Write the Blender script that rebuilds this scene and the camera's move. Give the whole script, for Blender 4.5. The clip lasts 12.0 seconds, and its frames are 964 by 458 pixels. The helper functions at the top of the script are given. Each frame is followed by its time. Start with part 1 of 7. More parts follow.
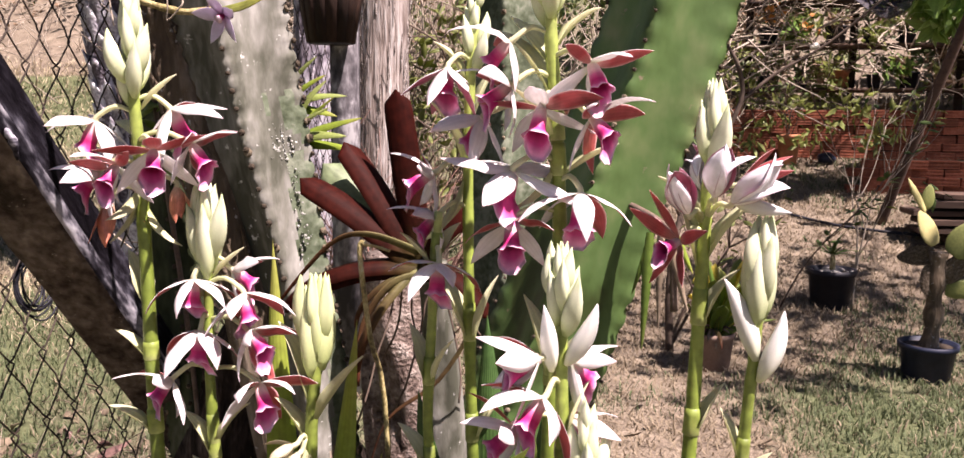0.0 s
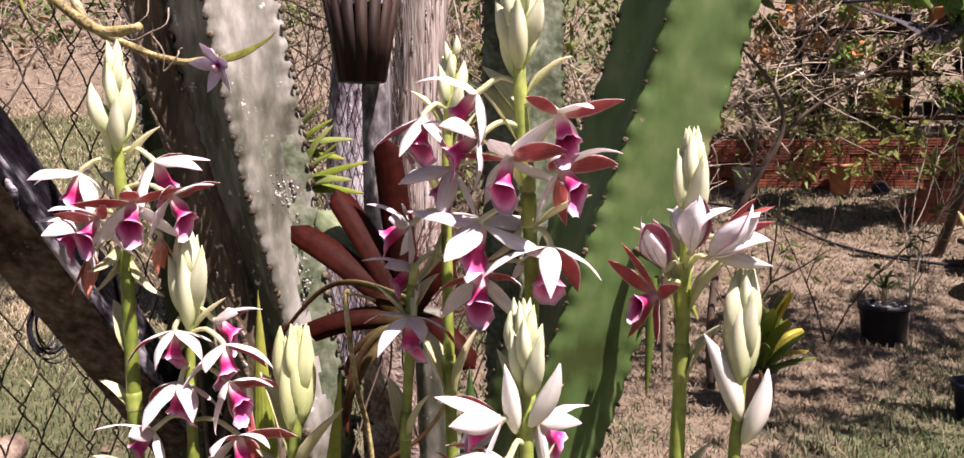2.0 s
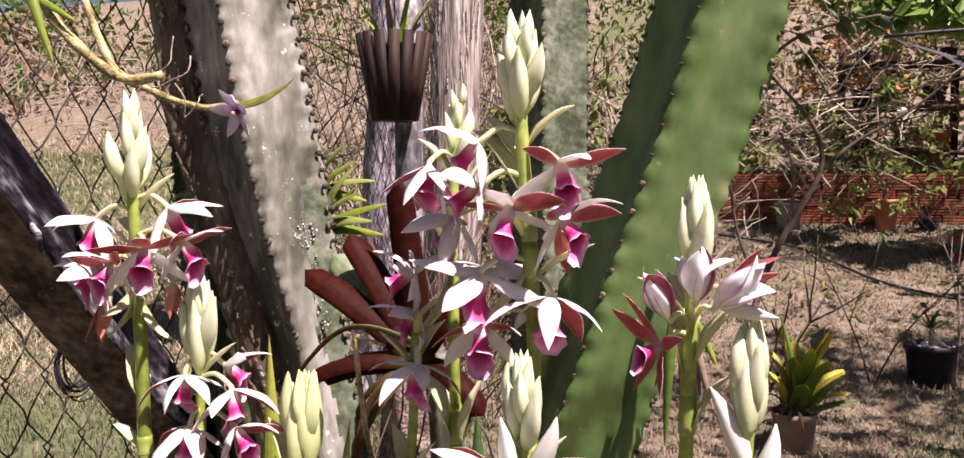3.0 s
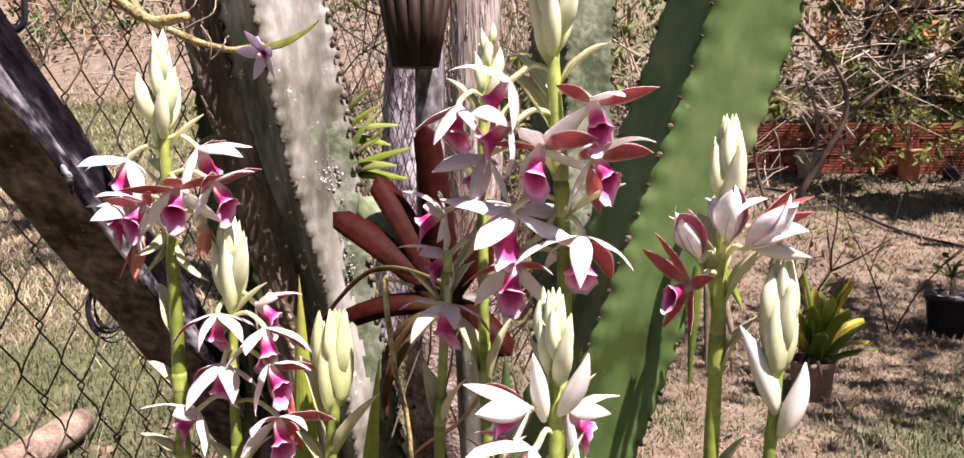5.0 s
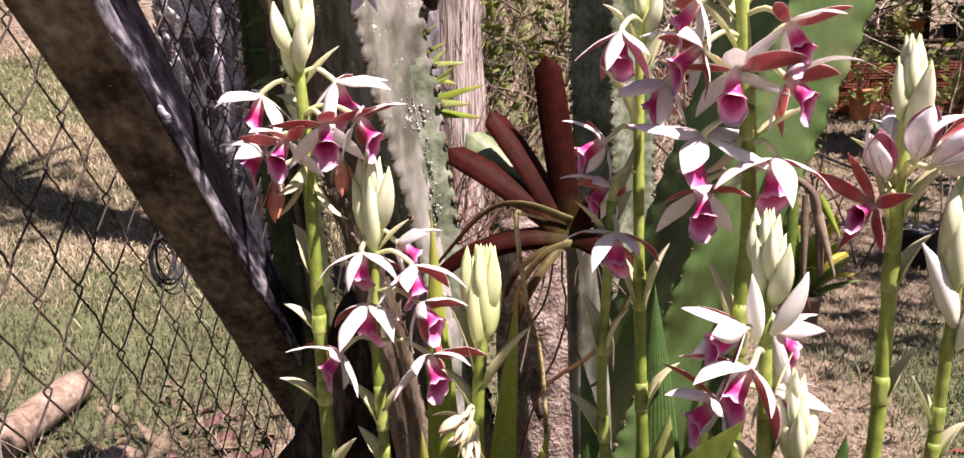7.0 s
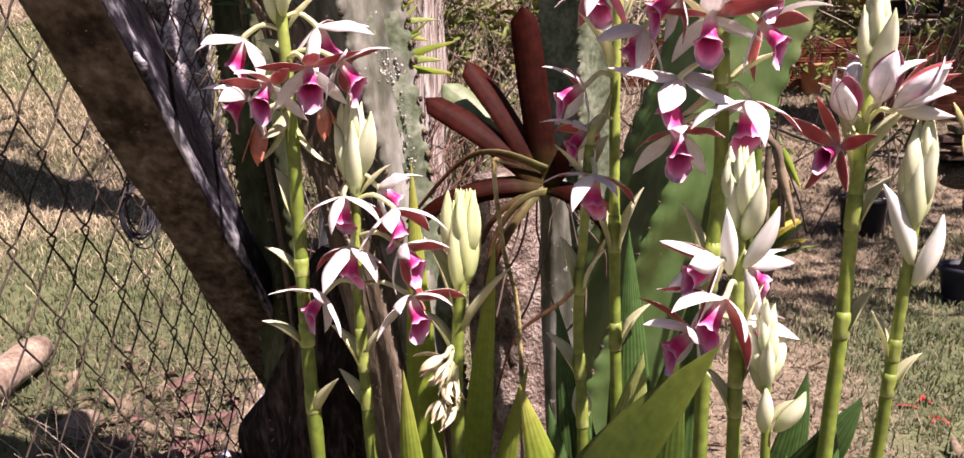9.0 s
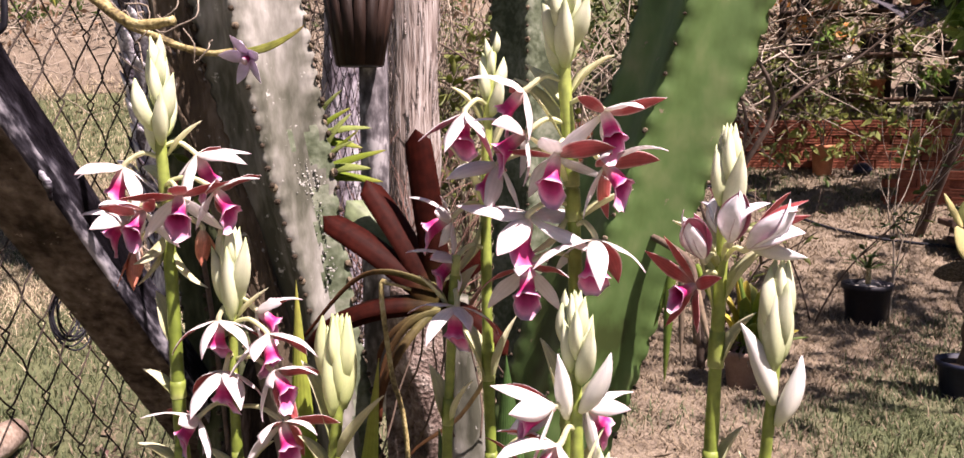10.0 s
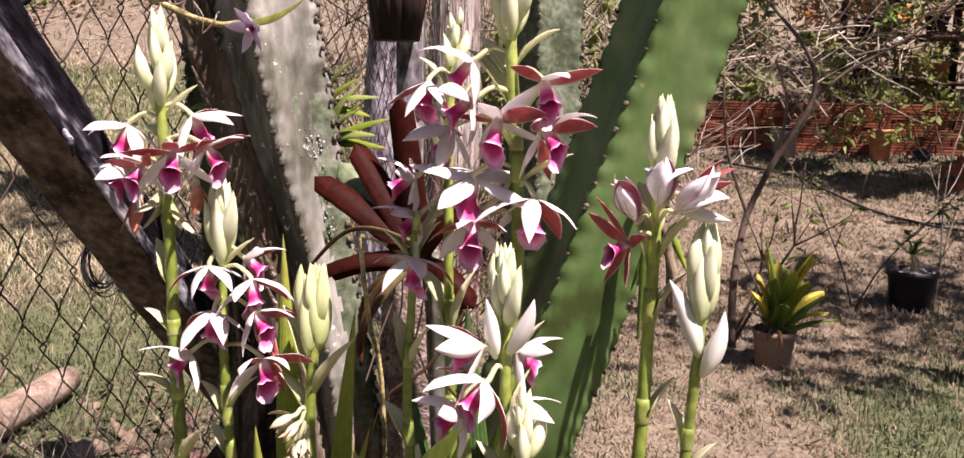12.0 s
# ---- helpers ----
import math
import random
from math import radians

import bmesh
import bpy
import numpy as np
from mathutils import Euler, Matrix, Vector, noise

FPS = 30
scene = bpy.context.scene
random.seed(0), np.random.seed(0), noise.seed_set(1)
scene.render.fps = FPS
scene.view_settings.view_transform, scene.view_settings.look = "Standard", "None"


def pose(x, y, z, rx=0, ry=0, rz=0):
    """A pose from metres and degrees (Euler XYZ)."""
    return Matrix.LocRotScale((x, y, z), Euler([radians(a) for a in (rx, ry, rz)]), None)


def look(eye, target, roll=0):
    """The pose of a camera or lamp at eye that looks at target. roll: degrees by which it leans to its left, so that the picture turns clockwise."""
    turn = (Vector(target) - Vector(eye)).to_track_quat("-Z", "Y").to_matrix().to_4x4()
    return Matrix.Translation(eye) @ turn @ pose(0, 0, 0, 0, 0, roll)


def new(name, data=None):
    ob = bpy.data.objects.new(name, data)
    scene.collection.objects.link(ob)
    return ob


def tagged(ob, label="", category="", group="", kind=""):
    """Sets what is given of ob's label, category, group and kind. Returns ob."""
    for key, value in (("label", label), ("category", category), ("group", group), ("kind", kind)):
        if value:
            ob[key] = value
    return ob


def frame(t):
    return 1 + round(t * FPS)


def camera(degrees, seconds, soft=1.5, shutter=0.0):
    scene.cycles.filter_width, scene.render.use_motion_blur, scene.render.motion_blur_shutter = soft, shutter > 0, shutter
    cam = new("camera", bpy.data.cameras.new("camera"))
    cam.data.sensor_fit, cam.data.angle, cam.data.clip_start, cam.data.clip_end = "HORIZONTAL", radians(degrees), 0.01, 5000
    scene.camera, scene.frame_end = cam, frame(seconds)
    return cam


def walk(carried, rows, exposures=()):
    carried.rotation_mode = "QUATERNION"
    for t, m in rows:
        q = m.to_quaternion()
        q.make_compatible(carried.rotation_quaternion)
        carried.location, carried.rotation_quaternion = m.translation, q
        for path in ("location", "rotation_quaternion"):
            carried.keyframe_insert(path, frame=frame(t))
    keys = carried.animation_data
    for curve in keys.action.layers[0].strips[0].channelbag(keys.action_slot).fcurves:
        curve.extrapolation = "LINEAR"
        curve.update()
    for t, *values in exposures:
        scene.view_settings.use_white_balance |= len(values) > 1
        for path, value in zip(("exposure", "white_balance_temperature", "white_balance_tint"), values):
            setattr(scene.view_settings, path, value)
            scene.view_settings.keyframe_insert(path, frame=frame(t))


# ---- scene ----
cam = camera(58.8, 12.0)
PATH = [
    (0, (0.0, 0.0, 0.95), (-0.393, 1.944, 0.692), 0.5),
    (0.5, (0.003, 0.01, 0.954), (-0.38, 1.958, 0.711), -0.3),
    (1, (0.005, 0.002, 0.957), (-0.403, 1.945, 0.717), -0.2),
    (1.5, (0.025, 0.01, 0.96), (-0.431, 1.945, 0.737), 0.0),
    (2, (0.076, 0.039, 0.971), (-0.442, 1.961, 0.782), -0.1),
    (2.5, (0.099, 0.047, 0.986), (-0.466, 1.96, 0.845), -0.3),
    (2.7, (0.104, 0.054, 0.986), (-0.484, 1.963, 0.877), -0.2),
    (4.3, (0.142, 0.049, 0.983), (-0.518, 1.928, 0.807), 0.1),
    (4.5, (0.141, 0.054, 0.982), (-0.52, 1.932, 0.788), -0.0),
    (5, (0.1, 0.047, 0.975), (-0.548, 1.925, 0.749), -0.1),
    (5.5, (0.002, 0.019, 0.988), (-0.606, 1.91, 0.756), 0.0),
    (6, (-0.089, -0.002, 0.979), (-0.633, 1.906, 0.729), -0.5),
    (6.5, (-0.118, -0.01, 0.97), (-0.629, 1.902, 0.683), -0.7),
    (7, (-0.135, -0.015, 0.954), (-0.634, 1.891, 0.614), -1.1),
    (7.2, (-0.135, -0.024, 0.955), (-0.633, 1.878, 0.589), -1.3),
    (8.8, (-0.165, -0.05, 0.931), (-0.558, 1.866, 0.515), -0.7),
    (9, (-0.156, -0.051, 0.924), (-0.552, 1.869, 0.525), -0.5),
    (9.5, (-0.086, -0.037, 0.953), (-0.502, 1.889, 0.61), -0.5),
    (10, (0.018, -0.003, 0.988), (-0.451, 1.926, 0.751), -0.1),
    (10.5, (0.077, 0.005, 1.001), (-0.445, 1.928, 0.835), 0.4),
    (11, (0.117, -0.012, 0.989), (-0.465, 1.892, 0.806), 0.9),
    (11.5, (0.143, -0.03, 0.983), (-0.46, 1.863, 0.75), 1.1),
    (12, (0.156, -0.053, 0.977), (-0.45, 1.831, 0.689), 1.0),
]
walk(cam, [(t, look(eye, target, roll)) for t, eye, target, roll in PATH], [(0, 1.70, 6600, 28), (0.5, 1.60, 6650, 29), (2.5, 1.44, 6650, 29), (4.5, 1.66, 6600, 28), (7, 1.64, 6650, 29), (9.5, 1.60, 6700, 30), (11, 1.52, 6700, 30), (12, 1.48, 6650, 29)])

# ---- light ----
world = bpy.data.worlds.new("sky")
scene.world = world
world.use_nodes = True
wn = world.node_tree.nodes
sky = wn.new("ShaderNodeTexSky")
sky.sky_type = "NISHITA"
sky.sun_disc = False
SUN_UP, SUN_FROM = 60.0, 116.0   # elevation, compass bearing from +y towards +x
sky.sun_elevation, sky.sun_rotation = radians(SUN_UP), radians(SUN_FROM)
wn["Background"].inputs[1].default_value = 0.024
world.node_tree.links.new(sky.outputs[0], wn["Background"].inputs[0])
sun = new("sun", bpy.data.lights.new("sun", "SUN"))
sun.data.energy, sun.data.angle, sun.data.color = 5.0, radians(0.6), (1.0, 0.93, 0.84)
ca, sa = math.cos(radians(SUN_UP)), math.sin(radians(SUN_UP))
sun_dir = Vector((math.sin(radians(SUN_FROM)) * ca, math.cos(radians(SUN_FROM)) * ca, sa))
sun.matrix_world = look(sun_dir * 20, (0, 0, 0))

# ---- materials ----
def nodes(name):
    m = bpy.data.materials.new(name)
    m.use_nodes = True
    return m, m.node_tree.nodes, m.node_tree.links, m.node_tree.nodes["Principled BSDF"]


def ramp(n, stops):
    r = n.new("ShaderNodeValToRGB")
    r.color_ramp.elements[0].position, r.color_ramp.elements[0].color = stops[0][0], (*stops[0][1], 1)
    r.color_ramp.elements[1].position, r.color_ramp.elements[1].color = stops[-1][0], (*stops[-1][1], 1)
    for p, c in stops[1:-1]:
        e = r.color_ramp.elements.new(p)
        e.color = (*c, 1)
    return r


def surface(name, stops, scale=20, rough=0.8, bump=0.3, fine=6.0, stretch=(1, 1, 1), spec=0.3, vary=0.25, translucent=0.0, metal=0.0, detail=6, bump_m=0.01, speck=None):
    """Two noises mixed through a ramp, fine relief, and a brightness that differs from object to object."""
    m, n, l, b = nodes(name)
    tc, mp = n.new("ShaderNodeTexCoord"), n.new("ShaderNodeMapping")
    mp.inputs["Scale"].default_value = stretch
    l.new(tc.outputs["Object"], mp.inputs[0])
    n1, n2 = n.new("ShaderNodeTexNoise"), n.new("ShaderNodeTexNoise")
    n1.inputs["Scale"].default_value, n2.inputs["Scale"].default_value = scale, scale * fine
    n1.inputs["Detail"].default_value = n2.inputs["Detail"].default_value = detail
    l.new(mp.outputs[0], n1.inputs[0]), l.new(mp.outputs[0], n2.inputs[0])
    mx = n.new("ShaderNodeMix")
    mx.inputs[0].default_value = 0.38
    l.new(n1.outputs[0], mx.inputs[2]), l.new(n2.outputs[0], mx.inputs[3])
    r = ramp(n, stops)
    l.new(mx.outputs[0], r.inputs[0])
    tone = r.outputs[0]
    if speck:
        n3, lim, sm = n.new("ShaderNodeTexNoise"), n.new("ShaderNodeMapRange"), n.new("ShaderNodeMix")
        n3.inputs["Scale"].default_value, n3.inputs["Detail"].default_value, n3.inputs["Roughness"].default_value = speck[1], 5, 0.7
        l.new(tc.outputs["Object"], n3.inputs[0])
        lim.inputs[1].default_value, lim.inputs[2].default_value = speck[2], speck[2] + 0.03
        sm.data_type = "RGBA"
        sm.inputs[7].default_value = (*speck[0], 1)
        l.new(n3.outputs[0], lim.inputs[0]), l.new(lim.outputs[0], sm.inputs[0]), l.new(tone, sm.inputs[6])
        tone = sm.outputs[2]
    oi, hs, mr = n.new("ShaderNodeObjectInfo"), n.new("ShaderNodeHueSaturation"), n.new("ShaderNodeMapRange")
    mr.inputs[3].default_value, mr.inputs[4].default_value = 1 - vary, 1 + vary
    l.new(oi.outputs["Random"], mr.inputs[0]), l.new(mr.outputs[0], hs.inputs["Value"]), l.new(tone, hs.inputs["Color"])
    l.new(hs.outputs[0], b.inputs["Base Color"])
    b.inputs["Roughness"].default_value, b.inputs["Specular IOR Level"].default_value, b.inputs["Metallic"].default_value = rough, spec, metal
    bp = n.new("ShaderNodeBump")
    bp.inputs["Strength"].default_value, bp.inputs["Distance"].default_value = bump, bump_m
    l.new(mx.outputs[0], bp.inputs["Height"]), l.new(bp.outputs[0], b.inputs["Normal"])
    if translucent:
        see_through(m, n, l, b, hs.outputs[0], translucent)
    return m


def see_through(m, n, l, b, colour, amount):
    t, mix = n.new("ShaderNodeBsdfTranslucent"), n.new("ShaderNodeMixShader")
    mix.inputs[0].default_value = amount
    l.new(colour, t.inputs[0])
    l.new(b.outputs[0], mix.inputs[1]), l.new(t.outputs[0], mix.inputs[2])
    l.new(mix.outputs[0], n["Material Output"].inputs[0])


def blade_mat(name, along, vein=0.15, vein_count=9.0, rough=0.5, translucent=0.3, spec=0.35, mottle=0.15, edge=None, vary=0.12, ribs=0.25, edge_from=0.36):
    """Colour along a blade from base to tip, lengthwise veins, mottling; edge: a colour towards the margins."""
    m, n, l, b = nodes(name)
    uv, sep = n.new("ShaderNodeUVMap"), n.new("ShaderNodeSeparateXYZ")
    uv.uv_map = "UVMap"
    l.new(uv.outputs[0], sep.inputs[0])
    r = ramp(n, along)
    l.new(sep.outputs[1], r.inputs[0])
    out = r.outputs[0]
    if edge:
        am = n.new("ShaderNodeMapRange")
        d = n.new("ShaderNodeMath")
        d.operation = "SUBTRACT"
        d.inputs[1].default_value = 0.5
        a = n.new("ShaderNodeMath")
        a.operation = "ABSOLUTE"
        l.new(sep.outputs[0], d.inputs[0]), l.new(d.outputs[0], a.inputs[0]), l.new(a.outputs[0], am.inputs[0])
        am.inputs[1].default_value, am.inputs[2].default_value = edge_from, edge_from + 0.10
        em = n.new("ShaderNodeMix")
        em.data_type = "RGBA"
        l.new(am.outputs[0], em.inputs[0]), l.new(out, em.inputs[6])
        em.inputs[7].default_value = (*edge, 1)
        out = em.outputs[2]
    wv, mul = n.new("ShaderNodeMath"), n.new("ShaderNodeMath")
    mul.operation, wv.operation = "MULTIPLY", "SINE"
    mul.inputs[1].default_value = vein_count * 6.283
    l.new(sep.outputs[0], mul.inputs[0]), l.new(mul.outputs[0], wv.inputs[0])
    tc, nz = n.new("ShaderNodeTexCoord"), n.new("ShaderNodeTexNoise")
    nz.inputs["Scale"].default_value, nz.inputs["Detail"].default_value = 90, 4
    l.new(tc.outputs["Object"], nz.inputs[0])
    v1, v2 = n.new("ShaderNodeMapRange"), n.new("ShaderNodeMapRange")
    v1.inputs[1].default_value, v1.inputs[2].default_value, v1.inputs[3].default_value, v1.inputs[4].default_value = -1, 1, 1 - vein, 1
    v2.inputs[1].default_value, v2.inputs[2].default_value, v2.inputs[3].default_value, v2.inputs[4].default_value = 0.3, 0.7, 1 - mottle, 1 + mottle
    l.new(wv.outputs[0], v1.inputs[0]), l.new(nz.outputs[0], v2.inputs[0])
    oi, v3 = n.new("ShaderNodeObjectInfo"), n.new("ShaderNodeMapRange")
    v3.inputs[3].default_value, v3.inputs[4].default_value = 1 - vary, 1 + vary
    l.new(oi.outputs["Random"], v3.inputs[0])
    p1, p2, hs = n.new("ShaderNodeMath"), n.new("ShaderNodeMath"), n.new("ShaderNodeHueSaturation")
    p1.operation = p2.operation = "MULTIPLY"
    l.new(v1.outputs[0], p1.inputs[0]), l.new(v2.outputs[0], p1.inputs[1]), l.new(p1.outputs[0], p2.inputs[0]), l.new(v3.outputs[0], p2.inputs[1])
    l.new(p2.outputs[0], hs.inputs["Value"]), l.new(out, hs.inputs["Color"])
    l.new(hs.outputs[0], b.inputs["Base Color"])
    b.inputs["Roughness"].default_value, b.inputs["Specular IOR Level"].default_value = rough, spec
    bp = n.new("ShaderNodeBump")
    bp.inputs["Strength"].default_value, bp.inputs["Distance"].default_value = ribs, 0.0006
    l.new(wv.outputs[0], bp.inputs["Height"]), l.new(bp.outputs[0], b.inputs["Normal"])
    see_through(m, n, l, b, hs.outputs[0], translucent)
    return m


TEPAL_OUT = blade_mat("tepal_white", [(0, (0.62, 0.64, 0.48)), (0.15, (0.79, 0.77, 0.76)), (0.80, (0.84, 0.81, 0.83)), (1, (0.78, 0.66, 0.70))], vein=0.07, vein_count=4, mottle=0.07, vary=0.08, translucent=0.38, ribs=0.12)
TEPAL_IN = blade_mat("tepal_maroon", [(0, (0.62, 0.34, 0.32)), (0.3, (0.40, 0.075, 0.080)), (1, (0.44, 0.095, 0.095))], vein=0.14, vein_count=5, mottle=0.18, edge=(0.72, 0.44, 0.44), translucent=0.35, ribs=0.1, edge_from=0.39)
TEPAL_PINK = blade_mat("tepal_pink", [(0, (0.66, 0.36, 0.42)), (0.5, (0.48, 0.13, 0.22)), (1, (0.55, 0.20, 0.26))], vein=0.12, vein_count=5, edge=(0.7, 0.45, 0.5), translucent=0.3, ribs=0.1, edge_from=0.41)
TEPAL_OLD = blade_mat("tepal_salmon", [(0, (0.66, 0.50, 0.38)), (0.4, (0.62, 0.26, 0.18)), (1, (0.58, 0.20, 0.13))], vein=0.12, vein_count=5, mottle=0.25, ribs=0.1)
LIP = blade_mat("lip_magenta", [(0, (0.84, 0.72, 0.66)), (0.28, (0.82, 0.56, 0.60)), (0.44, (0.66, 0.14, 0.30)), (0.60, (0.52, 0.020, 0.16)), (0.80, (0.58, 0.045, 0.23)), (0.93, (0.74, 0.26, 0.50)), (1, (0.84, 0.60, 0.72))], vein=0.10, vein_count=6, mottle=0.18, translucent=0.25, ribs=0.08)
LIP_IN = blade_mat("lip_throat", [(0, (0.22, 0.006, 0.05)), (0.66, (0.34, 0.010, 0.09)), (0.82, (0.56, 0.05, 0.24)), (0.94, (0.76, 0.32, 0.54)), (1, (0.86, 0.66, 0.76))], vein=0.12, vein_count=7, translucent=0.2, ribs=0.08)
BUD = blade_mat("bud_cream", [(0, (0.36, 0.45, 0.16)), (0.3, (0.56, 0.61, 0.37)), (0.75, (0.68, 0.70, 0.52)), (1, (0.47, 0.56, 0.28))], vein=0.12, vein_count=3, mottle=0.14, translucent=0.15, ribs=0.2)
BUD_GREEN = blade_mat("bud_green", [(0, (0.38, 0.46, 0.15)), (0.5, (0.57, 0.62, 0.34)), (1, (0.50, 0.57, 0.28))], vein=0.12, vein_count=3, mottle=0.12, translucent=0.15, ribs=0.2)
BUD_WHITE = blade_mat("bud_white", [(0, (0.58, 0.61, 0.40)), (0.3, (0.73, 0.73, 0.65)), (1, (0.74, 0.72, 0.74))], vein=0.1, vein_count=4, mottle=0.08, translucent=0.2, ribs=0.15)
STRIPED = blade_mat("tepal_striped", [(0, (0.78, 0.77, 0.72)), (0.4, (0.80, 0.78, 0.83)), (1, (0.84, 0.81, 0.87))], vein=0.03, vein_count=4, edge=(0.30, 0.06, 0.14), translucent=0.08, ribs=0.1, edge_from=0.44)
SLEEVE = blade_mat("sheath_green", [(0, (0.38, 0.40, 0.17)), (0.15, (0.34, 0.38, 0.14)), (0.5, (0.22, 0.27, 0.06)), (1, (0.17, 0.22, 0.04))], vein=0.10, vein_count=5, mottle=0.25, translucent=0.1, ribs=0.15)
BRACT = blade_mat("bract_pale", [(0, (0.42, 0.47, 0.19)), (0.25, (0.62, 0.63, 0.36)), (1, (0.72, 0.70, 0.50))], vein=0.12, vein_count=4, mottle=0.16, translucent=0.35, ribs=0.15)
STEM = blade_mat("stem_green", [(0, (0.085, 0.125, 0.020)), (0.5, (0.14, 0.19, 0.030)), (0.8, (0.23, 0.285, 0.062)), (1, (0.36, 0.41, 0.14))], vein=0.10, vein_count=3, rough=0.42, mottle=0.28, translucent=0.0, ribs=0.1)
LEAF = blade_mat("leaf_green", [(0, (0.13, 0.20, 0.035)), (0.6, (0.105, 0.175, 0.03)), (1, (0.15, 0.20, 0.04))], vein=0.12, vein_count=9, rough=0.38, translucent=0.3)
LEAF_BROAD = blade_mat("leaf_broad_green", [(0, (0.075, 0.115, 0.014)), (0.7, (0.085, 0.125, 0.014)), (1, (0.12, 0.15, 0.022))], vein=0.06, vein_count=7, rough=0.45, translucent=0.18, mottle=0.2, ribs=0.1)
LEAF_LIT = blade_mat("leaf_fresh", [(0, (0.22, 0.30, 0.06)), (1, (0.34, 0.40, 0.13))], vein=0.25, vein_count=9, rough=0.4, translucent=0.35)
LEAF_OLIVE = blade_mat("leaf_olive", [(0, (0.17, 0.19, 0.04)), (0.7, (0.24, 0.25, 0.05)), (1, (0.30, 0.22, 0.08))], vein=0.15, vein_count=5, rough=0.5, mottle=0.3, translucent=0.3)
LEAF_DULL = blade_mat("leaf_dull_green", [(0, (0.16, 0.19, 0.07)), (1, (0.19, 0.24, 0.13))], vein=0.1, vein_count=5, rough=0.5, mottle=0.25, translucent=0.2, ribs=0.06)
LEAF_DARK = blade_mat("leaf_bluegreen", [(0, (0.09, 0.16, 0.035)), (1, (0.07, 0.15, 0.045))], vein=0.4, vein_count=9, rough=0.36, translucent=0.25, mottle=0.2)
LEAF_YELLOW = blade_mat("leaf_yellowgreen", [(0, (0.16, 0.25, 0.028)), (0.75, (0.26, 0.34, 0.045)), (1, (0.38, 0.38, 0.09))], vein=0.08, vein_count=5, rough=0.45, translucent=0.4)
LEAF_GOLD = blade_mat("leaf_golden", [(0, (0.24, 0.27, 0.045)), (0.5, (0.42, 0.38, 0.05)), (1, (0.56, 0.46, 0.07))], vein=0.08, vein_count=5, rough=0.45, mottle=0.25, translucent=0.4)
LEAF_BROM = blade_mat("leaf_bronze", [(0, (0.045, 0.036, 0.010)), (0.25, (0.024, 0.005, 0.003)), (1, (0.034, 0.005, 0.003))], vein=0.10, vein_count=5, rough=0.6, spec=0.07, mottle=0.35, translucent=0.22, ribs=0.06)
LEAF_BROM_UNDER = blade_mat("leaf_bronze_under", [(0, (0.13, 0.13, 0.05)), (0.5, (0.075, 0.045, 0.02)), (1, (0.08, 0.022, 0.012))], vein=0.12, vein_count=5, rough=0.55, spec=0.15, mottle=0.35, translucent=0.22, ribs=0.06)
FERN = blade_mat("fern_pale", [(0, (0.34, 0.42, 0.12)), (1, (0.52, 0.56, 0.22))], vein=0.15, vein_count=2, translucent=0.4)
LEAF_DRY = blade_mat("leaf_dry", [(0, (0.13, 0.098, 0.062)), (1, (0.24, 0.185, 0.13))], vein=0.18, vein_count=5, rough=0.85, mottle=0.35, translucent=0.1, vary=0.35, ribs=0.15)
LEAF_RUSSET = blade_mat("leaf_russet", [(0, (0.070, 0.036, 0.031)), (1, (0.165, 0.092, 0.080))], vein=0.2, vein_count=5, rough=0.85, mottle=0.35, translucent=0.1, vary=0.35)
TEPAL_RED = blade_mat("petal_red", [(0, (0.42, 0.03, 0.03)), (1, (0.55, 0.06, 0.06))], vein=0.1, vein_count=4, translucent=0.2)
LILAC = blade_mat("petal_lilac", [(0, (0.45, 0.20, 0.45)), (0.3, (0.68, 0.57, 0.75)), (1, (0.80, 0.73, 0.85))], vein=0.1, translucent=0.35, ribs=0.1)
CANE = surface("cane_yellow", [(0.38, (0.10, 0.075, 0.035)), (0.48, (0.27, 0.22, 0.09)), (0.56, (0.42, 0.36, 0.18)), (0.66, (0.50, 0.45, 0.32))], scale=40, rough=0.65, bump=0.5)
CACTUS = surface("cactus_green", [(0.39, (0.036, 0.055, 0.014)), (0.46, (0.060, 0.108, 0.030)), (0.53, (0.080, 0.142, 0.044)), (0.60, (0.12, 0.172, 0.065)), (0.68, (0.20, 0.215, 0.11))], scale=4.5, rough=0.5, bump=0.25, spec=0.3, vary=0.08, fine=5, detail=3, stretch=(1, 1, 0.6), speck=((0.20, 0.17, 0.11), 24, 0.68))
CACTUS_GREY = surface("cactus_grey", [(0.40, (0.060, 0.062, 0.045)), (0.47, (0.125, 0.125, 0.102)), (0.53, (0.185, 0.182, 0.160)), (0.62, (0.31, 0.305, 0.28))], scale=10, rough=0.75, bump=0.5, spec=0.2, stretch=(1, 1, 0.4), fine=5, vary=0.05, speck=((0.54, 0.54, 0.51), 44, 0.64))
CACTUS_DULL = surface("cactus_dull_green", [(0.40, (0.045, 0.058, 0.032)), (0.47, (0.082, 0.102, 0.062)), (0.53, (0.115, 0.138, 0.092)), (0.61, (0.19, 0.21, 0.155))], scale=14, rough=0.7, bump=0.4, spec=0.2, vary=0.05)
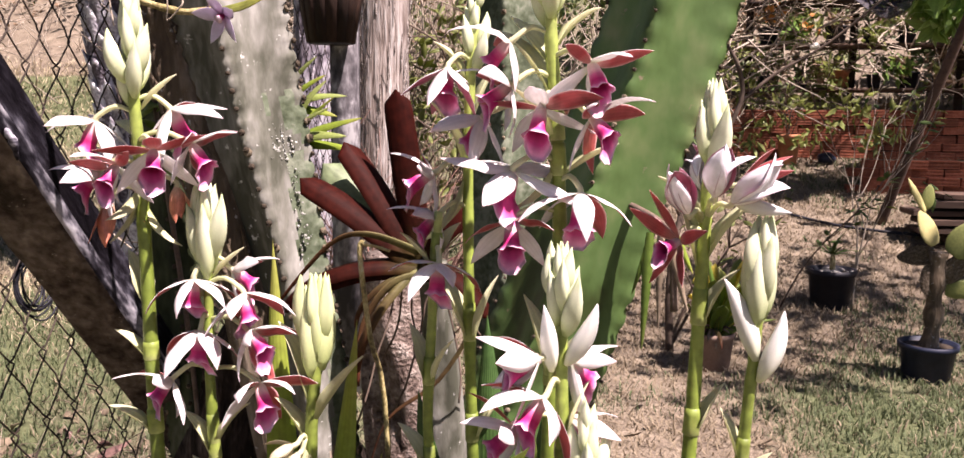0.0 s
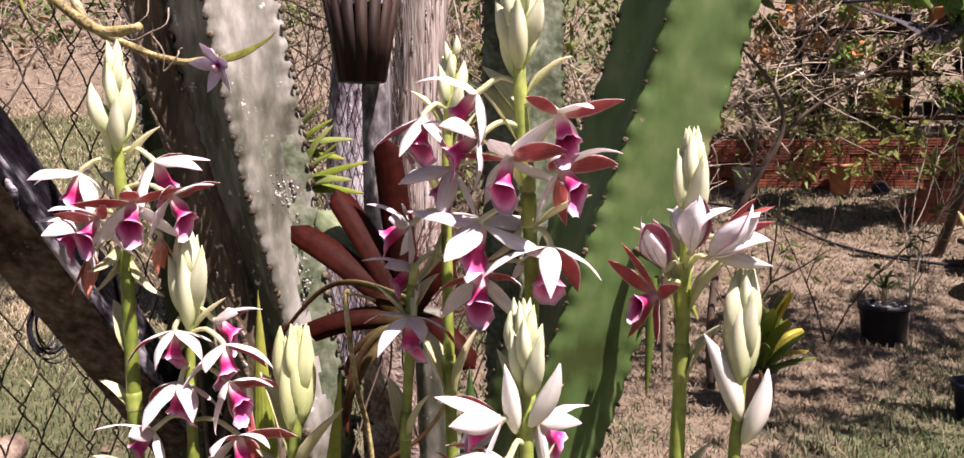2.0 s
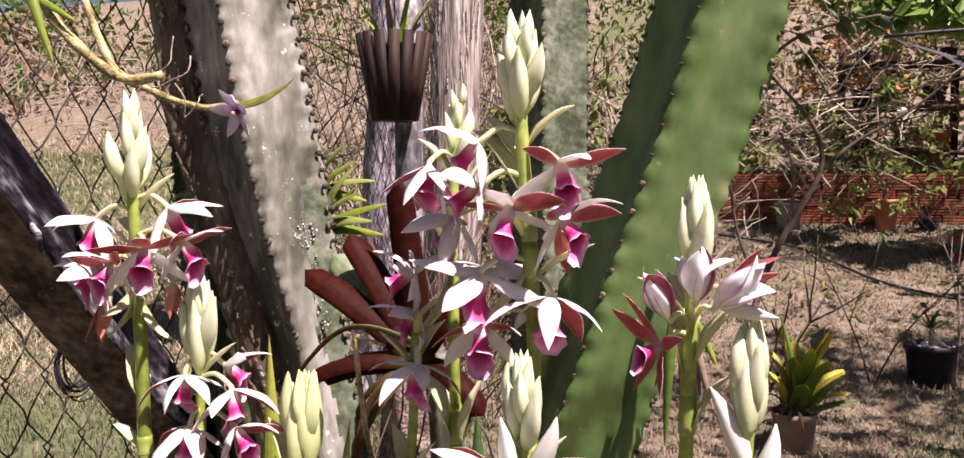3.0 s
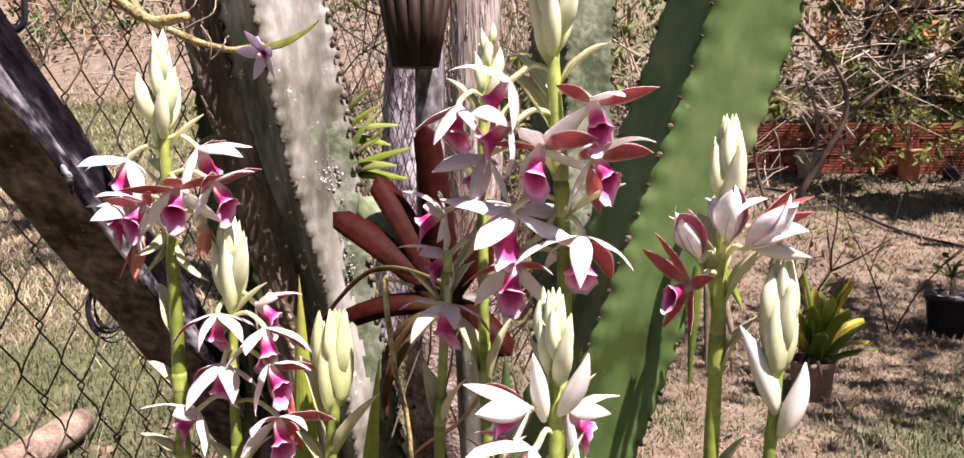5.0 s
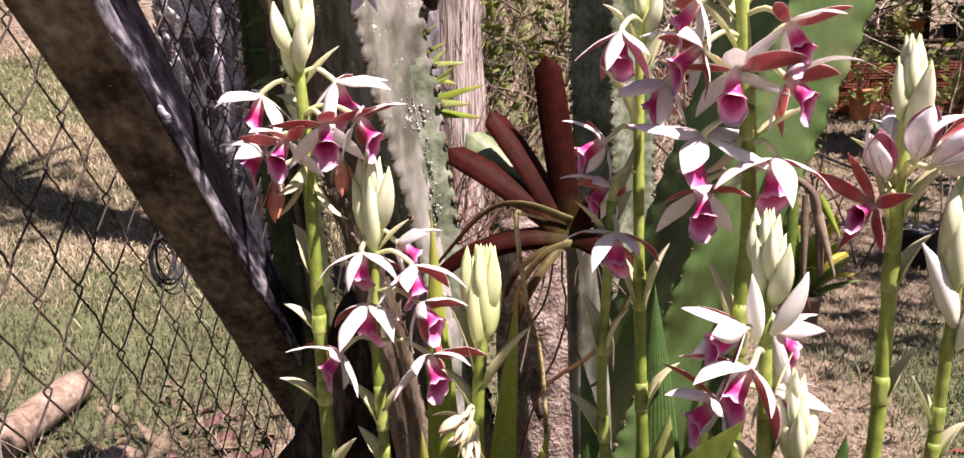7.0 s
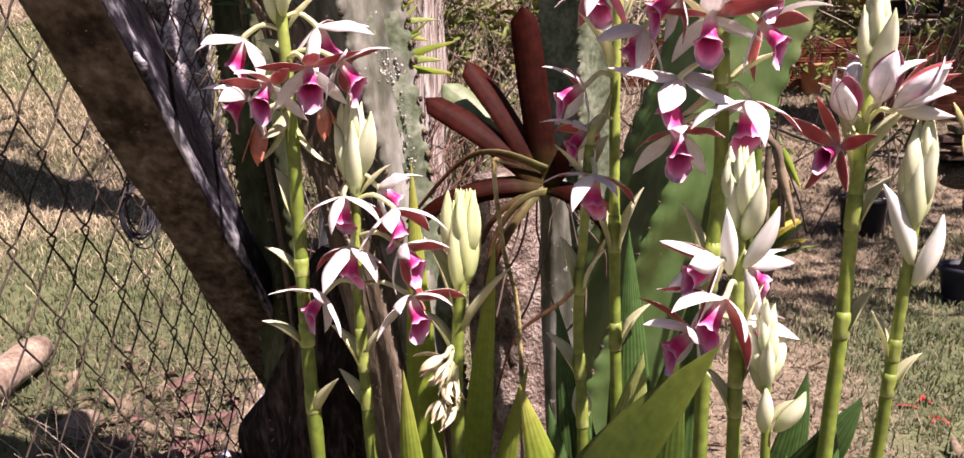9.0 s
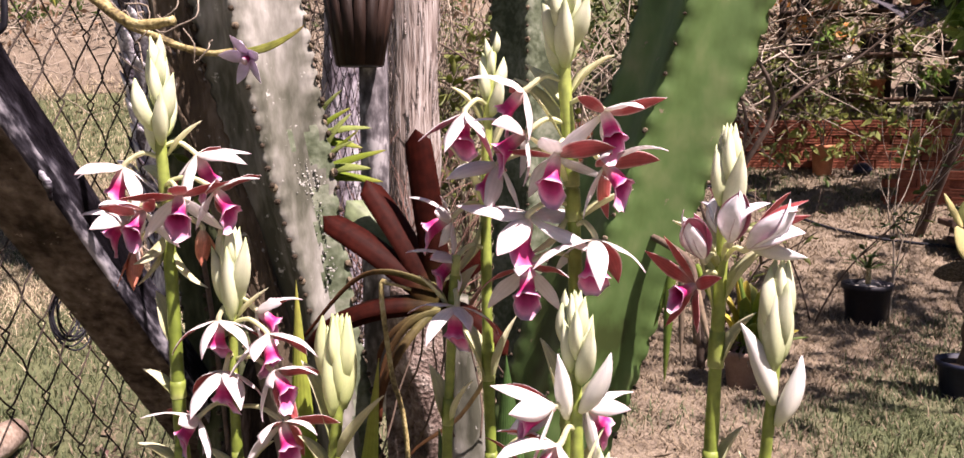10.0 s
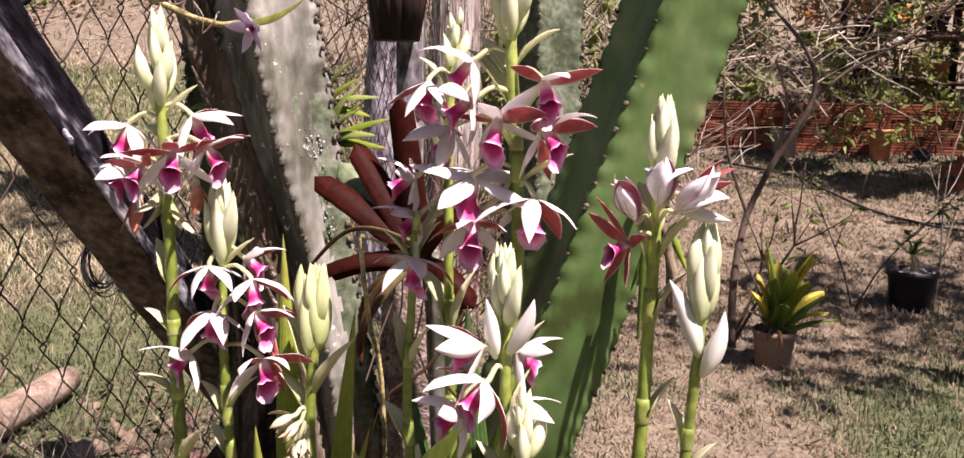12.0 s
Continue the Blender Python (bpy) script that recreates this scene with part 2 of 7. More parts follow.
CACTUS_OLD = surface("cactus_old_green", [(0.40, (0.016, 0.020, 0.009)), (0.48, (0.030, 0.038, 0.016)), (0.56, (0.050, 0.058, 0.028)), (0.66, (0.11, 0.11, 0.075))], scale=9, rough=0.75, bump=0.5, spec=0.15, vary=0.05, stretch=(1, 1, 0.5))
CORK = surface("cork_brown", [(0.3, (0.035, 0.024, 0.016)), (0.5, (0.10, 0.075, 0.05)), (0.62, (0.20, 0.16, 0.12)), (0.78, (0.33, 0.30, 0.26))], scale=16, rough=0.95, bump=0.9, stretch=(1, 1, 0.25), bump_m=0.02, speck=((0.42, 0.41, 0.38), 45, 0.64))
# dark bark; the deep shade at the cacti's foot is put into its colour
SHADED_BASE_BARK = surface("base_bark_shaded", [(0.40, (0.006, 0.004, 0.003)), (0.50, (0.020, 0.014, 0.011)), (0.58, (0.055, 0.040, 0.033)), (0.70, (0.14, 0.11, 0.09))], scale=16, rough=0.95, bump=1.0, stretch=(1, 1, 0.3), bump_m=0.02, detail=9, spec=0.1)
STUMP_BARK = surface("stump_bark_brown", [(0.36, (0.06, 0.042, 0.036)), (0.46, (0.15, 0.112, 0.095)), (0.54, (0.24, 0.19, 0.165)), (0.66, (0.40, 0.35, 0.31))], scale=30, rough=0.95, bump=1.0, bump_m=0.02, detail=9, spec=0.1, speck=((0.05, 0.035, 0.03), 60, 0.62))
AREOLE = surface("areole_brown", [(0.3, (0.02, 0.014, 0.01)), (0.7, (0.10, 0.075, 0.05))], scale=200, rough=0.95)
AREOLE_PALE = surface("areole_pale", [(0.3, (0.10, 0.075, 0.05)), (0.7, (0.28, 0.23, 0.16))], scale=200, rough=0.95)
LICHEN = surface("lichen_white", [(0.35, (0.26, 0.26, 0.24)), (0.65, (0.52, 0.52, 0.48))], scale=150, rough=0.95)
TIMBER = surface("timber_brown", [(0.36, (0.030, 0.022, 0.016)), (0.45, (0.070, 0.052, 0.041)), (0.53, (0.115, 0.090, 0.074)), (0.61, (0.17, 0.138, 0.115)), (0.74, (0.30, 0.26, 0.22))], scale=17, rough=0.85, bump=1.0, stretch=(0.75, 1.0, 1.0), spec=0.12, fine=4, speck=((0.30, 0.26, 0.22), 70, 0.66), bump_m=0.02, detail=9)
CHAR = surface("timber_charred", [(0.44, (0.004, 0.003, 0.005)), (0.52, (0.014, 0.012, 0.017)), (0.58, (0.055, 0.052, 0.068)), (0.68, (0.30, 0.29, 0.33))], scale=15, rough=0.8, bump=0.9, stretch=(0.30, 1, 1), spec=0.08, detail=10, bump_m=0.015)
WHITEWASH = surface("timber_whitewash", [(0.40, (0.008, 0.007, 0.010)), (0.48, (0.05, 0.047, 0.060)), (0.55, (0.28, 0.27, 0.31)), (0.66, (0.62, 0.61, 0.65))], scale=20, rough=0.75, bump=0.5, spec=0.08, stretch=(0.32, 1, 1), detail=10)
WIRE = surface("wire_rust", [(0.3, (0.018, 0.014, 0.012)), (0.6, (0.05, 0.036, 0.028)), (0.8, (0.14, 0.09, 0.06))], scale=60, rough=0.7, metal=0.3)
BLACK = surface("black_plastic", [(0.3, (0.008, 0.008, 0.012)), (0.7, (0.020, 0.020, 0.027))], scale=30, rough=0.55, bump=0.1, spec=0.25)
NAVY = surface("navy_plastic", [(0.3, (0.007, 0.009, 0.020)), (0.7, (0.016, 0.020, 0.040))], scale=30, rough=0.55, bump=0.1, spec=0.25)
SLAT = surface("slat_dark_wood", [(0.3, (0.009, 0.005, 0.004)), (0.6, (0.026, 0.013, 0.009)), (0.8, (0.055, 0.028, 0.019))], scale=25, rough=0.65, bump=0.4, stretch=(1, 1, 0.15), spec=0.2, vary=0.4)
POST = surface("post_grey", [(0.40, (0.030, 0.027, 0.030)), (0.48, (0.085, 0.078, 0.085)), (0.53, (0.16, 0.15, 0.16)), (0.58, (0.36, 0.35, 0.36))], scale=7, rough=0.85, bump=0.6, stretch=(1, 1, 0.5), detail=8)
BARK_PALE = surface("bark_pale", [(0.36, (0.080, 0.058, 0.050)), (0.46, (0.21, 0.170, 0.150)), (0.54, (0.34, 0.300, 0.280)), (0.64, (0.50, 0.465, 0.45))], scale=42, rough=0.95, bump=1.0, stretch=(1, 1, 0.07), bump_m=0.03, detail=9, fine=3)
BARK_LILAC = surface("bark_lilac_grey", [(0.38, (0.07, 0.055, 0.07)), (0.46, (0.22, 0.19, 0.225)), (0.53, (0.40, 0.37, 0.42)), (0.62, (0.64, 0.62, 0.65))], scale=9, rough=0.9, bump=0.9, stretch=(1, 1, 0.35), bump_m=0.03, detail=9)
BARK_DARK = surface("bark_dark", [(0.38, (0.016, 0.011, 0.015)), (0.47, (0.050, 0.037, 0.048)), (0.55, (0.13, 0.11, 0.135)), (0.63, (0.40, 0.38, 0.42))], scale=9, rough=0.9, bump=1.0, stretch=(1, 1, 0.4), bump_m=0.03, detail=9)
TWIG = surface("twig_brown", [(0.3, (0.055, 0.036, 0.026)), (0.7, (0.15, 0.11, 0.085))], scale=30, rough=0.9)
TWIG_PALE = surface("twig_pale", [(0.3, (0.24, 0.19, 0.14)), (0.7, (0.46, 0.40, 0.33))], scale=30, rough=0.9)
STEM_RED = surface("stem_red_brown", [(0.3, (0.10, 0.045, 0.035)), (0.7, (0.26, 0.15, 0.12))], scale=30, rough=0.9)
BRICK = surface("brick_red", [(0.3, (0.13, 0.040, 0.024)), (0.55, (0.25, 0.082, 0.048)), (0.75, (0.37, 0.155, 0.095))], scale=10, rough=0.9, bump=0.4, vary=0.35)
CLAY = surface("clay_orange", [(0.3, (0.28, 0.10, 0.05)), (0.7, (0.42, 0.19, 0.10))], scale=14, rough=0.9, bump=0.2)
CLAY_PALE = surface("clay_pale", [(0.3, (0.20, 0.13, 0.10)), (0.7, (0.34, 0.24, 0.19))], scale=14, rough=0.9, bump=0.3)
SOIL = surface("soil_dark", [(0.3, (0.02, 0.014, 0.01)), (0.7, (0.07, 0.05, 0.036))], scale=60, rough=1.0, bump=0.9)
PEBBLE = surface("pebble_grey", [(0.3, (0.22, 0.20, 0.18)), (0.7, (0.45, 0.42, 0.39))], scale=40, rough=0.9, vary=0.3)
LOG = surface("log_tan", [(0.35, (0.09, 0.06, 0.045)), (0.5, (0.20, 0.15, 0.115)), (0.65, (0.33, 0.27, 0.225))], scale=12, rough=0.95, bump=0.8, stretch=(1, 1, 1), bump_m=0.015)
PLANK = surface("plank_dark", [(0.3, (0.025, 0.015, 0.011)), (0.7, (0.09, 0.055, 0.04))], scale=9, rough=0.9, bump=0.4, stretch=(0.15, 1, 1), vary=0.35)
PEAR = surface("pear_green", [(0.3, (0.10, 0.13, 0.035)), (0.7, (0.24, 0.25, 0.08))], scale=18, rough=0.6)
PEAR_YELLOW = surface("pear_yellow", [(0.3, (0.24, 0.22, 0.08)), (0.5, (0.36, 0.32, 0.13)), (0.7, (0.44, 0.39, 0.22))], scale=30, rough=0.6)
ROSE = blade_mat("rose_white", [(0, (0.72, 0.70, 0.58)), (1, (0.85, 0.82, 0.78))], vein=0.05, translucent=0.3)
FOLIAGE = blade_mat("foliage_green", [(0, (0.07, 0.12, 0.03)), (1, (0.11, 0.17, 0.04))], vein=0.2, vein_count=4, translucent=0.35, rough=0.5)
FOLIAGE_BRIGHT = blade_mat("foliage_bright", [(0, (0.12, 0.22, 0.04)), (1, (0.22, 0.36, 0.09))], vein=0.2, vein_count=4, translucent=0.4, rough=0.35)
FOLIAGE_LIME = blade_mat("foliage_lime", [(0, (0.15, 0.19, 0.045)), (1, (0.33, 0.36, 0.11))], vein=0.2, vein_count=4, translucent=0.5, rough=0.5)
FOLIAGE_DARK = blade_mat("foliage_dark", [(0, (0.075, 0.095, 0.040)), (1, (0.13, 0.16, 0.065))], vein=0.2, vein_count=4, translucent=0.3, rough=0.5)
FOLIAGE_RUST = blade_mat("foliage_rust", [(0, (0.20, 0.125, 0.075)), (1, (0.34, 0.23, 0.15))], vein=0.3, vein_count=4, translucent=0.3, rough=0.8)
ORANGE = blade_mat("petal_orange", [(0, (0.46, 0.18, 0.03)), (1, (0.55, 0.24, 0.06))], vein=0.1, translucent=0.35)
GRASS_DRY = blade_mat("grass_dry", [(0, (0.165, 0.126, 0.084)), (1, (0.30, 0.245, 0.17))], vein=0.1, vein_count=2, mottle=0.3, translucent=0.25, rough=0.9)
GRASS_STRAW = blade_mat("grass_straw", [(0, (0.31, 0.26, 0.17)), (1, (0.56, 0.48, 0.33))], vein=0.1, vein_count=2, mottle=0.3, translucent=0.25, rough=0.9)
SPENT = blade_mat("bloom_spent", [(0, (0.62, 0.58, 0.40)), (0.6, (0.70, 0.62, 0.44)), (1, (0.58, 0.42, 0.26))], vein=0.15, vein_count=4, mottle=0.2, translucent=0.25)
GRASS_GREEN = blade_mat("grass_green", [(0, (0.052, 0.068, 0.029)), (1, (0.135, 0.165, 0.078))], vein=0.1, vein_count=2, mottle=0.3, translucent=0.3, rough=0.7)


def open_weave(m, amount):
    """Lets part of the light through between the threads."""
    n, l = m.node_tree.nodes, m.node_tree.links
    t, mix = n.new("ShaderNodeBsdfTransparent"), n.new("ShaderNodeMixShader")
    mix.inputs[0].default_value = amount
    l.new(n["Principled BSDF"].outputs[0], mix.inputs[1]), l.new(t.outputs[0], mix.inputs[2])
    l.new(mix.outputs[0], n["Material Output"].inputs[0])


NET = surface("net_black", [(0.35, (0.03, 0.027, 0.034)), (0.65, (0.10, 0.09, 0.11))], scale=14, rough=0.7, bump=0.6, fine=14)
open_weave(NET, 0.45)
HEM = surface("net_hem_black", [(0.35, (0.010, 0.009, 0.012)), (0.65, (0.028, 0.025, 0.032))], scale=14, rough=0.6)


def ground_material():
    m, n, l, b = nodes("yard_ground")
    tc = n.new("ShaderNodeTexCoord")
    big, mid, fine = n.new("ShaderNodeTexNoise"), n.new("ShaderNodeTexNoise"), n.new("ShaderNodeTexNoise")
    for t, s in ((big, 0.75), (mid, 6.0), (fine, 95.0)):
        t.inputs["Scale"].default_value, t.inputs["Detail"].default_value = s, 7
        l.new(tc.outputs["Object"], t.inputs[0])
    earth = ramp(n, [(0.3, (0.080, 0.060, 0.046)), (0.5, (0.162, 0.130, 0.098)), (0.7, (0.285, 0.238, 0.180))])
    green = ramp(n, [(0.3, (0.060, 0.072, 0.032)), (0.7, (0.135, 0.145, 0.078))])
    sm = n.new("ShaderNodeMix")
    sm.inputs[0].default_value = 0.6
    l.new(mid.outputs[0], sm.inputs[2]), l.new(fine.outputs[0], sm.inputs[3])
    l.new(sm.outputs[0], earth.inputs[0]), l.new(sm.outputs[0], green.inputs[0])
    sel = n.new("ShaderNodeMapRange")
    sel.inputs[1].default_value, sel.inputs[2].default_value = 0.50, 0.60
    l.new(big.outputs[0], sel.inputs[0])
    mx = n.new("ShaderNodeMix")
    mx.data_type = "RGBA"
    l.new(sel.outputs[0], mx.inputs[0]), l.new(earth.outputs[0], mx.inputs[6]), l.new(green.outputs[0], mx.inputs[7])
    l.new(mx.outputs[2], b.inputs["Base Color"])
    b.inputs["Roughness"].default_value, b.inputs["Specular IOR Level"].default_value = 1.0, 0.1
    bp = n.new("ShaderNodeBump")
    bp.inputs["Strength"].default_value, bp.inputs["Distance"].default_value = 0.9, 0.02
    l.new(sm.outputs[0], bp.inputs["Height"]), l.new(bp.outputs[0], b.inputs["Normal"])
    return m


# ---- mesh tools ----
class Soup:
    """Vertices, faces, uv and material numbers of one mesh."""

    def __init__(self):
        self.v, self.f, self.uv, self.m = [], [], [], []

    def face(self, ids, uvs, mat=0):
        self.f.append(ids), self.uv.extend(uvs), self.m.append(mat)

    def mesh(self, name, mats, smooth=True):
        me = bpy.data.meshes.new(name)
        me.from_pydata([tuple(p) for p in self.v], [], self.f)
        layer = me.uv_layers.new(name="UVMap")
        layer.data.foreach_set("uv", np.array(self.uv, np.float32).ravel())
        for mat in mats if isinstance(mats, (list, tuple)) else [mats]:
            me.materials.append(mat)
        me.polygons.foreach_set("material_index", np.array(self.m, np.int32))
        me.polygons.foreach_set("use_smooth", np.full(len(self.f), smooth))
        me.update()
        return me


def tube(s, pts, radii, sides=8, mat=0, caps=True, squash=1.0):
    """A round, tapering tube along pts."""
    pts = [Vector(p) for p in pts]
    if not isinstance(radii, (list, tuple)):
        radii = [radii] * len(pts)
    side = None
    base = len(s.v)
    for i, p in enumerate(pts):
        d = (pts[min(i + 1, len(pts) - 1)] - pts[max(i - 1, 0)]).normalized()
        if side is None:
            side = d.cross(Vector((0.3, 1, 0.2))).normalized()
        side = (side - d * side.dot(d)).normalized()
        up = d.cross(side)
        for k in range(sides):
            a = 2 * math.pi * k / sides
            s.v.append(p + (side * math.cos(a) + up * math.sin(a) * squash) * radii[i])
    n = len(pts)
    for i in range(n - 1):
        for k in range(sides):
            a, b = base + i * sides + k, base + i * sides + (k + 1) % sides
            u0, u1, v0, v1 = k / sides, (k + 1) / sides, i / (n - 1), (i + 1) / (n - 1)
            s.face((a, b, b + sides, a + sides), ((u0, v0), (u1, v0), (u1, v1), (u0, v1)), mat)
    if caps:
        s.face(tuple(base + k for k in reversed(range(sides))), [(0.5, 0)] * sides, mat)
        s.face(tuple(base + (n - 1) * sides + k for k in range(sides)), [(0.5, 1)] * sides, mat)
    return s


def smooth_line(pts, steps=4):
    """A rounded line through pts."""
    pts = [Vector(p) for p in pts]
    out = []
    for i in range(len(pts) - 1):
        a, b, c, d = pts[max(i - 1, 0)], pts[i], pts[i + 1], pts[min(i + 2, len(pts) - 1)]
        for k in range(steps):
            t = k / steps
            out.append(0.5 * ((2 * b) + (c - a) * t + (2 * a - 5 * b + 4 * c - d) * t * t + (3 * b - a - 3 * c + d) * t ** 3))
    return out + [pts[-1]]


def tepal_width(q):
    return math.sin(math.pi * min(1, q * 0.97 + 0.03) ** 0.88) ** 0.86 * (1.05 - 0.12 * q) if q < 1 else 0.0


def leaf_width(q):
    return max(0.0, min(1.0, 0.28 + 2.2 * q) * (1 - q ** 2.6))


def strap_width(q):
    return max(0.0, (0.85 + 0.15 * math.sin(q * 3)) * (1 - max(0, (q - 0.86) / 0.14) ** 4) ** 0.6)


def lance_width(q):
    return max(0.0, min(1.0, 0.55 + 1.8 * q) * (1 - q) ** 0.6)


def blade(s, length, width, shape=tepal_width, bend=40.0, cup=0.25, twist=0.0, thick=0.0007, nu=9, nv=4, wave=0.0, mats=(0, 1), m=None, keel=0.0, pleats=0):
    """A leaf or petal along +x with its outer side up (+z): it bends down by bend degrees, its cross-section is cupped, and it has two skins."""
    m = m or Matrix()
    n0 = len(s.v)
    pos, ang = Vector((0, 0, 0)), 0.0
    rows = []
    for i in range(nu + 1):
        q = i / nu
        ang = -radians(bend) * q ** 1.3
        if i:
            pos = pos + Vector((math.cos(ang), 0, math.sin(ang))) * (length / nu)
        w = shape(q) * width * 0.5
        up = Vector((-math.sin(ang), 0, math.cos(ang)))
        tw = radians(twist) * q
        side = Vector((0, 1, 0)) * math.cos(tw) + up * math.sin(tw)
        nrm = up * math.cos(tw) - Vector((0, 1, 0)) * math.sin(tw)
        row = []
        for j in range(nv + 1):
            e = 2 * j / nv - 1
            lift = -cup * w * e * e + wave * w * math.sin(q * 11 + (2 if j > nv / 2 else 0)) * e * e - keel * w * abs(e)
            if pleats:
                lift += 0.06 * w * math.cos(math.pi * j)
            c = pos + side * (w * e) + nrm * lift
            edge = thick * 0.5 * (1 - 0.7 * abs(e))
            row.append((m @ (c + nrm * edge), m @ (c - nrm * edge)))
        rows.append(row)
    for layer in (0, 1):
        for row in rows:
            for c in row:
                s.v.append(c[layer])
    k = nv + 1
    step = len(rows) * k
    for i in range(nu):
        for j in range(nv):
            a = n0 + i * k + j
            uv = ((j / nv, i / nu), ((j + 1) / nv, i / nu), ((j + 1) / nv, (i + 1) / nu), (j / nv, (i + 1) / nu))
            s.face((a, a + k, a + k + 1, a + 1), (uv[0], uv[3], uv[2], uv[1]), mats[0])
            b = a + step
            s.face((b, b + 1, b + k + 1, b + k), uv, mats[1])
        for j, flip in ((0, False), (nv, True)):
            a, b = n0 + i * k + j, n0 + i * k + j + step
            ids = (a, b, b + k, a + k)
            u = j / nv
            uv = ((u, i / nu), (u, i / nu), (u, (i + 1) / nu), (u, (i + 1) / nu))
            s.face(ids[::-1] if flip else ids, uv[::-1] if flip else uv, mats[0])
    return s


WORLD = {}


def thing(name, at, label, category, group="", kind=""):
    ob = new(name)
    ob.empty_display_size = 0.02
    ob.location = at
    WORLD[ob] = Matrix.Translation(at)
    return tagged(ob, label, category, group, kind)


def part(name, me, parent=None, label="", m=None):
    """A mesh object at the world pose m, under a thing or a part."""
    ob = new(name, me)
    m = m or Matrix()
    WORLD[ob] = m
    if parent:
        ob.parent = parent
        ob.matrix_basis = WORLD[parent].inverted() @ m
    else:
        ob.matrix_basis = m
    return tagged(ob, label)


def frame_x(at, ahead, up=(0, 0, 1), scale=1.0):
    """A pose whose x points ahead and whose z is as near to up as can be."""
    x = Vector(ahead).normalized()
    z = Vector(up)
    z = z - x * z.dot(x)
    if z.length < 1e-4:
        z = Vector((0, 1, 0)) - x * x.y
    z.normalize()
    y = z.cross(x)
    r = Matrix((x, y, z)).transposed().to_4x4()
    return Matrix.Translation(at) @ r @ Matrix.Scale(scale, 4)


def box(s, lo, hi, mat=0, m=None, bevel=0.0):
    """A block with chamfered edges."""
    m = m or Matrix()
    bm = bmesh.new()
    bmesh.ops.create_cube(bm, size=1.0)
    lo, hi = Vector(lo), Vector(hi)
    for v in bm.verts:
        v.co = Vector((lo[i] + (v.co[i] + 0.5) * (hi[i] - lo[i]) for i in range(3)))
    if bevel:
        bmesh.ops.bevel(bm, geom=bm.edges[:], offset=bevel, segments=2, affect="EDGES")
    n0 = len(s.v)
    bm.verts.index_update()
    s.v.extend(m @ v.co for v in bm.verts)
    for f in bm.faces:
        s.face(tuple(n0 + v.index for v in f.verts), [(0.5, 0.5)] * len(f.verts), mat)
    bm.free()
    return s


def lathe(s, rings, sides=24, mat=0, at=(0, 0, 0), rough=0.0):
    """A turned body from (radius, height) rings."""
    n0 = len(s.v)
    at = Vector(at)
    for i, (r, h) in enumerate(rings):
        for k in range(sides):
            a = 2 * math.pi * k / sides
            q = r * (1 + rough * noise.noise(Vector((math.cos(a) * 2, math.sin(a) * 2, h * 14))))
            s.v.append(at + Vector((q * math.cos(a), q * math.sin(a), h)))
    for i in range(len(rings) - 1):
        for k in range(sides):
            a, b = n0 + i * sides + k, n0 + i * sides + (k + 1) % sides
            u0, u1, v0, v1 = k / sides, (k + 1) / sides, i / len(rings), (i + 1) / len(rings)
            s.face((a, b, b + sides, a + sides), ((u0, v0), (u1, v0), (u1, v1), (u0, v1)), mat)
    s.face(tuple(n0 + k for k in reversed(range(sides))), [(0.5, 0)] * sides, mat)
    s.face(tuple(n0 + (len(rings) - 1) * sides + k for k in range(sides)), [(0.5, 1)] * sides, mat)
    return s


# ---- ground ----
def lush(x, y):
    """How green the yard is, 0 to 1."""
    v = 0.42 + 0.55 * noise.noise(Vector((x * 0.9, y * 0.9, 3.1))) + 0.35 * noise.noise(Vector((x * 2.6, y * 2.6, 7.7)))
    v += 0.28 * max(0.0, min(1.0, (-0.9 - x) / 0.6)) + 0.22 * noise.noise(Vector((x * 6, y * 6, 1.7))) + 0.45 * math.exp(-((x - 0.70) ** 2 / 0.20 + (y - 3.35) ** 2 / 0.25))
    v += 0.35 * math.exp(-((x + 2.2) ** 2 / 1.2 + (y - 2.9) ** 2 / 0.9))
    v -= 0.5 * math.exp(-((x - 0.1) ** 2 / 0.15 + (y - 2.6) ** 2 / 0.8))
    v -= 0.6 * math.exp(-((x - 0.35) ** 2 / 0.30 + (y - 5.0) ** 2 / 2.2))
    v += 0.30 * max(0.0, min(1.0, (x - 0.3) / 0.5)) * math.exp(-((y - 2.8) ** 2) / 0.7)
    v += 0.30 * max(0.0, min(1.0, (x - 0.45) / 0.4)) * max(0.0, min(1.0, (5.6 - y) / 0.8)) * max(0.0, min(1.0, (y - 1.8) / 0.6))
    v -= 0.38 * max(0.0, min(1.0, (y - 3.9) / 0.8)) * max(0.0, min(1.0, (x + 0.8) / 0.6))
    if x < -2.5:
        v += 0.8 * math.exp(-((y - 8.8) ** 2) / 0.7) - 0.9 * (y > 9.9) - 0.25 * math.exp(-((y - 5.5) ** 2) / 2.0)
    return max(0.0, min(1.0, v))


def ground_z(x, y):
    rise = max(0.0, y - 5.0)
    z = -0.1 + 0.30 * rise * rise / (rise + 0.35) + 0.16 * max(0.0, y - 9.0)
    z += 0.02 * noise.noise(Vector((x * 0.8, y * 0.8, 0))) + 0.012 * noise.noise(Vector((x * 4, y * 4, 5)))
    return z


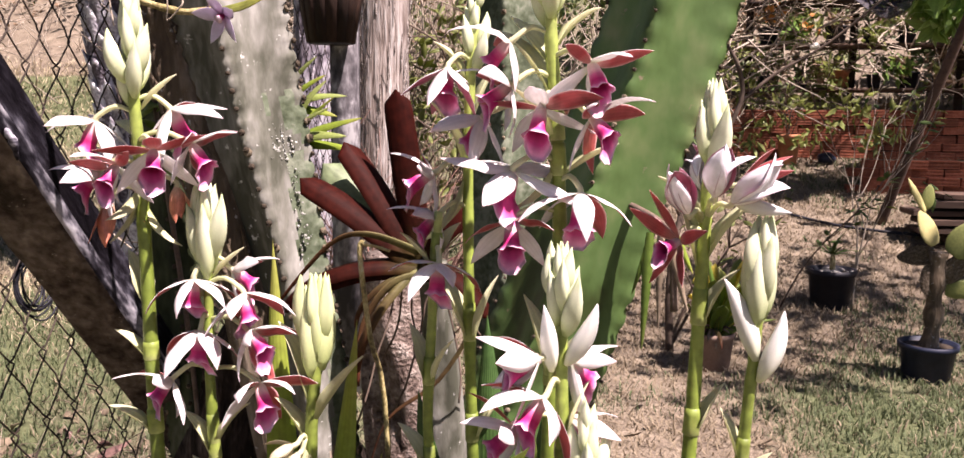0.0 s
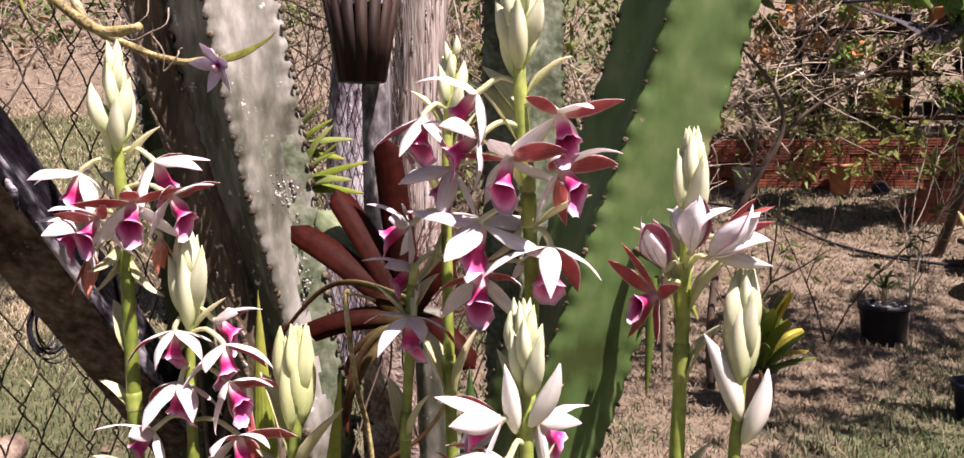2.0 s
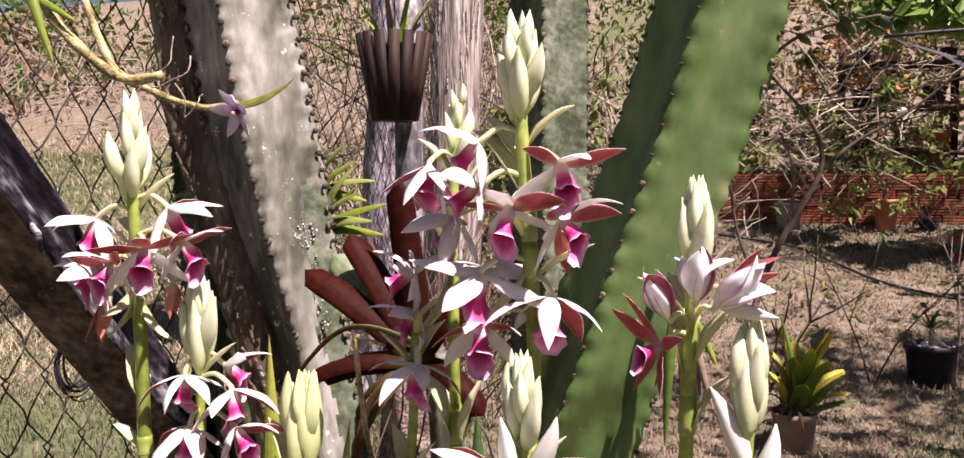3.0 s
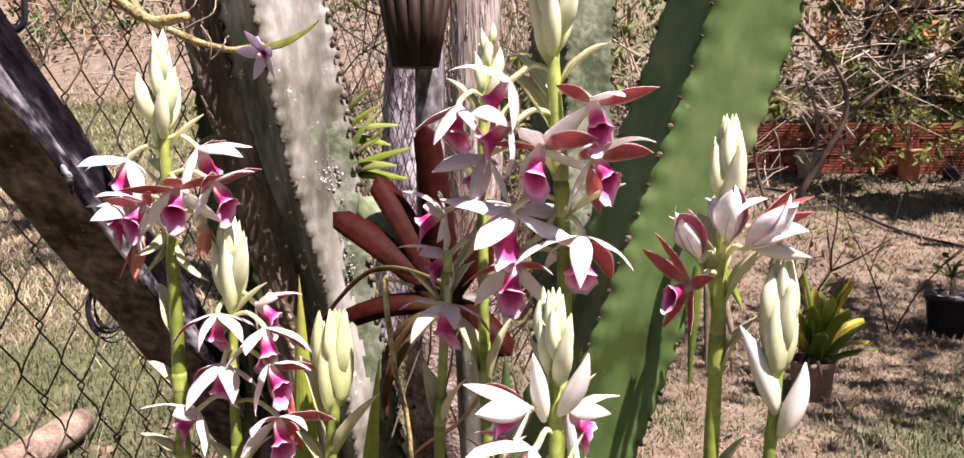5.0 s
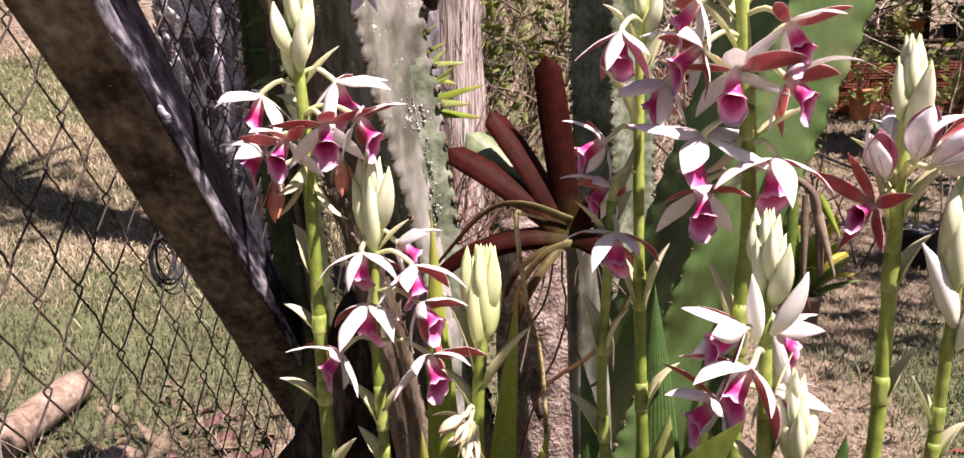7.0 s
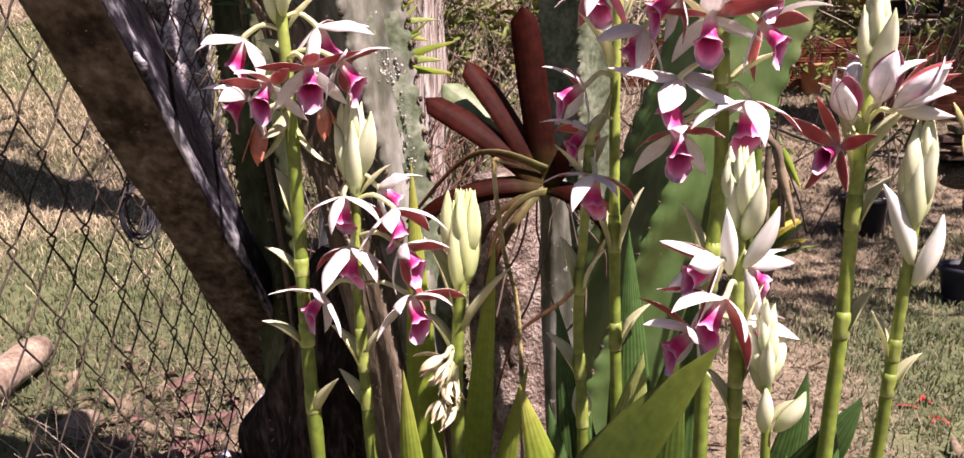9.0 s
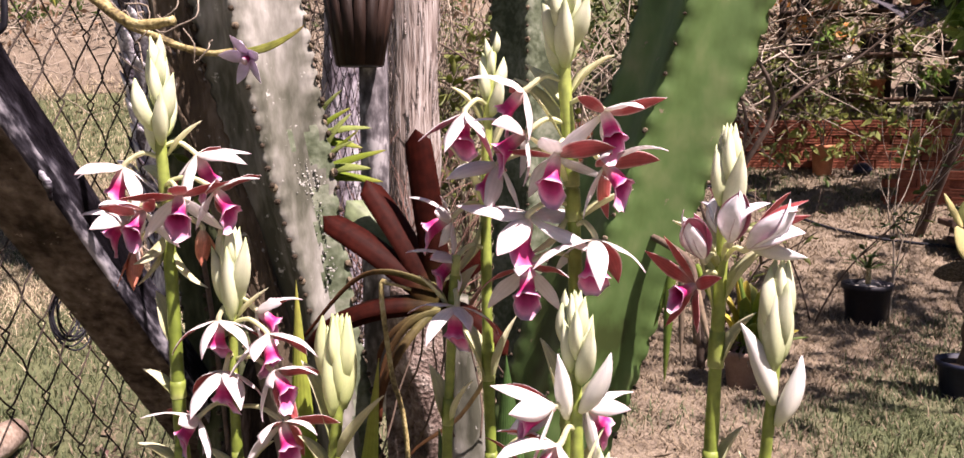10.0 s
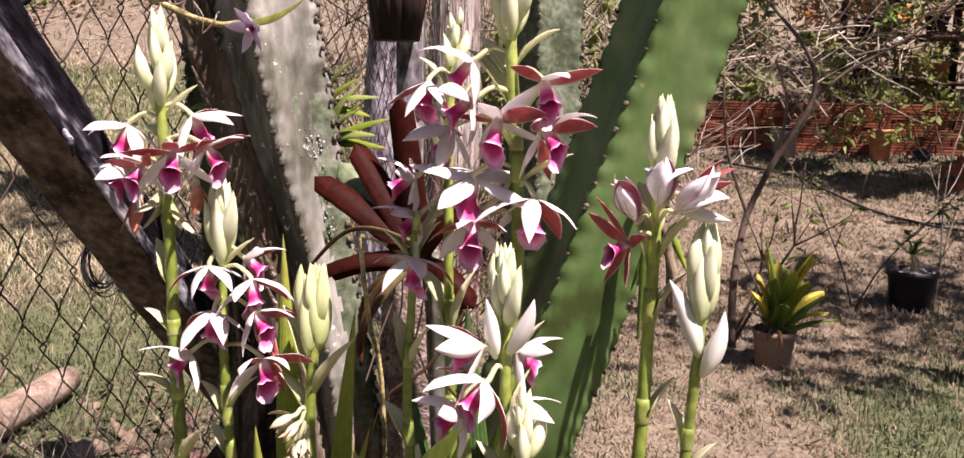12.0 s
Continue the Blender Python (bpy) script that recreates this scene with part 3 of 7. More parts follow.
def build_ground():
    xs = np.concatenate([np.linspace(-400, -13, 12), np.linspace(-12, 8, 161), np.linspace(9, 400, 12)])
    ys = np.concatenate([np.linspace(-400, -3, 10), np.linspace(-2, 12, 141), np.linspace(12.5, 40, 20), np.linspace(60, 400, 6)])
    s = Soup()
    green = []
    for y in ys:
        for x in xs:
            yy = min(y, 20.0)
            s.v.append((x, y, ground_z(x, yy)))
            green.append(lush(x, y))
    k = len(xs)
    for j in range(len(ys) - 1):
        for i in range(k - 1):
            a = j * k + i
            s.face((a, a + 1, a + k + 1, a + k), ((0, 0), (1, 0), (1, 1), (0, 1)))
    me = s.mesh("ground", ground_material())
    at = me.attributes.new("lush", "FLOAT", "POINT")
    at.data.foreach_set("value", np.array(green, np.float32))
    m = me.materials[0]
    n, l = m.node_tree.nodes, m.node_tree.links
    for mx in n:
        if mx.bl_idname == "ShaderNodeMapRange":
            a = n.new("ShaderNodeAttribute")
            a.attribute_name = "lush"
            big = mx.inputs[0].links[0].from_node
            ad = n.new("ShaderNodeMath")
            ad.operation = "ADD"
            l.new(a.outputs["Fac"], ad.inputs[0]), l.new(big.outputs[0], ad.inputs[1])
            l.new(ad.outputs[0], mx.inputs[0])
            mx.inputs[1].default_value, mx.inputs[2].default_value = 0.75, 1.35
            break
    ob = part("ground", me)
    tagged(ob, "dry sloping yard of bare earth, straw and patchy grass", "ground", kind="structure")


build_ground()


def grass(name, count, mat, want_green, label, length, seed, region=None):
    rng = np.random.default_rng(seed)
    V, made = [], 0
    while made < count:
        y = 0.2 + 9.6 * rng.random() ** 1.4
        lo, hi = -1.35 * y - 1.4, 0.62 * y + 1.6
        x = rng.uniform(lo, hi)
        if not region and rng.random() > min(x - lo, hi - x, 1.5 * (y - 0.1)) / 1.1:
            continue
        if region:
            x, y = rng.uniform(region[0], region[1]), rng.uniform(region[2], region[3])
            if rng.random() > min(x - region[0], region[1] - x, y - region[2], region[3] - y) / 1.2:
                continue
        g = lush(x, y)
        if rng.random() > 0.85 + 0.6 * noise.noise(Vector((x * 4.5, y * 4.5, 9.3))) + 0.4 * noise.noise(Vector((x * 15, y * 15, 2.3))):
            continue
        if (rng.random() > g * 1.3 - 0.1) if want_green else (rng.random() < g * 0.8):
            continue
        made += 1
        h = length * rng.uniform(0.5, 1.4) * (1 + 0.05 * y)
        a, lean = rng.uniform(0, 6.283), rng.uniform(0.3, 1.25) if want_green else rng.uniform(0.7, 1.5)
        dx, dy = math.cos(a), math.sin(a)
        w = 0.0014 * (1 + 0.22 * y) * rng.uniform(0.7, 1.4)
        z = ground_z(x, y) - 0.002
        hx, hz = math.sin(lean) * h, math.cos(lean) * h + 0.004
        V.append(((x - dy * w, y + dx * w, z), (x + dy * w, y - dx * w, z),
                  (x + dx * hx * 0.5 + dy * w * 0.8, y + dy * hx * 0.5 - dx * w * 0.8, z + hz * 0.68), (x + dx * hx * 0.5 - dy * w * 0.8, y + dy * hx * 0.5 + dx * w * 0.8, z + hz * 0.68),
                  (x + dx * hx, y + dy * hx, z + hz)))
    V = np.array(V, np.float32).reshape(-1, 3)
    n = count
    me = bpy.data.meshes.new(name)
    faces = [f for b in range(0, n * 5, 5) for f in ((b, b + 1, b + 2, b + 3), (b + 3, b + 2, b + 4))]
    me.from_pydata(V.tolist(), [], faces)
    uv = np.tile(np.array([[0, 0], [1, 0], [1, 0.6], [0, 0.6], [0, 0.6], [1, 0.6], [0.5, 1]], np.float32), (n, 1))
    me.uv_layers.new(name="UVMap").data.foreach_set("uv", uv.ravel())
    me.materials.append(mat)
    ob = part(name, me)
    tagged(ob, label, "grass", kind="stuff")


grass("dry_grass", 84000, GRASS_DRY, False, "dry straw-coloured grass lying over the yard", 0.038, 5)
grass("green_grass", 56000, GRASS_GREEN, True, "thin patchy green lawn grass", 0.042, 6)
grass("straw", 46000, GRASS_STRAW, False, "pale bleached straw on the bank behind the fence", 0.075, 7, (-11.0, -1.6, 3.0, 10.5))
grass("lawn_straw", 36000, GRASS_DRY, False, "short dry straw on the lawn by the pots", 0.030, 9, (-1.4, 4.4, 1.2, 8.4))
grass("lawn_grass", 34000, GRASS_GREEN, True, "short green tufts on the lawn by the pots", 0.030, 10, (-1.4, 4.4, 1.2, 8.4))
grass("bank_grass", 16000, GRASS_GREEN, True, "grey-green grass behind the fence", 0.034, 12, (-7.5, -0.9, 0.9, 7.5))
grass("verge_grass", 30000, GRASS_DRY, False, "sparse dry grass round the edges of the yard", 0.05, 8, (-8.0, 6.5, -1.5, 8.0))


def litter():
    rng = random.Random(4)
    s = Soup()
    for i in range(480):
        if i < 200:
            y = rng.uniform(1.0, 2.4)
            x = -0.75 * y - 0.1 + rng.gauss(0, 0.28)
        else:
            y = rng.uniform(1.3, 5)
            x = rng.uniform(-0.9 * y, 0.6 * y)
        m = Matrix.Translation((x, y, ground_z(x, y) + 0.012)) @ pose(0, 0, 0, rng.uniform(-35, 35), rng.uniform(-35, 35), rng.uniform(0, 360))
        k = 1.4 if i < 200 else 1.0
        blade(s, k * rng.uniform(0.03, 0.09), k * rng.uniform(0.015, 0.04), leaf_width, rng.uniform(-30, 60), rng.uniform(-0.5, 0.6), rng.uniform(-40, 40), nu=4, nv=2, mats=(0, 0), m=m)
    tagged(part("leaf_litter", s.mesh("leaf_litter", LEAF_DRY)), "curled brown dead leaves scattered on the ground", "dead leaves", kind="stuff")


litter()


PETALS = ((0.582, 2.491, 20), (0.651, 2.417, 140), (0.638, 2.571, 250))


def red_litter():
    rng = random.Random(40)
    s = Soup()
    for i in range(210):
        y = rng.gauss(1.62, 0.30)
        x = -0.68 * y + 0.06 + rng.gauss(0, 0.17)
        m = Matrix.Translation((x, y, ground_z(x, y) + rng.uniform(0.01, 0.05))) @ pose(0, 0, 0, rng.uniform(-40, 40), rng.uniform(-40, 40), rng.uniform(0, 360))
        blade(s, rng.uniform(0.05, 0.13), rng.uniform(0.025, 0.06), leaf_width, rng.uniform(-30, 60), rng.uniform(-0.5, 0.6), rng.uniform(-40, 40), nu=4, nv=2, mats=(0, 0), m=m)
    tagged(part("russet_leaf_litter", s.mesh("russet_leaf_litter", LEAF_RUSSET)), "russet dead leaves heaped at the foot of the cacti", "dead leaves", kind="stuff")
    s = Soup()
    for i in range(420):
        y = rng.gauss(1.7, 0.38)
        x = -0.69 * y + 0.02 + rng.gauss(0, 0.24)
        a, h = rng.uniform(0, 6.283), rng.uniform(0.05, 0.16)
        p = Vector((x, y, ground_z(x, y) + rng.uniform(0.004, 0.02)))
        d = Vector((math.cos(a), math.sin(a), rng.uniform(0.0, 0.45)))
        tube(s, [p, p + d * h * 0.5 + Vector((0, 0, 0.012)), p + d * h + Vector((rng.uniform(-0.03, 0.03), rng.uniform(-0.03, 0.03), -0.01))], [0.0016, 0.0014, 0.0008], 4)
    tagged(part("dead_stalks", s.mesh("dead_stalks", TWIG)), "thin brown dead stalks tangled among the leaves", "dead stalks", kind="stuff")
    for x, y, a in PETALS:
        t = thing("fallen_flower", (x, y, ground_z(x, y)), "red fallen flower lying on the grass", "fallen flower", "fallen flowers")
        for k in range(3):
            s = blade(Soup(), 0.045, 0.016, tepal_width, 30, 0.3, 10, nu=5, nv=3, mats=(0, 0))
            part("petal", s.mesh("petal", TEPAL_RED), t, m=Matrix.Translation((x, y, ground_z(x, y) + 0.014)) @ pose(0, 0, 0, 10 * k, 0, a + 70 * k))


red_litter()


# ---- orchids ----
def lip_mesh(name, seed):
    """A narrow rolled trumpet along +x whose lower edge hangs out as a frilled tongue."""
    s = Soup()
    rings, sides = 14, 16
    for skin in (0, 1):
        for i in range(rings):
            q = i / (rings - 1)
            fr = max(0, (q - 0.68) / 0.32)
            r = 0.0036 + 0.0030 * math.sin(min(1, q * 1.9) * math.pi / 2) + 0.0004 * math.sin(q * 9 + seed) + 0.0052 * fr ** 1.3 - skin * 0.0004
            for k in range(sides):
                a = 2 * math.pi * k / sides
                low = max(0.0, -math.cos(a))
                rr = r * (1 + fr * (0.12 * math.sin(a * 6 + seed * 2) + 0.05 * math.sin(a * 11 + seed)))
                x = 0.030 * q + fr * (0.012 * low ** 1.3 - 0.003) + fr * 0.0011 * math.sin(a * 7 + seed)
                s.v.append((x, rr * math.sin(a) * (1 + 0.15 * fr * low), rr * math.cos(a) * 0.95 - 0.003 * q * q - 0.0055 * fr * fr * low))
    for skin in (0, 1):
        for i in range(rings - 1):
            for k in range(sides):
                a = skin * rings * sides + i * sides + k
                b = skin * rings * sides + i * sides + (k + 1) % sides
                ids = (a, b, b + sides, a + sides)
                u0, u1, v0, v1 = k / sides, (k + 1) / sides, i / (rings - 1), (i + 1) / (rings - 1)
                uv = ((u0, v0), (u1, v0), (u1, v1), (u0, v1))
                s.face(ids if skin else ids[::-1], uv if skin else uv[::-1], skin)
    last, off = (rings - 1) * sides, rings * sides
    for k in range(sides):
        a, b = last + k, last + (k + 1) % sides
        s.face((a, b, b + off, a + off), [(k / sides, 1)] * 4, 0)
    return s.mesh(name, [LIP, LIP_IN])


LIPS = [lip_mesh("lip", i) for i in range(3)]
KINDS = {"pale": (TEPAL_OUT, TEPAL_OUT), "open": (TEPAL_OUT, TEPAL_IN), "pink": (TEPAL_OUT, TEPAL_PINK), "red": (TEPAL_IN, TEPAL_IN), "old": (TEPAL_OLD, TEPAL_OLD), "striped": (STRIPED, TEPAL_PINK), "spent": (SPENT, SPENT)}
TEPAL_WIDE = {"red": 0.0150, "striped": 0.027, "spent": 0.016}
TEPALS = {}


def tepal(kind, bend, pick):
    key = (kind, round(bend / 15), pick)
    if key not in TEPALS:
        rng = random.Random(str(key))
        s = blade(Soup(), 0.061 * rng.uniform(0.88, 1.1), TEPAL_WIDE.get(kind, 0.0212) * rng.uniform(0.82, 1.1), tepal_width, round(bend / 15) * 15 + rng.uniform(-6, 6), rng.uniform(0.10, 0.32), rng.uniform(-18, 18), thick=0.0009, nu=9, nv=4, wave=rng.uniform(0, 0.12))
        TEPALS[key] = s.mesh("tepal", KINDS[kind])
    return TEPALS[key]


def flower(plant, stem_at, at, axis, scale=1.0, kind="open", opening=82.0, bend=38.0, spin=0.0, lip=True, tepals=5, rng=random):
    """A nodding bloom: stalk and ovary from the stem to at, five tepals round the axis, and the trumpet along it."""
    d = Vector(axis).normalized()
    a, b = Vector(stem_at), Vector(at)
    s = Soup()
    mid = (a + b) / 2 + Vector((0, 0, 0.010))
    line = smooth_line([a, mid, b - d * 0.002, b + d * 0.004], 3)
    tube(s, line, [0.0024 + 0.0012 * i / len(line) for i in range(len(line))], 7)
    bloom = part("flower", s.mesh("flower", BRACT), plant)
    up = Vector((0, 0, 1)) - d * d.z
    if up.length < 0.05:
        up = Vector((0, 1, 0)) - d * d.y
    up.normalize()
    right = d.cross(up)
    for k, phi in enumerate((0, 68, -68, 140, -140)[:tepals]):
        phi = radians(phi + spin + rng.uniform(-10, 10))
        r = up * math.cos(phi) + right * math.sin(phi)
        al = radians(opening + rng.uniform(-8, 8) + (-12, 2, 2, -4, -4)[k])
        x = d * math.cos(al) + r * math.sin(al)
        m = frame_x(b + d * 0.003 + r * 0.0025, x, r * math.cos(al) - d * math.sin(al), scale * rng.uniform(0.92, 1.08))
        look_of = {"maroon": ("open", "red", "red", "pale", "pale"), "mixed": ("pale", "red", "open", "pale", "pale"), "open": ("pale", "open", "open", "pale", "open")}.get(kind, (kind,) * 5)[k]
        part("tepal", tepal(look_of, bend + rng.uniform(-12, 12) + (14 if k == 0 else 0), rng.randrange(4)), bloom, m=m)
    if lip:
        part("lip", LIPS[rng.randrange(3)], bloom, "magenta trumpet lip", m=frame_x(b + d * 0.003, d + Vector((0, -0.10, -0.12)), up, scale * (1.0 if kind == "red" else 1.22) * rng.uniform(0.93, 1.05)))
    return bloom


BUDS = {}


def bud_mesh(mat, pick):
    if (mat.name, pick) not in BUDS:
        rng = random.Random(pick + 11)
        s = Soup()
        n = 9
        pts, rad = [], []
        for i in range(n):
            q = i / (n - 1)
            pts.append((q, 0, 0.10 * math.sin(q * 2.4) * (1 if pick % 2 else -0.4)))
            rad.append(max(0.006, 0.172 * math.sin(math.pi * min(1, 0.05 + q * 0.95) ** 0.85) ** 0.9 * (1 - 0.12 * q)))
        n0 = len(s.v)
        tube(s, pts, rad, 10, squash=0.85)
        for i, v in enumerate(s.v[n0:]):
            k = i % 10
            s.v[n0 + i] = v + Vector((0, v.y, v.z)) * (0.14, -0.05, -0.02, 0.10, -0.06, -0.02, 0.05, 0.10, -0.05, -0.03)[k]
        BUDS[(mat.name, pick)] = s.mesh("bud", mat)
    return BUDS[(mat.name, pick)]


def bud(plant, at, ahead, size, mat=BUD, up=(0, 0, 1), pick=0, fat=1.0):
    m = frame_x(at, ahead, up, size) @ Matrix.Diagonal((1, fat, fat, 1))
    return part("bud", bud_mesh(mat, pick), plant, m=m)


SHEATHS = {}


def sheath(plant, at, ahead, size, up, pick=0, mat=BRACT, name="bract"):
    key = (mat.name, pick)
    if key not in SHEATHS:
        rng = random.Random(pick + 30)
        SHEATHS[key] = blade(Soup(), 1.12, 0.52, leaf_width, rng.uniform(-30, 6), 0.5, rng.uniform(-15, 15), thick=0.02, nu=8, nv=4, mats=(0, 0)).mesh(name, mat)
    return part(name, SHEATHS[key], plant, m=frame_x(at, ahead, up, size))


def stem_point(line, z):
    for a, b in zip(line, line[1:]):
        if a.z <= z <= b.z:
            return a.lerp(b, (z - a.z) / max(1e-6, b.z - a.z))
    return line[-1] if z > line[-1].z else line[0]


def orchid(stem, radius, top, label, buds=10, bud_mat=BUD, bud_size=0.046, spread=26.0, low=None, bracts=(), seed=1, fat=1.0):
    """One flowering stalk. stem: base to tip; low: height at which the closed buds begin; top: their tip."""
    rng = random.Random(seed)
    base = Vector(stem[0])
    plant = thing("orchid_plant", base, label, "orchid", "orchids in flower")
    line = smooth_line(stem, 6)
    s = Soup()
    n = len(line)
    rad = []
    for i, p in enumerate(line):
        q = i / (n - 1)
        rad.append(radius * (1.12 - 0.42 * q) * (1.10 if i % 5 == 0 else 1.0) * rng.uniform(0.97, 1.04))
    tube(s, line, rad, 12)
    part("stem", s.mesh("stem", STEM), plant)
    if low is not None:
        h = top - low
        for i in range(buds):
            q = i / max(1, buds - 1)
            z = low + h * 0.72 * q
            size = bud_size * (1.08 - 0.50 * q) * rng.uniform(0.92, 1.08)
            a = i * 2.4 + seed
            tilt = radians(spread * (1 - 0.75 * q) + rng.uniform(-4, 4))
            out = Vector((math.cos(a), math.sin(a), 0))
            c = stem_point(line, z) + out * (radius * 0.75 * (1 - 0.5 * q))
            bud(plant, c, out * math.sin(tilt) + Vector((0, 0, math.cos(tilt))), min(size, top - z), bud_mat, out, rng.randrange(3), fat)
    for z, ang, size, tilt, pick in bracts:
        out = Vector((math.cos(radians(ang)), math.sin(radians(ang)), 0))
        t = radians(tilt)
        if 11 < tilt < 60 and z < (low or 9) - 0.10:
            sl = Soup()
            hs = size * rng.uniform(0.45, 0.65)
            ring = [stem_point(line, z + hs * f) for f in (-0.04, 0.0, 0.35, 0.7, 1.0)]
            tube(sl, ring, [radius * (1.12 - 0.35 * (z + 0.1) / (top + 0.1)) * f for f in (1.17, 1.25, 1.23, 1.20, 1.17)], 14)
            part("leaf_sheath", sl.mesh("leaf_sheath", SLEEVE), plant)
        sheath(plant, stem_point(line, z) + out * radius * 0.8, out * math.sin(t) + Vector((0, 0, math.cos(t))), size, out, pick)
    return plant, line, rng


def blooms(plant, line, rng, rows):
    for x, y, z, ax, ay, az, scale, kind, opening, bend in rows:
        flower(plant, stem_point(line, z + 0.006), (x, y, z), (ax, ay, az), scale, kind, opening, bend, rng.uniform(-8, 8), lip=kind not in ("old", "striped", "spent"), tepals=3 if kind == "old" else 5, rng=rng)


def leaf(plant, base, tip, width, mat, sag=0.25, up=(0, -1, 0.3), fold=0.35, pleats=1, shape=leaf_width, name="leaf", bend=None):
    """A long blade from base towards tip that arches over."""
    a, b = Vector(base), Vector(tip)
    d = b - a
    turn = 60 * sag if bend is None else bend
    x = d.normalized()
    m = frame_x(a, x, up) @ pose(0, 0, 0, 0, -turn * 0.45, 0)
    s = blade(Soup(), d.length * (1 + 0.06 * sag), width, shape, turn, fold, 0, thick=0.0012, nu=14, nv=8, wave=0.04, mats=(0, 1), m=m, pleats=pleats)
    mats = mat if isinstance(mat, tuple) else (mat, mat)
    return part(name, s.mesh(name, mats), plant)


def build_orchids():
    # tall stalk beside the leaning timber
    p, l, r = orchid([(-0.535, 0.90, -0.1), (-0.548, 0.875, 0.30), (-0.559, 0.865, 0.555), (-0.564, 0.865, 0.78), (-0.567, 0.865, 0.90), (-0.571, 0.865, 0.98), (-0.568, 0.865, 1.07)], 0.0082, 1.094,
                     "tall orchid stalk, white and maroon drooping flowers, pale closed buds", 13, BUD, 0.064, 17, 0.960,
                     [(0.955, 35, 0.050, 38, 0), (0.925, 150, 0.045, 55, 1), (0.845, 20, 0.05, 155, 2), (0.85, 200, 0.048, 150, 0), (0.672, 190, 0.044, 32, 1), (0.585, 200, 0.05, 40, 2), (0.50, -20, 0.055, 30, 0), (0.865, 250, 0.045, 140, 1), (0.735, 160, 0.06, 10, 2)], 3, 0.95)
    blooms(p, l, r, [
        (-0.611, 0.855, 0.946, -0.42, -0.05, -0.90, 1.00, "open", 84, 46),
        (-0.574, 0.835, 0.896, -0.10, -0.75, -0.62, 0.95, "maroon", 84, 18),
        (-0.528, 0.832, 0.914, 0.35, -0.62, -0.68, 1.00, "maroon", 86, 22),
        (-0.538, 0.880, 0.959, 0.40, 0.40, -0.80, 1.15, "open", 80, 30),
        (-0.505, 0.865, 0.919, 0.72, -0.05, -0.62, 1.00, "open", 84, 26),
        (-0.613, 0.860, 0.888, -0.62, -0.30, -0.70, 0.95, "open", 84, 22),
        (-0.595, 0.850, 0.858, -0.08, -0.30, -1.00, 0.85, "old", 24, 20),
        (-0.535, 0.885, 0.872, 0.15, -0.10, -1.00, 0.70, "old", 28, 20)])
    # shorter stalk beside it
    p, l, r = orchid([(-0.480, 0.92, -0.1), (-0.490, 0.90, 0.30), (-0.497, 0.885, 0.55), (-0.501, 0.885, 0.66), (-0.499, 0.885, 0.78), (-0.503, 0.885, 0.86)], 0.0068, 0.884,
                     "orchid stalk with seven white flowers and cream buds", 13, BUD, 0.078, 12, 0.765,
                     [(0.765, 20, 0.045, 40, 0), (0.765, 170, 0.05, 150, 1), (0.57, 10, 0.055, 25, 2), (0.50, 170, 0.05, 30, 0), (0.55, 190, 0.06, 15, 1)], 5, 0.85)
    blooms(p, l, r, [
        (-0.507, 0.868, 0.769, 0.00, -0.12, -0.98, 1.00, "open", 82, 46),
        (-0.479, 0.900, 0.775, 0.75, 0.25, -0.45, 0.90, "open", 72, 40),
        (-0.452, 0.875, 0.754, 0.38, -0.05, -0.90, 1.00, "open", 80, 42),
        (-0.443, 0.870, 0.710, 0.78, -0.22, -0.52, 1.00, "open", 72, 34),
        (-0.497, 0.862, 0.712, -0.08, -0.15, -0.96, 1.05, "open", 80, 48),
        (-0.533, 0.862, 0.652, -0.52, -0.55, -0.62, 0.95, "mixed", 82, 34),
        (-0.432, 0.868, 0.651, 0.58, -0.42, -0.70, 1.00, "open", 88, 52)])
    # green budding stalk with spent blooms below
    p, l, r = orchid([(-0.372, 0.93, -0.1), (-0.385, 0.915, 0.35), (-0.386, 0.905, 0.55), (-0.378, 0.905, 0.66), (-0.371, 0.905, 0.75)], 0.0085, 0.772,
                     "young orchid stalk with tight yellow-green buds", 15, BUD_GREEN, 0.112, 6, 0.645,
                     [(0.60, 5, 0.085, 30, 0), (0.57, 190, 0.06, 18, 1), (0.62, 175, 0.09, 8, 2)], 8, 0.75)
    for k in range(7):
        flower(p, stem_point(l, 0.57), (-0.39 + 0.012 * r.uniform(-1, 1), 0.89 + 0.01 * r.uniform(-1, 1), 0.575 - 0.011 * k), (r.uniform(-1, 1), -0.6, -0.5), 0.55, "spent", 45, 60, 0, False, 4, r)
    leaf(p, (-0.43, 0.96, 0.10), (-0.452, 0.955, 0.795), 0.055, LEAF_YELLOW, 0.15, (0.2, -1, 0))
    leaf(p, (-0.40, 0.97, 0.12), (-0.350, 0.965, 0.70), 0.052, LEAF_YELLOW, 0.15, (-0.2, -1, 0))
    leaf(p, (-0.42, 0.90, 0.20), (-0.440, 0.860, 0.56), 0.045, LEAF_YELLOW, 0.3, (0.1, -1, 0))
    leaf(p, (-0.36, 0.93, 0.15), (-0.300, 0.90, 0.56), 0.05, LEAF_YELLOW, 0.4, (-0.5, -1, 0.2))
    leaf(p, (-0.37, 0.90, 0.15), (-0.400, 0.84, 0.50), 0.05, LEAF, 0.4, (0.3, -1, 0.2))
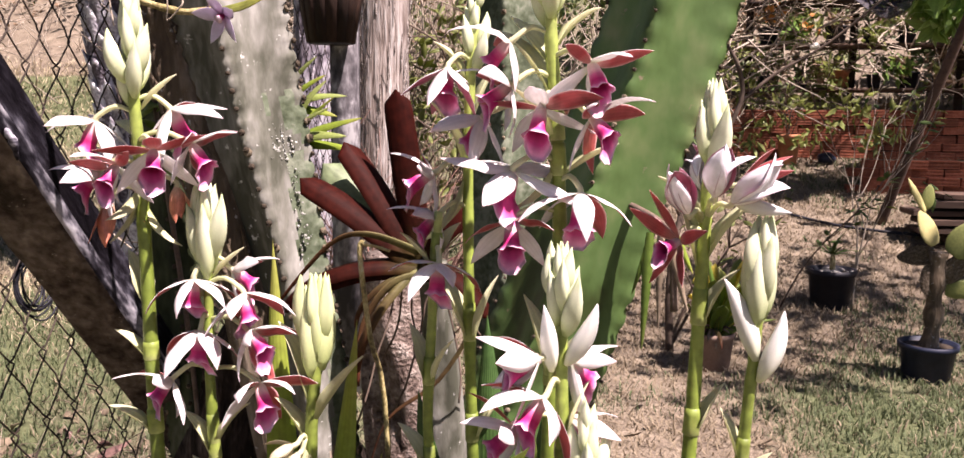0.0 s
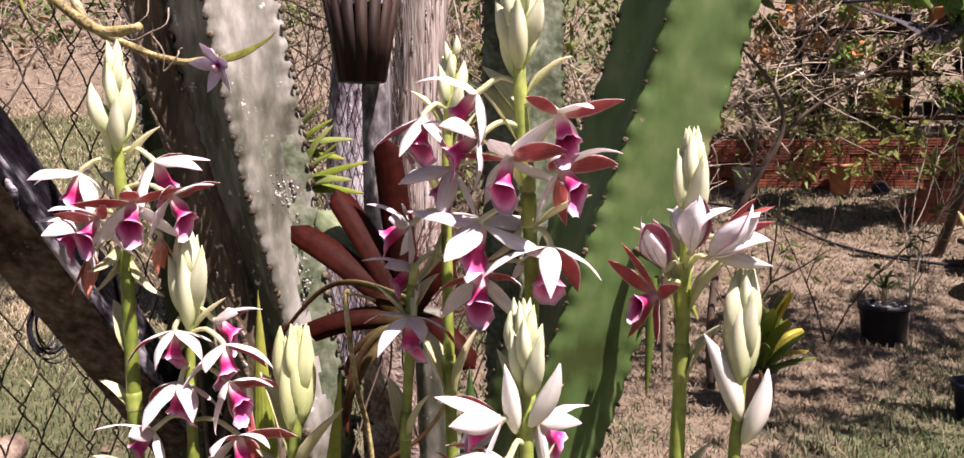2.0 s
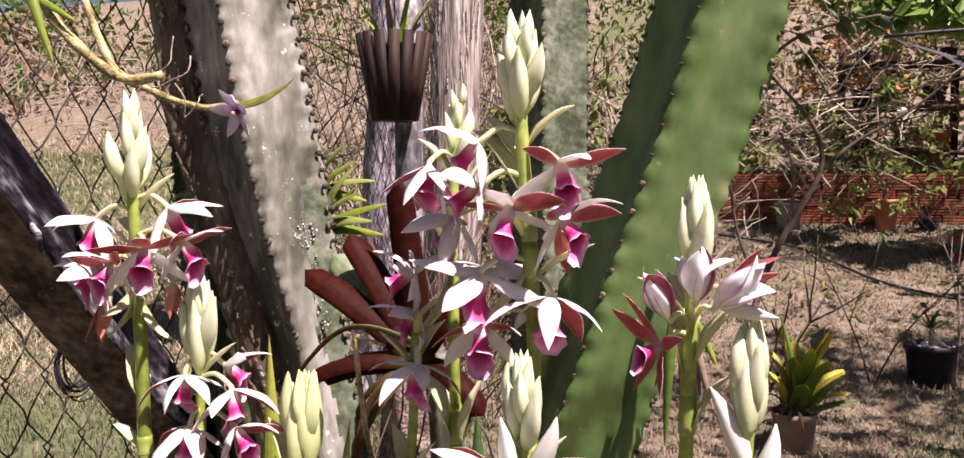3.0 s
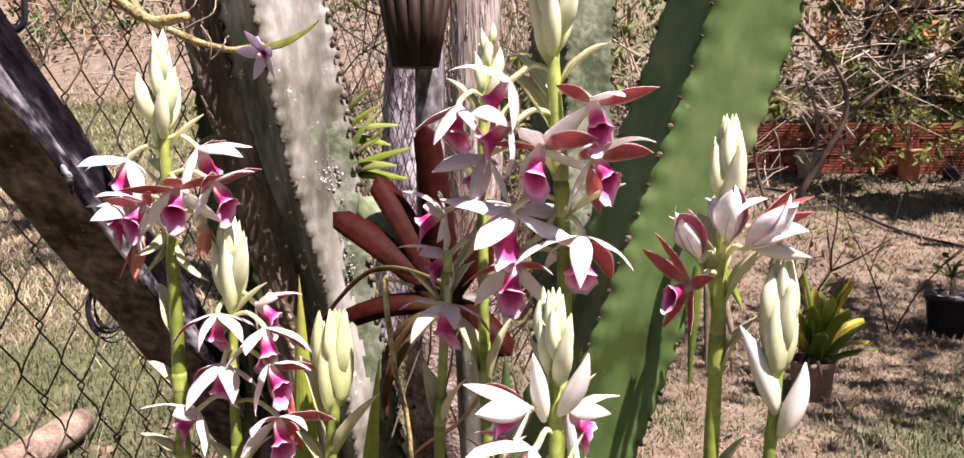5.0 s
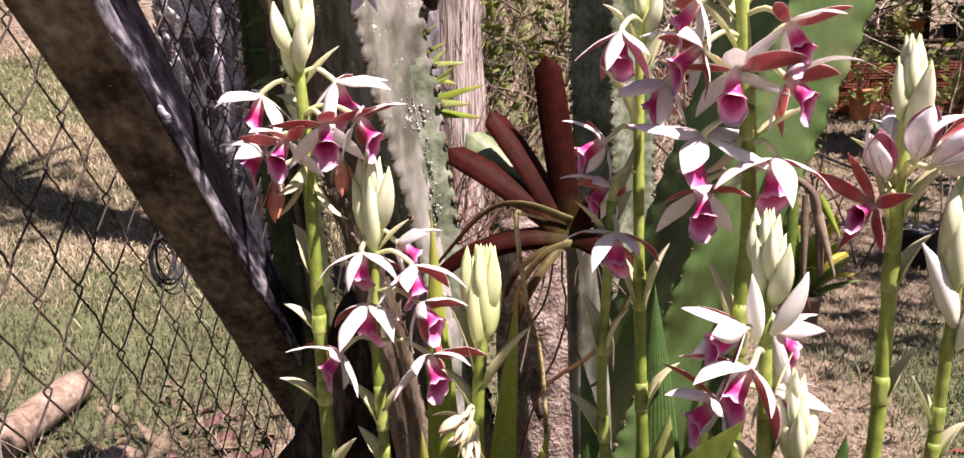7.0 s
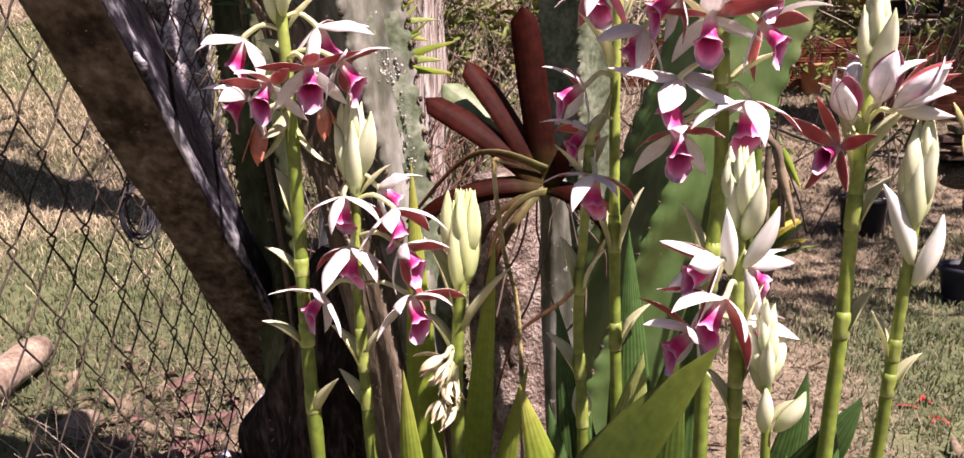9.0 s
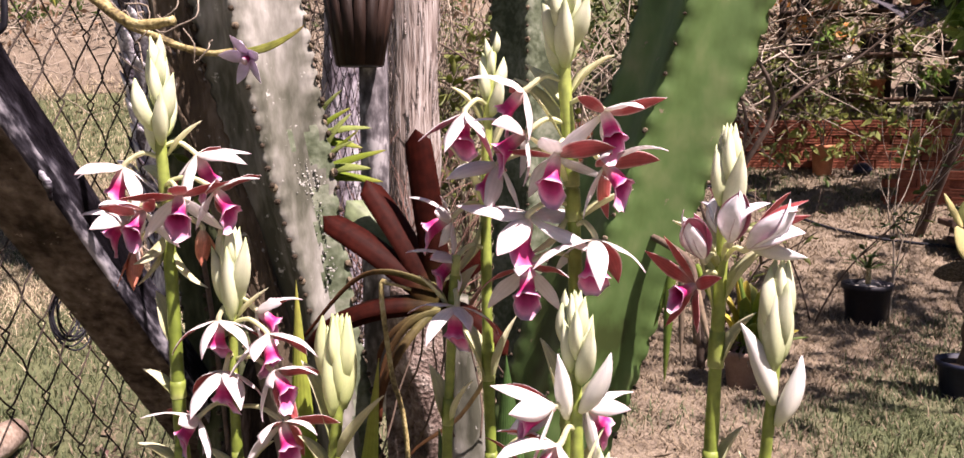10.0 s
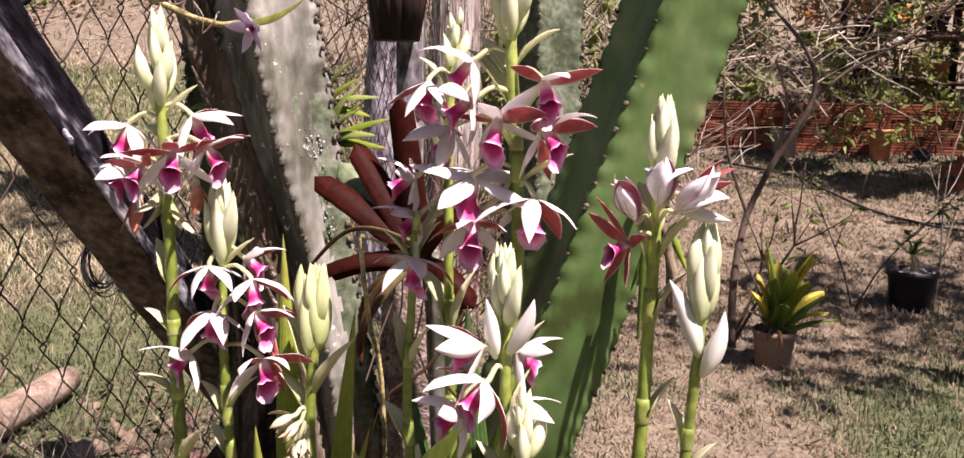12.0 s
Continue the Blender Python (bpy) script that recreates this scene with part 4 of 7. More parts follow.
    # thin stalk with one bloom
    p, l, r = orchid([(-0.215, 0.91, -0.1), (-0.228, 0.89, 0.35), (-0.232, 0.883, 0.52), (-0.238, 0.883, 0.62), (-0.233, 0.883, 0.735), (-0.226, 0.883, 0.85)], 0.0066, 0.86,
                     "thin orchid stalk carrying one nodding flower", 0, BUD, 0.03, 20, None,
                     [(0.66, 160, 0.06, 12, 0), (0.66, 10, 0.05, 10, 1), (0.56, 165, 0.055, 25, 2), (0.80, 60, 0.045, 30, 1), (0.79, 200, 0.045, 35, 0), (0.50, 100, 0.05, 20, 2)], 9)
    blooms(p, l, r, [
        (-0.221, 0.866, 0.800, -0.06, -0.15, -0.97, 1.00, "open", 92, 55)])
    # tall stalk behind
    p, l, r = orchid([(-0.175, 0.96, -0.1), (-0.190, 0.94, 0.35), (-0.198, 0.93, 0.60), (-0.203, 0.93, 0.78), (-0.204, 0.93, 0.95), (-0.197, 0.93, 1.07)], 0.0070, 1.092,
                     "tall orchid stalk with white flowers leaning aside", 9, BUD, 0.044, 18, 1.0,
                     [(0.70, 10, 0.07, 14, 0), (0.70, 180, 0.08, 14, 1), (0.58, 15, 0.06, 20, 2), (0.90, 200, 0.07, 14, 1), (0.95, 30, 0.06, 20, 0), (0.88, 180, 0.075, 160, 2), (0.99, 185, 0.05, 25, 1)], 12)
    blooms(p, l, r, [
        (-0.221, 0.905, 1.005, -0.05, -0.30, -0.95, 0.95, "pink", 62, 20),
        (-0.235, 0.905, 0.891, -0.86, -0.28, -0.38, 0.95, "open", 84, 22),
        (-0.232, 0.905, 0.844, -0.66, -0.38, -0.58, 0.85, "open", 84, 30)])
    leaf(p, (-0.17, 0.97, 0.15), (-0.186, 0.955, 0.72), 0.075, LEAF_DARK, 0.12, (0.2, -1, 0))
    leaf(p, (-0.15, 0.98, 0.10), (-0.105, 0.965, 0.66), 0.085, LEAF_DARK, 0.2, (-0.3, -1, 0))
    leaf(p, (-0.20, 0.98, 0.10), (-0.270, 0.96, 0.62), 0.075, LEAF_DARK, 0.25, (0.3, -1, 0))
    leaf(p, (-0.21, 0.93, 0.10), (-0.270, 0.88, 0.52), 0.07, LEAF_DARK, 0.35, (0.3, -1, 0.2))
    leaf(p, (-0.21, 0.93, 0.30), (-0.165, 0.90, 0.585), 0.070, LEAF_LIT, 0.3, (0.1, -0.9, 0.5), 0.2)
    leaf(p, (-0.16, 0.95, 0.28), (-0.125, 0.92, 0.60), 0.075, LEAF, 0.3, (-0.2, -1, 0.3), 0.3)
    leaf(p, (-0.24, 0.92, 0.25), (-0.30, 0.86, 0.55), 0.06, LEAF_YELLOW, 0.5, (0.3, -0.9, 0.4), 0.3)
    # main stalk
    p, l, r = orchid([(-0.080, 0.89, -0.1), (-0.098, 0.86, 0.35), (-0.100, 0.85, 0.50), (-0.098, 0.85, 0.68), (-0.092, 0.85, 0.82), (-0.098, 0.85, 0.95), (-0.105, 0.85, 1.04), (-0.101, 0.85, 1.13)], 0.0080, 1.150,
                     "tallest orchid stalk crowded with white and maroon flowers", 14, BUD, 0.062, 20, 1.040,
                     [(1.005, 150, 0.060, 40, 0), (1.02, 30, 0.055, 35, 1), (0.975, 165, 0.075, 28, 2), (0.96, 10, 0.055, 25, 1), (0.895, 15, 0.055, 55, 0), (0.90, 190, 0.05, 150, 2), (0.93, 200, 0.06, 25, 1), (0.69, 170, 0.075, 12, 0), (0.68, 10, 0.06, 14, 2)], 15)
    blooms(p, l, r, [
        (-0.140, 0.835, 1.025, -0.76, 0.00, -0.60, 1.00, "open", 80, 34),
        (-0.139, 0.830, 0.983, -0.80, -0.30, -0.50, 0.95, "open", 82, 40),
        (-0.109, 0.825, 0.962, -0.10, -0.55, -0.82, 1.05, "mixed", 92, 22),
        (-0.064, 0.830, 1.003, 0.42, -0.50, -0.74, 1.05, "mixed", 88, 26),
        (-0.064, 0.835, 0.953, 0.72, -0.34, -0.58, 1.00, "open", 84, 36),
        (-0.135, 0.822, 0.902, -0.32, 0.30, -0.88, 1.15, "open", 92, 18),
        (-0.071, 0.830, 0.881, 0.04, -0.18, -0.96, 1.08, "open", 80, 48),
        (-0.138, 0.828, 0.850, 0.14, -0.58, -0.78, 0.95, "mixed", 80, 34),
        (-0.170, 0.850, 0.952, -0.55, 0.20, -0.75, 0.95, "open", 78, 32)])
    # near short stalk
    p, l, r = orchid([(-0.060, 0.80, -0.1), (-0.070, 0.77, 0.35), (-0.074, 0.76, 0.54), (-0.076, 0.76, 0.64), (-0.079, 0.76, 0.76), (-0.082, 0.76, 0.82)], 0.0070, 0.841,
                     "short orchid stalk with plump cream buds over white flowers", 15, BUD, 0.056, 14, 0.755,
                     [(0.66, 15, 0.05, 15, 0), (0.58, 170, 0.05, 18, 1), (0.61, 20, 0.06, 20, 2)], 18, 0.95)
    bud(p, (-0.074, 0.755, 0.728), (0.34, -0.1, 0.85), 0.066, BUD_WHITE, (1, 0, 0), 1, 0.78)
    bud(p, (-0.086, 0.752, 0.722), (-0.12, -0.2, 0.95), 0.066, BUD_WHITE, (-1, 0, 0), 0, 0.74)
    blooms(p, l, r, [
        (-0.094, 0.745, 0.737, -0.90, -0.25, -0.28, 1.00, "open", 58, 8),
        (-0.073, 0.775, 0.727, 0.65, 0.45, -0.55, 0.85, "open", 72, 40),
        (-0.090, 0.742, 0.702, -0.55, -0.48, -0.68, 1.05, "open", 82, 38),
        (-0.114, 0.745, 0.668, -0.82, -0.30, -0.45, 0.95, "mixed", 76, 30),
        (-0.073, 0.765, 0.676, 0.55, 0.30, -0.75, 0.85, "open", 66, 30)])
    leaf(p, (-0.275, 0.74, 0.40), (-0.100, 0.685, 0.672), 0.085, LEAF_BROAD, 0.3, (-0.6, -0.75, 0.45), 0.25, 0)
    leaf(p, (-0.10, 0.84, 0.15), (-0.20, 0.82, 0.52), 0.07, LEAF_DARK, 0.4, (0.3, -1, 0.2))
    # small closed stalk in front
    p, l, r = orchid([(-0.040, 0.76, -0.1), (-0.045, 0.745, 0.40), (-0.047, 0.74, 0.56), (-0.050, 0.74, 0.63), (-0.057, 0.74, 0.69)], 0.0050, 0.704,
                     "small orchid stalk with closed cream buds", 11, BUD, 0.055, 12, 0.61, [(0.58, 20, 0.03, 30, 1)], 21)
    bud(p, (-0.040, 0.738, 0.575), (0.35, -0.1, 0.75), 0.050, BUD, (1, 0, 0), 1)
    bud(p, (-0.050, 0.735, 0.575), (-0.05, -0.1, 0.9), 0.048, BUD, (-1, 0, 0), 0)
    # stalk with half-open striped flowers
    p, l, r = orchid([(0.030, 0.93, -0.1), (0.036, 0.905, 0.35), (0.040, 0.90, 0.50), (0.046, 0.90, 0.62), (0.050, 0.90, 0.78), (0.053, 0.90, 0.88), (0.059, 0.90, 0.97)], 0.0082, 0.992,
                     "orchid stalk with half-open purple-striped flowers and cream buds", 12, BUD, 0.066, 13, 0.895,
                     [(0.80, 160, 0.085, 12, 0), (0.81, 10, 0.075, 25, 1), (0.74, 15, 0.06, 18, 2), (0.62, 15, 0.055, 22, 0), (0.83, 120, 0.07, 22, 1), (0.845, 200, 0.06, 30, 2)], 24, 1.0)
    for at, axis, size, wide in (((0.058, 0.872, 0.872), (0.12, -0.42, 0.85), 1.0, 30), ((0.034, 0.872, 0.855), (-0.32, -0.40, 0.85), 0.92, 26), ((0.074, 0.880, 0.866), (0.62, -0.32, 0.62), 1.0, 30), ((0.050, 0.91, 0.875), (-0.1, 0.5, 0.85), 0.9, 25)):
        flower(p, stem_point(l, 0.845), at, axis, size, "striped", wide, 66, r.uniform(0, 70), False, 5, r)
    flower(p, stem_point(l, 0.86), (0.082, 0.895, 0.885), (0.85, 0.1, 0.35), 0.85, "red", 35, 15, 20, False, 3, r)
    bud(p, (0.078, 0.888, 0.868), (0.95, -0.15, -0.12), 0.056, BUD_WHITE, (0, 0, 1), 0, 0.85)
    blooms(p, l, r, [(0.028, 0.880, 0.828, -0.75, -0.60, -0.10, 1.0, "red", 70, 0)])
    leaf(p, (0.02, 0.95, 0.10), (0.05, 0.93, 0.53), 0.075, LEAF_DARK, 0.5, (0.1, -1, 0.2))
    leaf(p, (0.05, 0.93, 0.10), (0.00, 0.90, 0.47), 0.07, LEAF_DARK, 0.6, (0.4, -1, 0.2))
    leaf(p, (-0.005, 0.97, 0.36), (0.082, 0.935, 0.535), 0.075, LEAF_DARK, 0.4, (0.5, -0.8, 0.5), 0.3)
    leaf(p, (0.03, 0.98, 0.38), (0.175, 0.93, 0.455), 0.080, LEAF_DARK, 0.7, (0.1, -0.7, 0.8), 0.3)
    leaf(p, (-0.01, 1.0, 0.30), (0.03, 0.98, 0.545), 0.06, LEAF_DARK, 0.3, (0.3, -1, 0.2), 0.3)
    # budding stalk beside it
    p, l, r = orchid([(0.075, 0.92, -0.1), (0.086, 0.895, 0.38), (0.092, 0.89, 0.50), (0.101, 0.89, 0.65), (0.107, 0.89, 0.745), (0.110, 0.89, 0.83)], 0.0068, 0.857,
                     "orchid stalk with long white closed buds", 13, BUD, 0.085, 9, 0.735,
                     [(0.60, 165, 0.05, 15, 0), (0.56, 20, 0.05, 20, 1)], 27, 0.95)
    bud(p, (0.106, 0.885, 0.707), (-0.038, -0.005, 0.082), 0.091, BUD_WHITE, (1, 0, 0), 1, 0.66)
    bud(p, (0.11, 0.885, 0.685), (0.017, -0.005, 0.077), 0.079, BUD_WHITE, (1, 0, 0), 1, 0.75)
    leaf(p, (0.09, 0.94, 0.10), (0.155, 0.92, 0.47), 0.07, LEAF_DARK, 0.6, (-0.4, -1, 0.2))


build_orchids()


# ---- cactus ----
def cactus(name, axis, radii, ribs, first, mats, label, rib_depth=0.42, areole=AREOLE, gap=0.030, scallop=0.035, cork_below=None, big=1.0, dull=None):
    """A ribbed column: axis, radius at each point, ribs, bearing of the first rib in degrees from -y towards +x."""
    c = thing(name, axis[0], label, "cactus", "column cacti")
    line = smooth_line(axis, 8)
    n = len(line)
    rr = [np.interp(i / (n - 1), np.linspace(0, 1, len(radii)), radii) for i in range(n)]
    s = Soup()
    per = 10
    sides = ribs * per
    length = [0.0]
    for a, b in zip(line, line[1:]):
        length.append(length[-1] + (b - a).length)
    steps = int(length[-1] / 0.009)
    ring = []
    for i in range(steps + 1):
        L = length[-1] * i / steps
        j = min(n - 2, int(np.searchsorted(length, L, "right")) - 1)
        t = (L - length[j]) / (length[j + 1] - length[j])
        p, r = line[j].lerp(line[j + 1], t), rr[j] * (1 - t) + rr[j + 1] * t
        ring.append((p, r, L))
    spots = Soup()
    for i, (p, r, L) in enumerate(ring):
        d = (ring[min(i + 1, steps)][0] - ring[max(i - 1, 0)][0]).normalized()
        ex = (Vector((1, 0, 0)) - d * d.x).normalized()
        ey = d.cross(ex)
        if ey.y > 0:
            ey = -ey
        for k in range(sides):
            f = k / per
            e = abs(f - round(f)) * 2
            half = math.pi / ribs
            q = math.cos(half) / math.cos(half * (1 - e)) * (1 - rib_depth * math.sin(math.pi * e / 2))
            q -= 0.035 * max(0.0, 1 - 9 * e)
            q *= 1 + scallop * math.cos(2 * math.pi * L / gap) * max(0, 1 - 3 * e)
            a = radians(first) + 2 * math.pi * k / sides
            nz = 1 + 0.025 * noise.noise(p * 9 + Vector((math.cos(a), math.sin(a), 0)))
            s.v.append(p + (ex * math.sin(a) + ey * math.cos(a)) * r * q * nz)
        if i < steps:
            for k in range(sides):
                a, b = i * sides + k, i * sides + (k + 1) % sides
                woody = cork_below is not None and p.z + 0.10 * noise.noise(Vector((k * 0.23, L * 7, 2))) < cork_below
                s.face((a, a + sides, b + sides, b), ((k / sides, i / steps), (k / sides, (i + 1) / steps), ((k + 1) / sides, (i + 1) / steps), ((k + 1) / sides, i / steps)), 1 if woody else (2 if dull and dull[0] <= k + 2.5 * noise.noise(p * 23) <= dull[1] and p.z < dull[2] + 0.12 * noise.noise(p * 11 + Vector((k * 0.4, 0, 0))) else 0))
    s.face(tuple(range(sides)), [(0.5, 0)] * sides, 0)
    s.face(tuple(reversed(range(steps * sides, steps * sides + sides))), [(0.5, 1)] * sides, 0)
    part("column", s.mesh("column", mats), c)
    row = 0
    rng = random.Random(len(name) + int(first))
    for i, (p, r, L) in enumerate(ring):
        if L < row * gap + gap * 0.5:
            continue
        row += 1
        d = (ring[min(i + 1, steps)][0] - ring[max(i - 1, 0)][0]).normalized()
        ex = (Vector((1, 0, 0)) - d * d.x).normalized()
        ey = d.cross(ex)
        if ey.y > 0:
            ey = -ey
        for k in range(ribs):
            a = radians(first) + 2 * math.pi * k / ribs
            o = ex * math.sin(a) + ey * math.cos(a)
            q = p + o * (r * (0.965 + scallop) * (1 + 0.025 * noise.noise(p * 9 + Vector((math.cos(a), math.sin(a), 0)))) - 0.0015)
            z = rng.uniform(0.75, 1.15) * big
            tube(spots, [q - o * 0.002, q + o * 0.0018, q + o * 0.0030], [0.0042 * z, 0.0040 * z, 0.0018 * z], 6)
            if rng.random() < 0.35:
                v = q + d * rng.uniform(-0.006, 0.006)
                tube(spots, [v - o * 0.004, v - o * 0.0004, v + o * 0.0002], [0.0062 * z, 0.0052 * z, 0.003 * z], 7, 1)
            for t in range(3):
                w = (o + Vector((rng.uniform(-1, 1), rng.uniform(-1, 1), rng.uniform(-1, 1))) * 0.8).normalized()
                tube(spots, [q, q + w * rng.uniform(0.006, 0.011)], [0.0006, 0.0002], 3)
    tagged(part("areole", spots.mesh("areole", [areole, AREOLE_PALE]), c), "small dark spine cushions along the ribs", kind="stuff")
    return c, [v.copy() for v in s.v]


old_cactus, old_skin = cactus("column_cactus", [(-0.50, 1.34, -0.1), (-0.53, 1.32, 0.35), (-0.572, 1.30, 0.68), (-0.624, 1.29, 0.92), (-0.661, 1.28, 1.12), (-0.69, 1.275, 1.28), (-0.715, 1.27, 1.42), (-0.80, 1.26, 1.85), (-0.85, 1.25, 2.15)], [0.070, 0.068, 0.065, 0.092, 0.098, 0.098, 0.096, 0.09, 0.05], 5, 8, [CACTUS_GREY, CORK, CACTUS_DULL],
       "old grey-green column cactus with white lichen and corky base", 0.14, cork_below=0.35, scallop=0.05, big=1.15, dull=(5, 14, 0.93))
cactus("column_cactus", [(-0.36, 1.45, -0.1), (-0.27, 1.44, 0.25), (-0.155, 1.43, 0.59), (-0.05, 1.425, 0.90), (0.03, 1.42, 1.14), (0.13, 1.42, 1.50), (0.18, 1.42, 1.75), (0.24, 1.42, 2.15)], [0.115, 0.12, 0.118, 0.112, 0.112, 0.11, 0.10, 0.06], 5, -15, [CACTUS, CORK],
       "fresh green column cactus leaning aside", 0.16, AREOLE, cork_below=-0.05, big=0.8, gap=0.044, scallop=0.022)
cactus("column_cactus", [(-0.33, 1.98, -0.1), (-0.335, 1.96, 0.6), (-0.34, 1.95, 1.2), (-0.335, 1.95, 1.8)], [0.10, 0.10, 0.10, 0.085], 5, 5, [CACTUS_DULL, CORK],
       "upright grey-green column cactus behind the orchids", 0.14, cork_below=0.0)
cactus("column_cactus", [(-0.865, 1.52, -0.1), (-0.895, 1.51, 0.5), (-0.935, 1.50, 1.0), (-0.965, 1.50, 1.7)], [0.060, 0.060, 0.060, 0.05], 5, 20, [CACTUS_OLD, CORK],
       "slim dark green column cactus by the fence", 0.14, cork_below=0.25)



def lichen_trail(cactus_thing, skin, way, count, seed):
    """White lichen specks grown on the skin along a way seen from the front."""
    rng = random.Random(seed)
    s = Soup()
    front = [v for v in skin if v.y < 1.26]
    for k in range(count):
        q = rng.random() ** 1.4 * (len(way) - 1)
        i = min(int(q), len(way) - 2)
        t = Vector(way[i]).lerp(Vector(way[i + 1]), q - i)
        x, z = t.x + rng.gauss(0, 0.006), t.z + rng.gauss(0, 0.010)
        v = min(front, key=lambda w: (w.x - x) ** 2 + (w.z - z) ** 2)
        p = Vector((x, v.y, z))
        r = 0.0005 + 0.0019 * rng.random() ** 3
        o = Vector((0.60, -0.80, 0.05))
        tube(s, [p - o * 0.003, p + o * 0.0001, p + o * 0.0004], [r * 1.1, r, r * 0.7], 7)
    tagged(part("lichen", s.mesh("lichen", LICHEN), cactus_thing), "crusty white lichen specks", kind="stuff")


lichen_trail(old_cactus, old_skin, [(-0.572, 1.24, 0.926), (-0.561, 1.24, 0.865), (-0.548, 1.245, 0.802), (-0.535, 1.25, 0.72)], 130, 3)
lichen_trail(old_cactus, old_skin, [(-0.576, 1.2, 0.916), (-0.564, 1.2, 0.896)], 60, 4)


def trunk(name, path, radii, mat, label, category="tree trunk", sides=28, lump=0.10, freq=6.0, ridges=0, extra=None):
    line = smooth_line(path, 10)
    n = len(line)
    s = Soup()
    tube(s, line, [float(np.interp(i / (n - 1), np.linspace(0, 1, len(radii)), radii)) for i in range(n)], sides)
    for i, v in enumerate(s.v):
        c = line[i // sides]
        a = 2 * math.pi * (i % sides) / sides
        k = 1 + lump * noise.noise(Vector((math.cos(a) * freq * 0.3, math.sin(a) * freq * 0.3, v.z * freq * 0.5))) + lump * 0.6 * noise.noise(Vector((math.cos(a) * freq, math.sin(a) * freq, v.z * freq * 0.4)))
        if ridges:
            k += 0.05 * math.sin(a * ridges + 3 * noise.noise(Vector((v.z * 2, a, 0))))
        s.v[i] = c + (v - c) * k
    t = thing(name, path[0], label, category)
    part("trunk", s.mesh("trunk", mat), t)
    return t


cork = trunk("cork_trunk", [(-0.56, 1.36, -0.1), (-0.60, 1.32, 0.40), (-0.665, 1.29, 0.72), (-0.725, 1.28, 0.92), (-0.785, 1.28, 1.12), (-0.83, 1.28, 1.36), (-0.93, 1.28, 1.9)], [0.065, 0.060, 0.050, 0.047, 0.050, 0.045, 0.040], CORK, "old brown corky cactus trunk with flaking bark", "cactus trunk", 30, 0.22, 9, 6)
trunk("stump", [(-0.265, 1.20, -0.1), (-0.280, 1.18, 0.25), (-0.290, 1.16, 0.55), (-0.298, 1.13, 0.75)], [0.036, 0.028, 0.024, 0.022], CACTUS_GREY, "thin grey dead stump that carries a bromeliad", "stump", 20, 0.3, 9)


woody_base = trunk("cactus_base", [(-0.76, 1.62, -0.12), (-0.75, 1.58, 0.15), (-0.74, 1.52, 0.38), (-0.72, 1.46, 0.56)], [0.24, 0.20, 0.14, 0.05], SHADED_BASE_BARK, "woody old base of the cactus clump, bark darkened for the shade there", "cactus base", 26, 0.35, 8)

trunk("dead_cactus_stump", [(-0.355, 1.32, -0.12), (-0.365, 1.31, 0.20), (-0.378, 1.30, 0.46), (-0.390, 1.29, 0.62), (-0.402, 1.28, 0.74)], [0.078, 0.074, 0.068, 0.058, 0.040], STUMP_BARK, "warty brown dead stump of an old cactus", "stump", 34, 0.34, 12)
trunk("dead_root", [(-1.14, 1.70, -0.13), (-1.19, 1.82, -0.06), (-1.25, 2.02, -0.045), (-1.31, 2.24, -0.06)], [0.030, 0.034, 0.030, 0.018], CORK, "grey-brown dead root lying at the timber's foot", "root", 18, 0.3, 9)


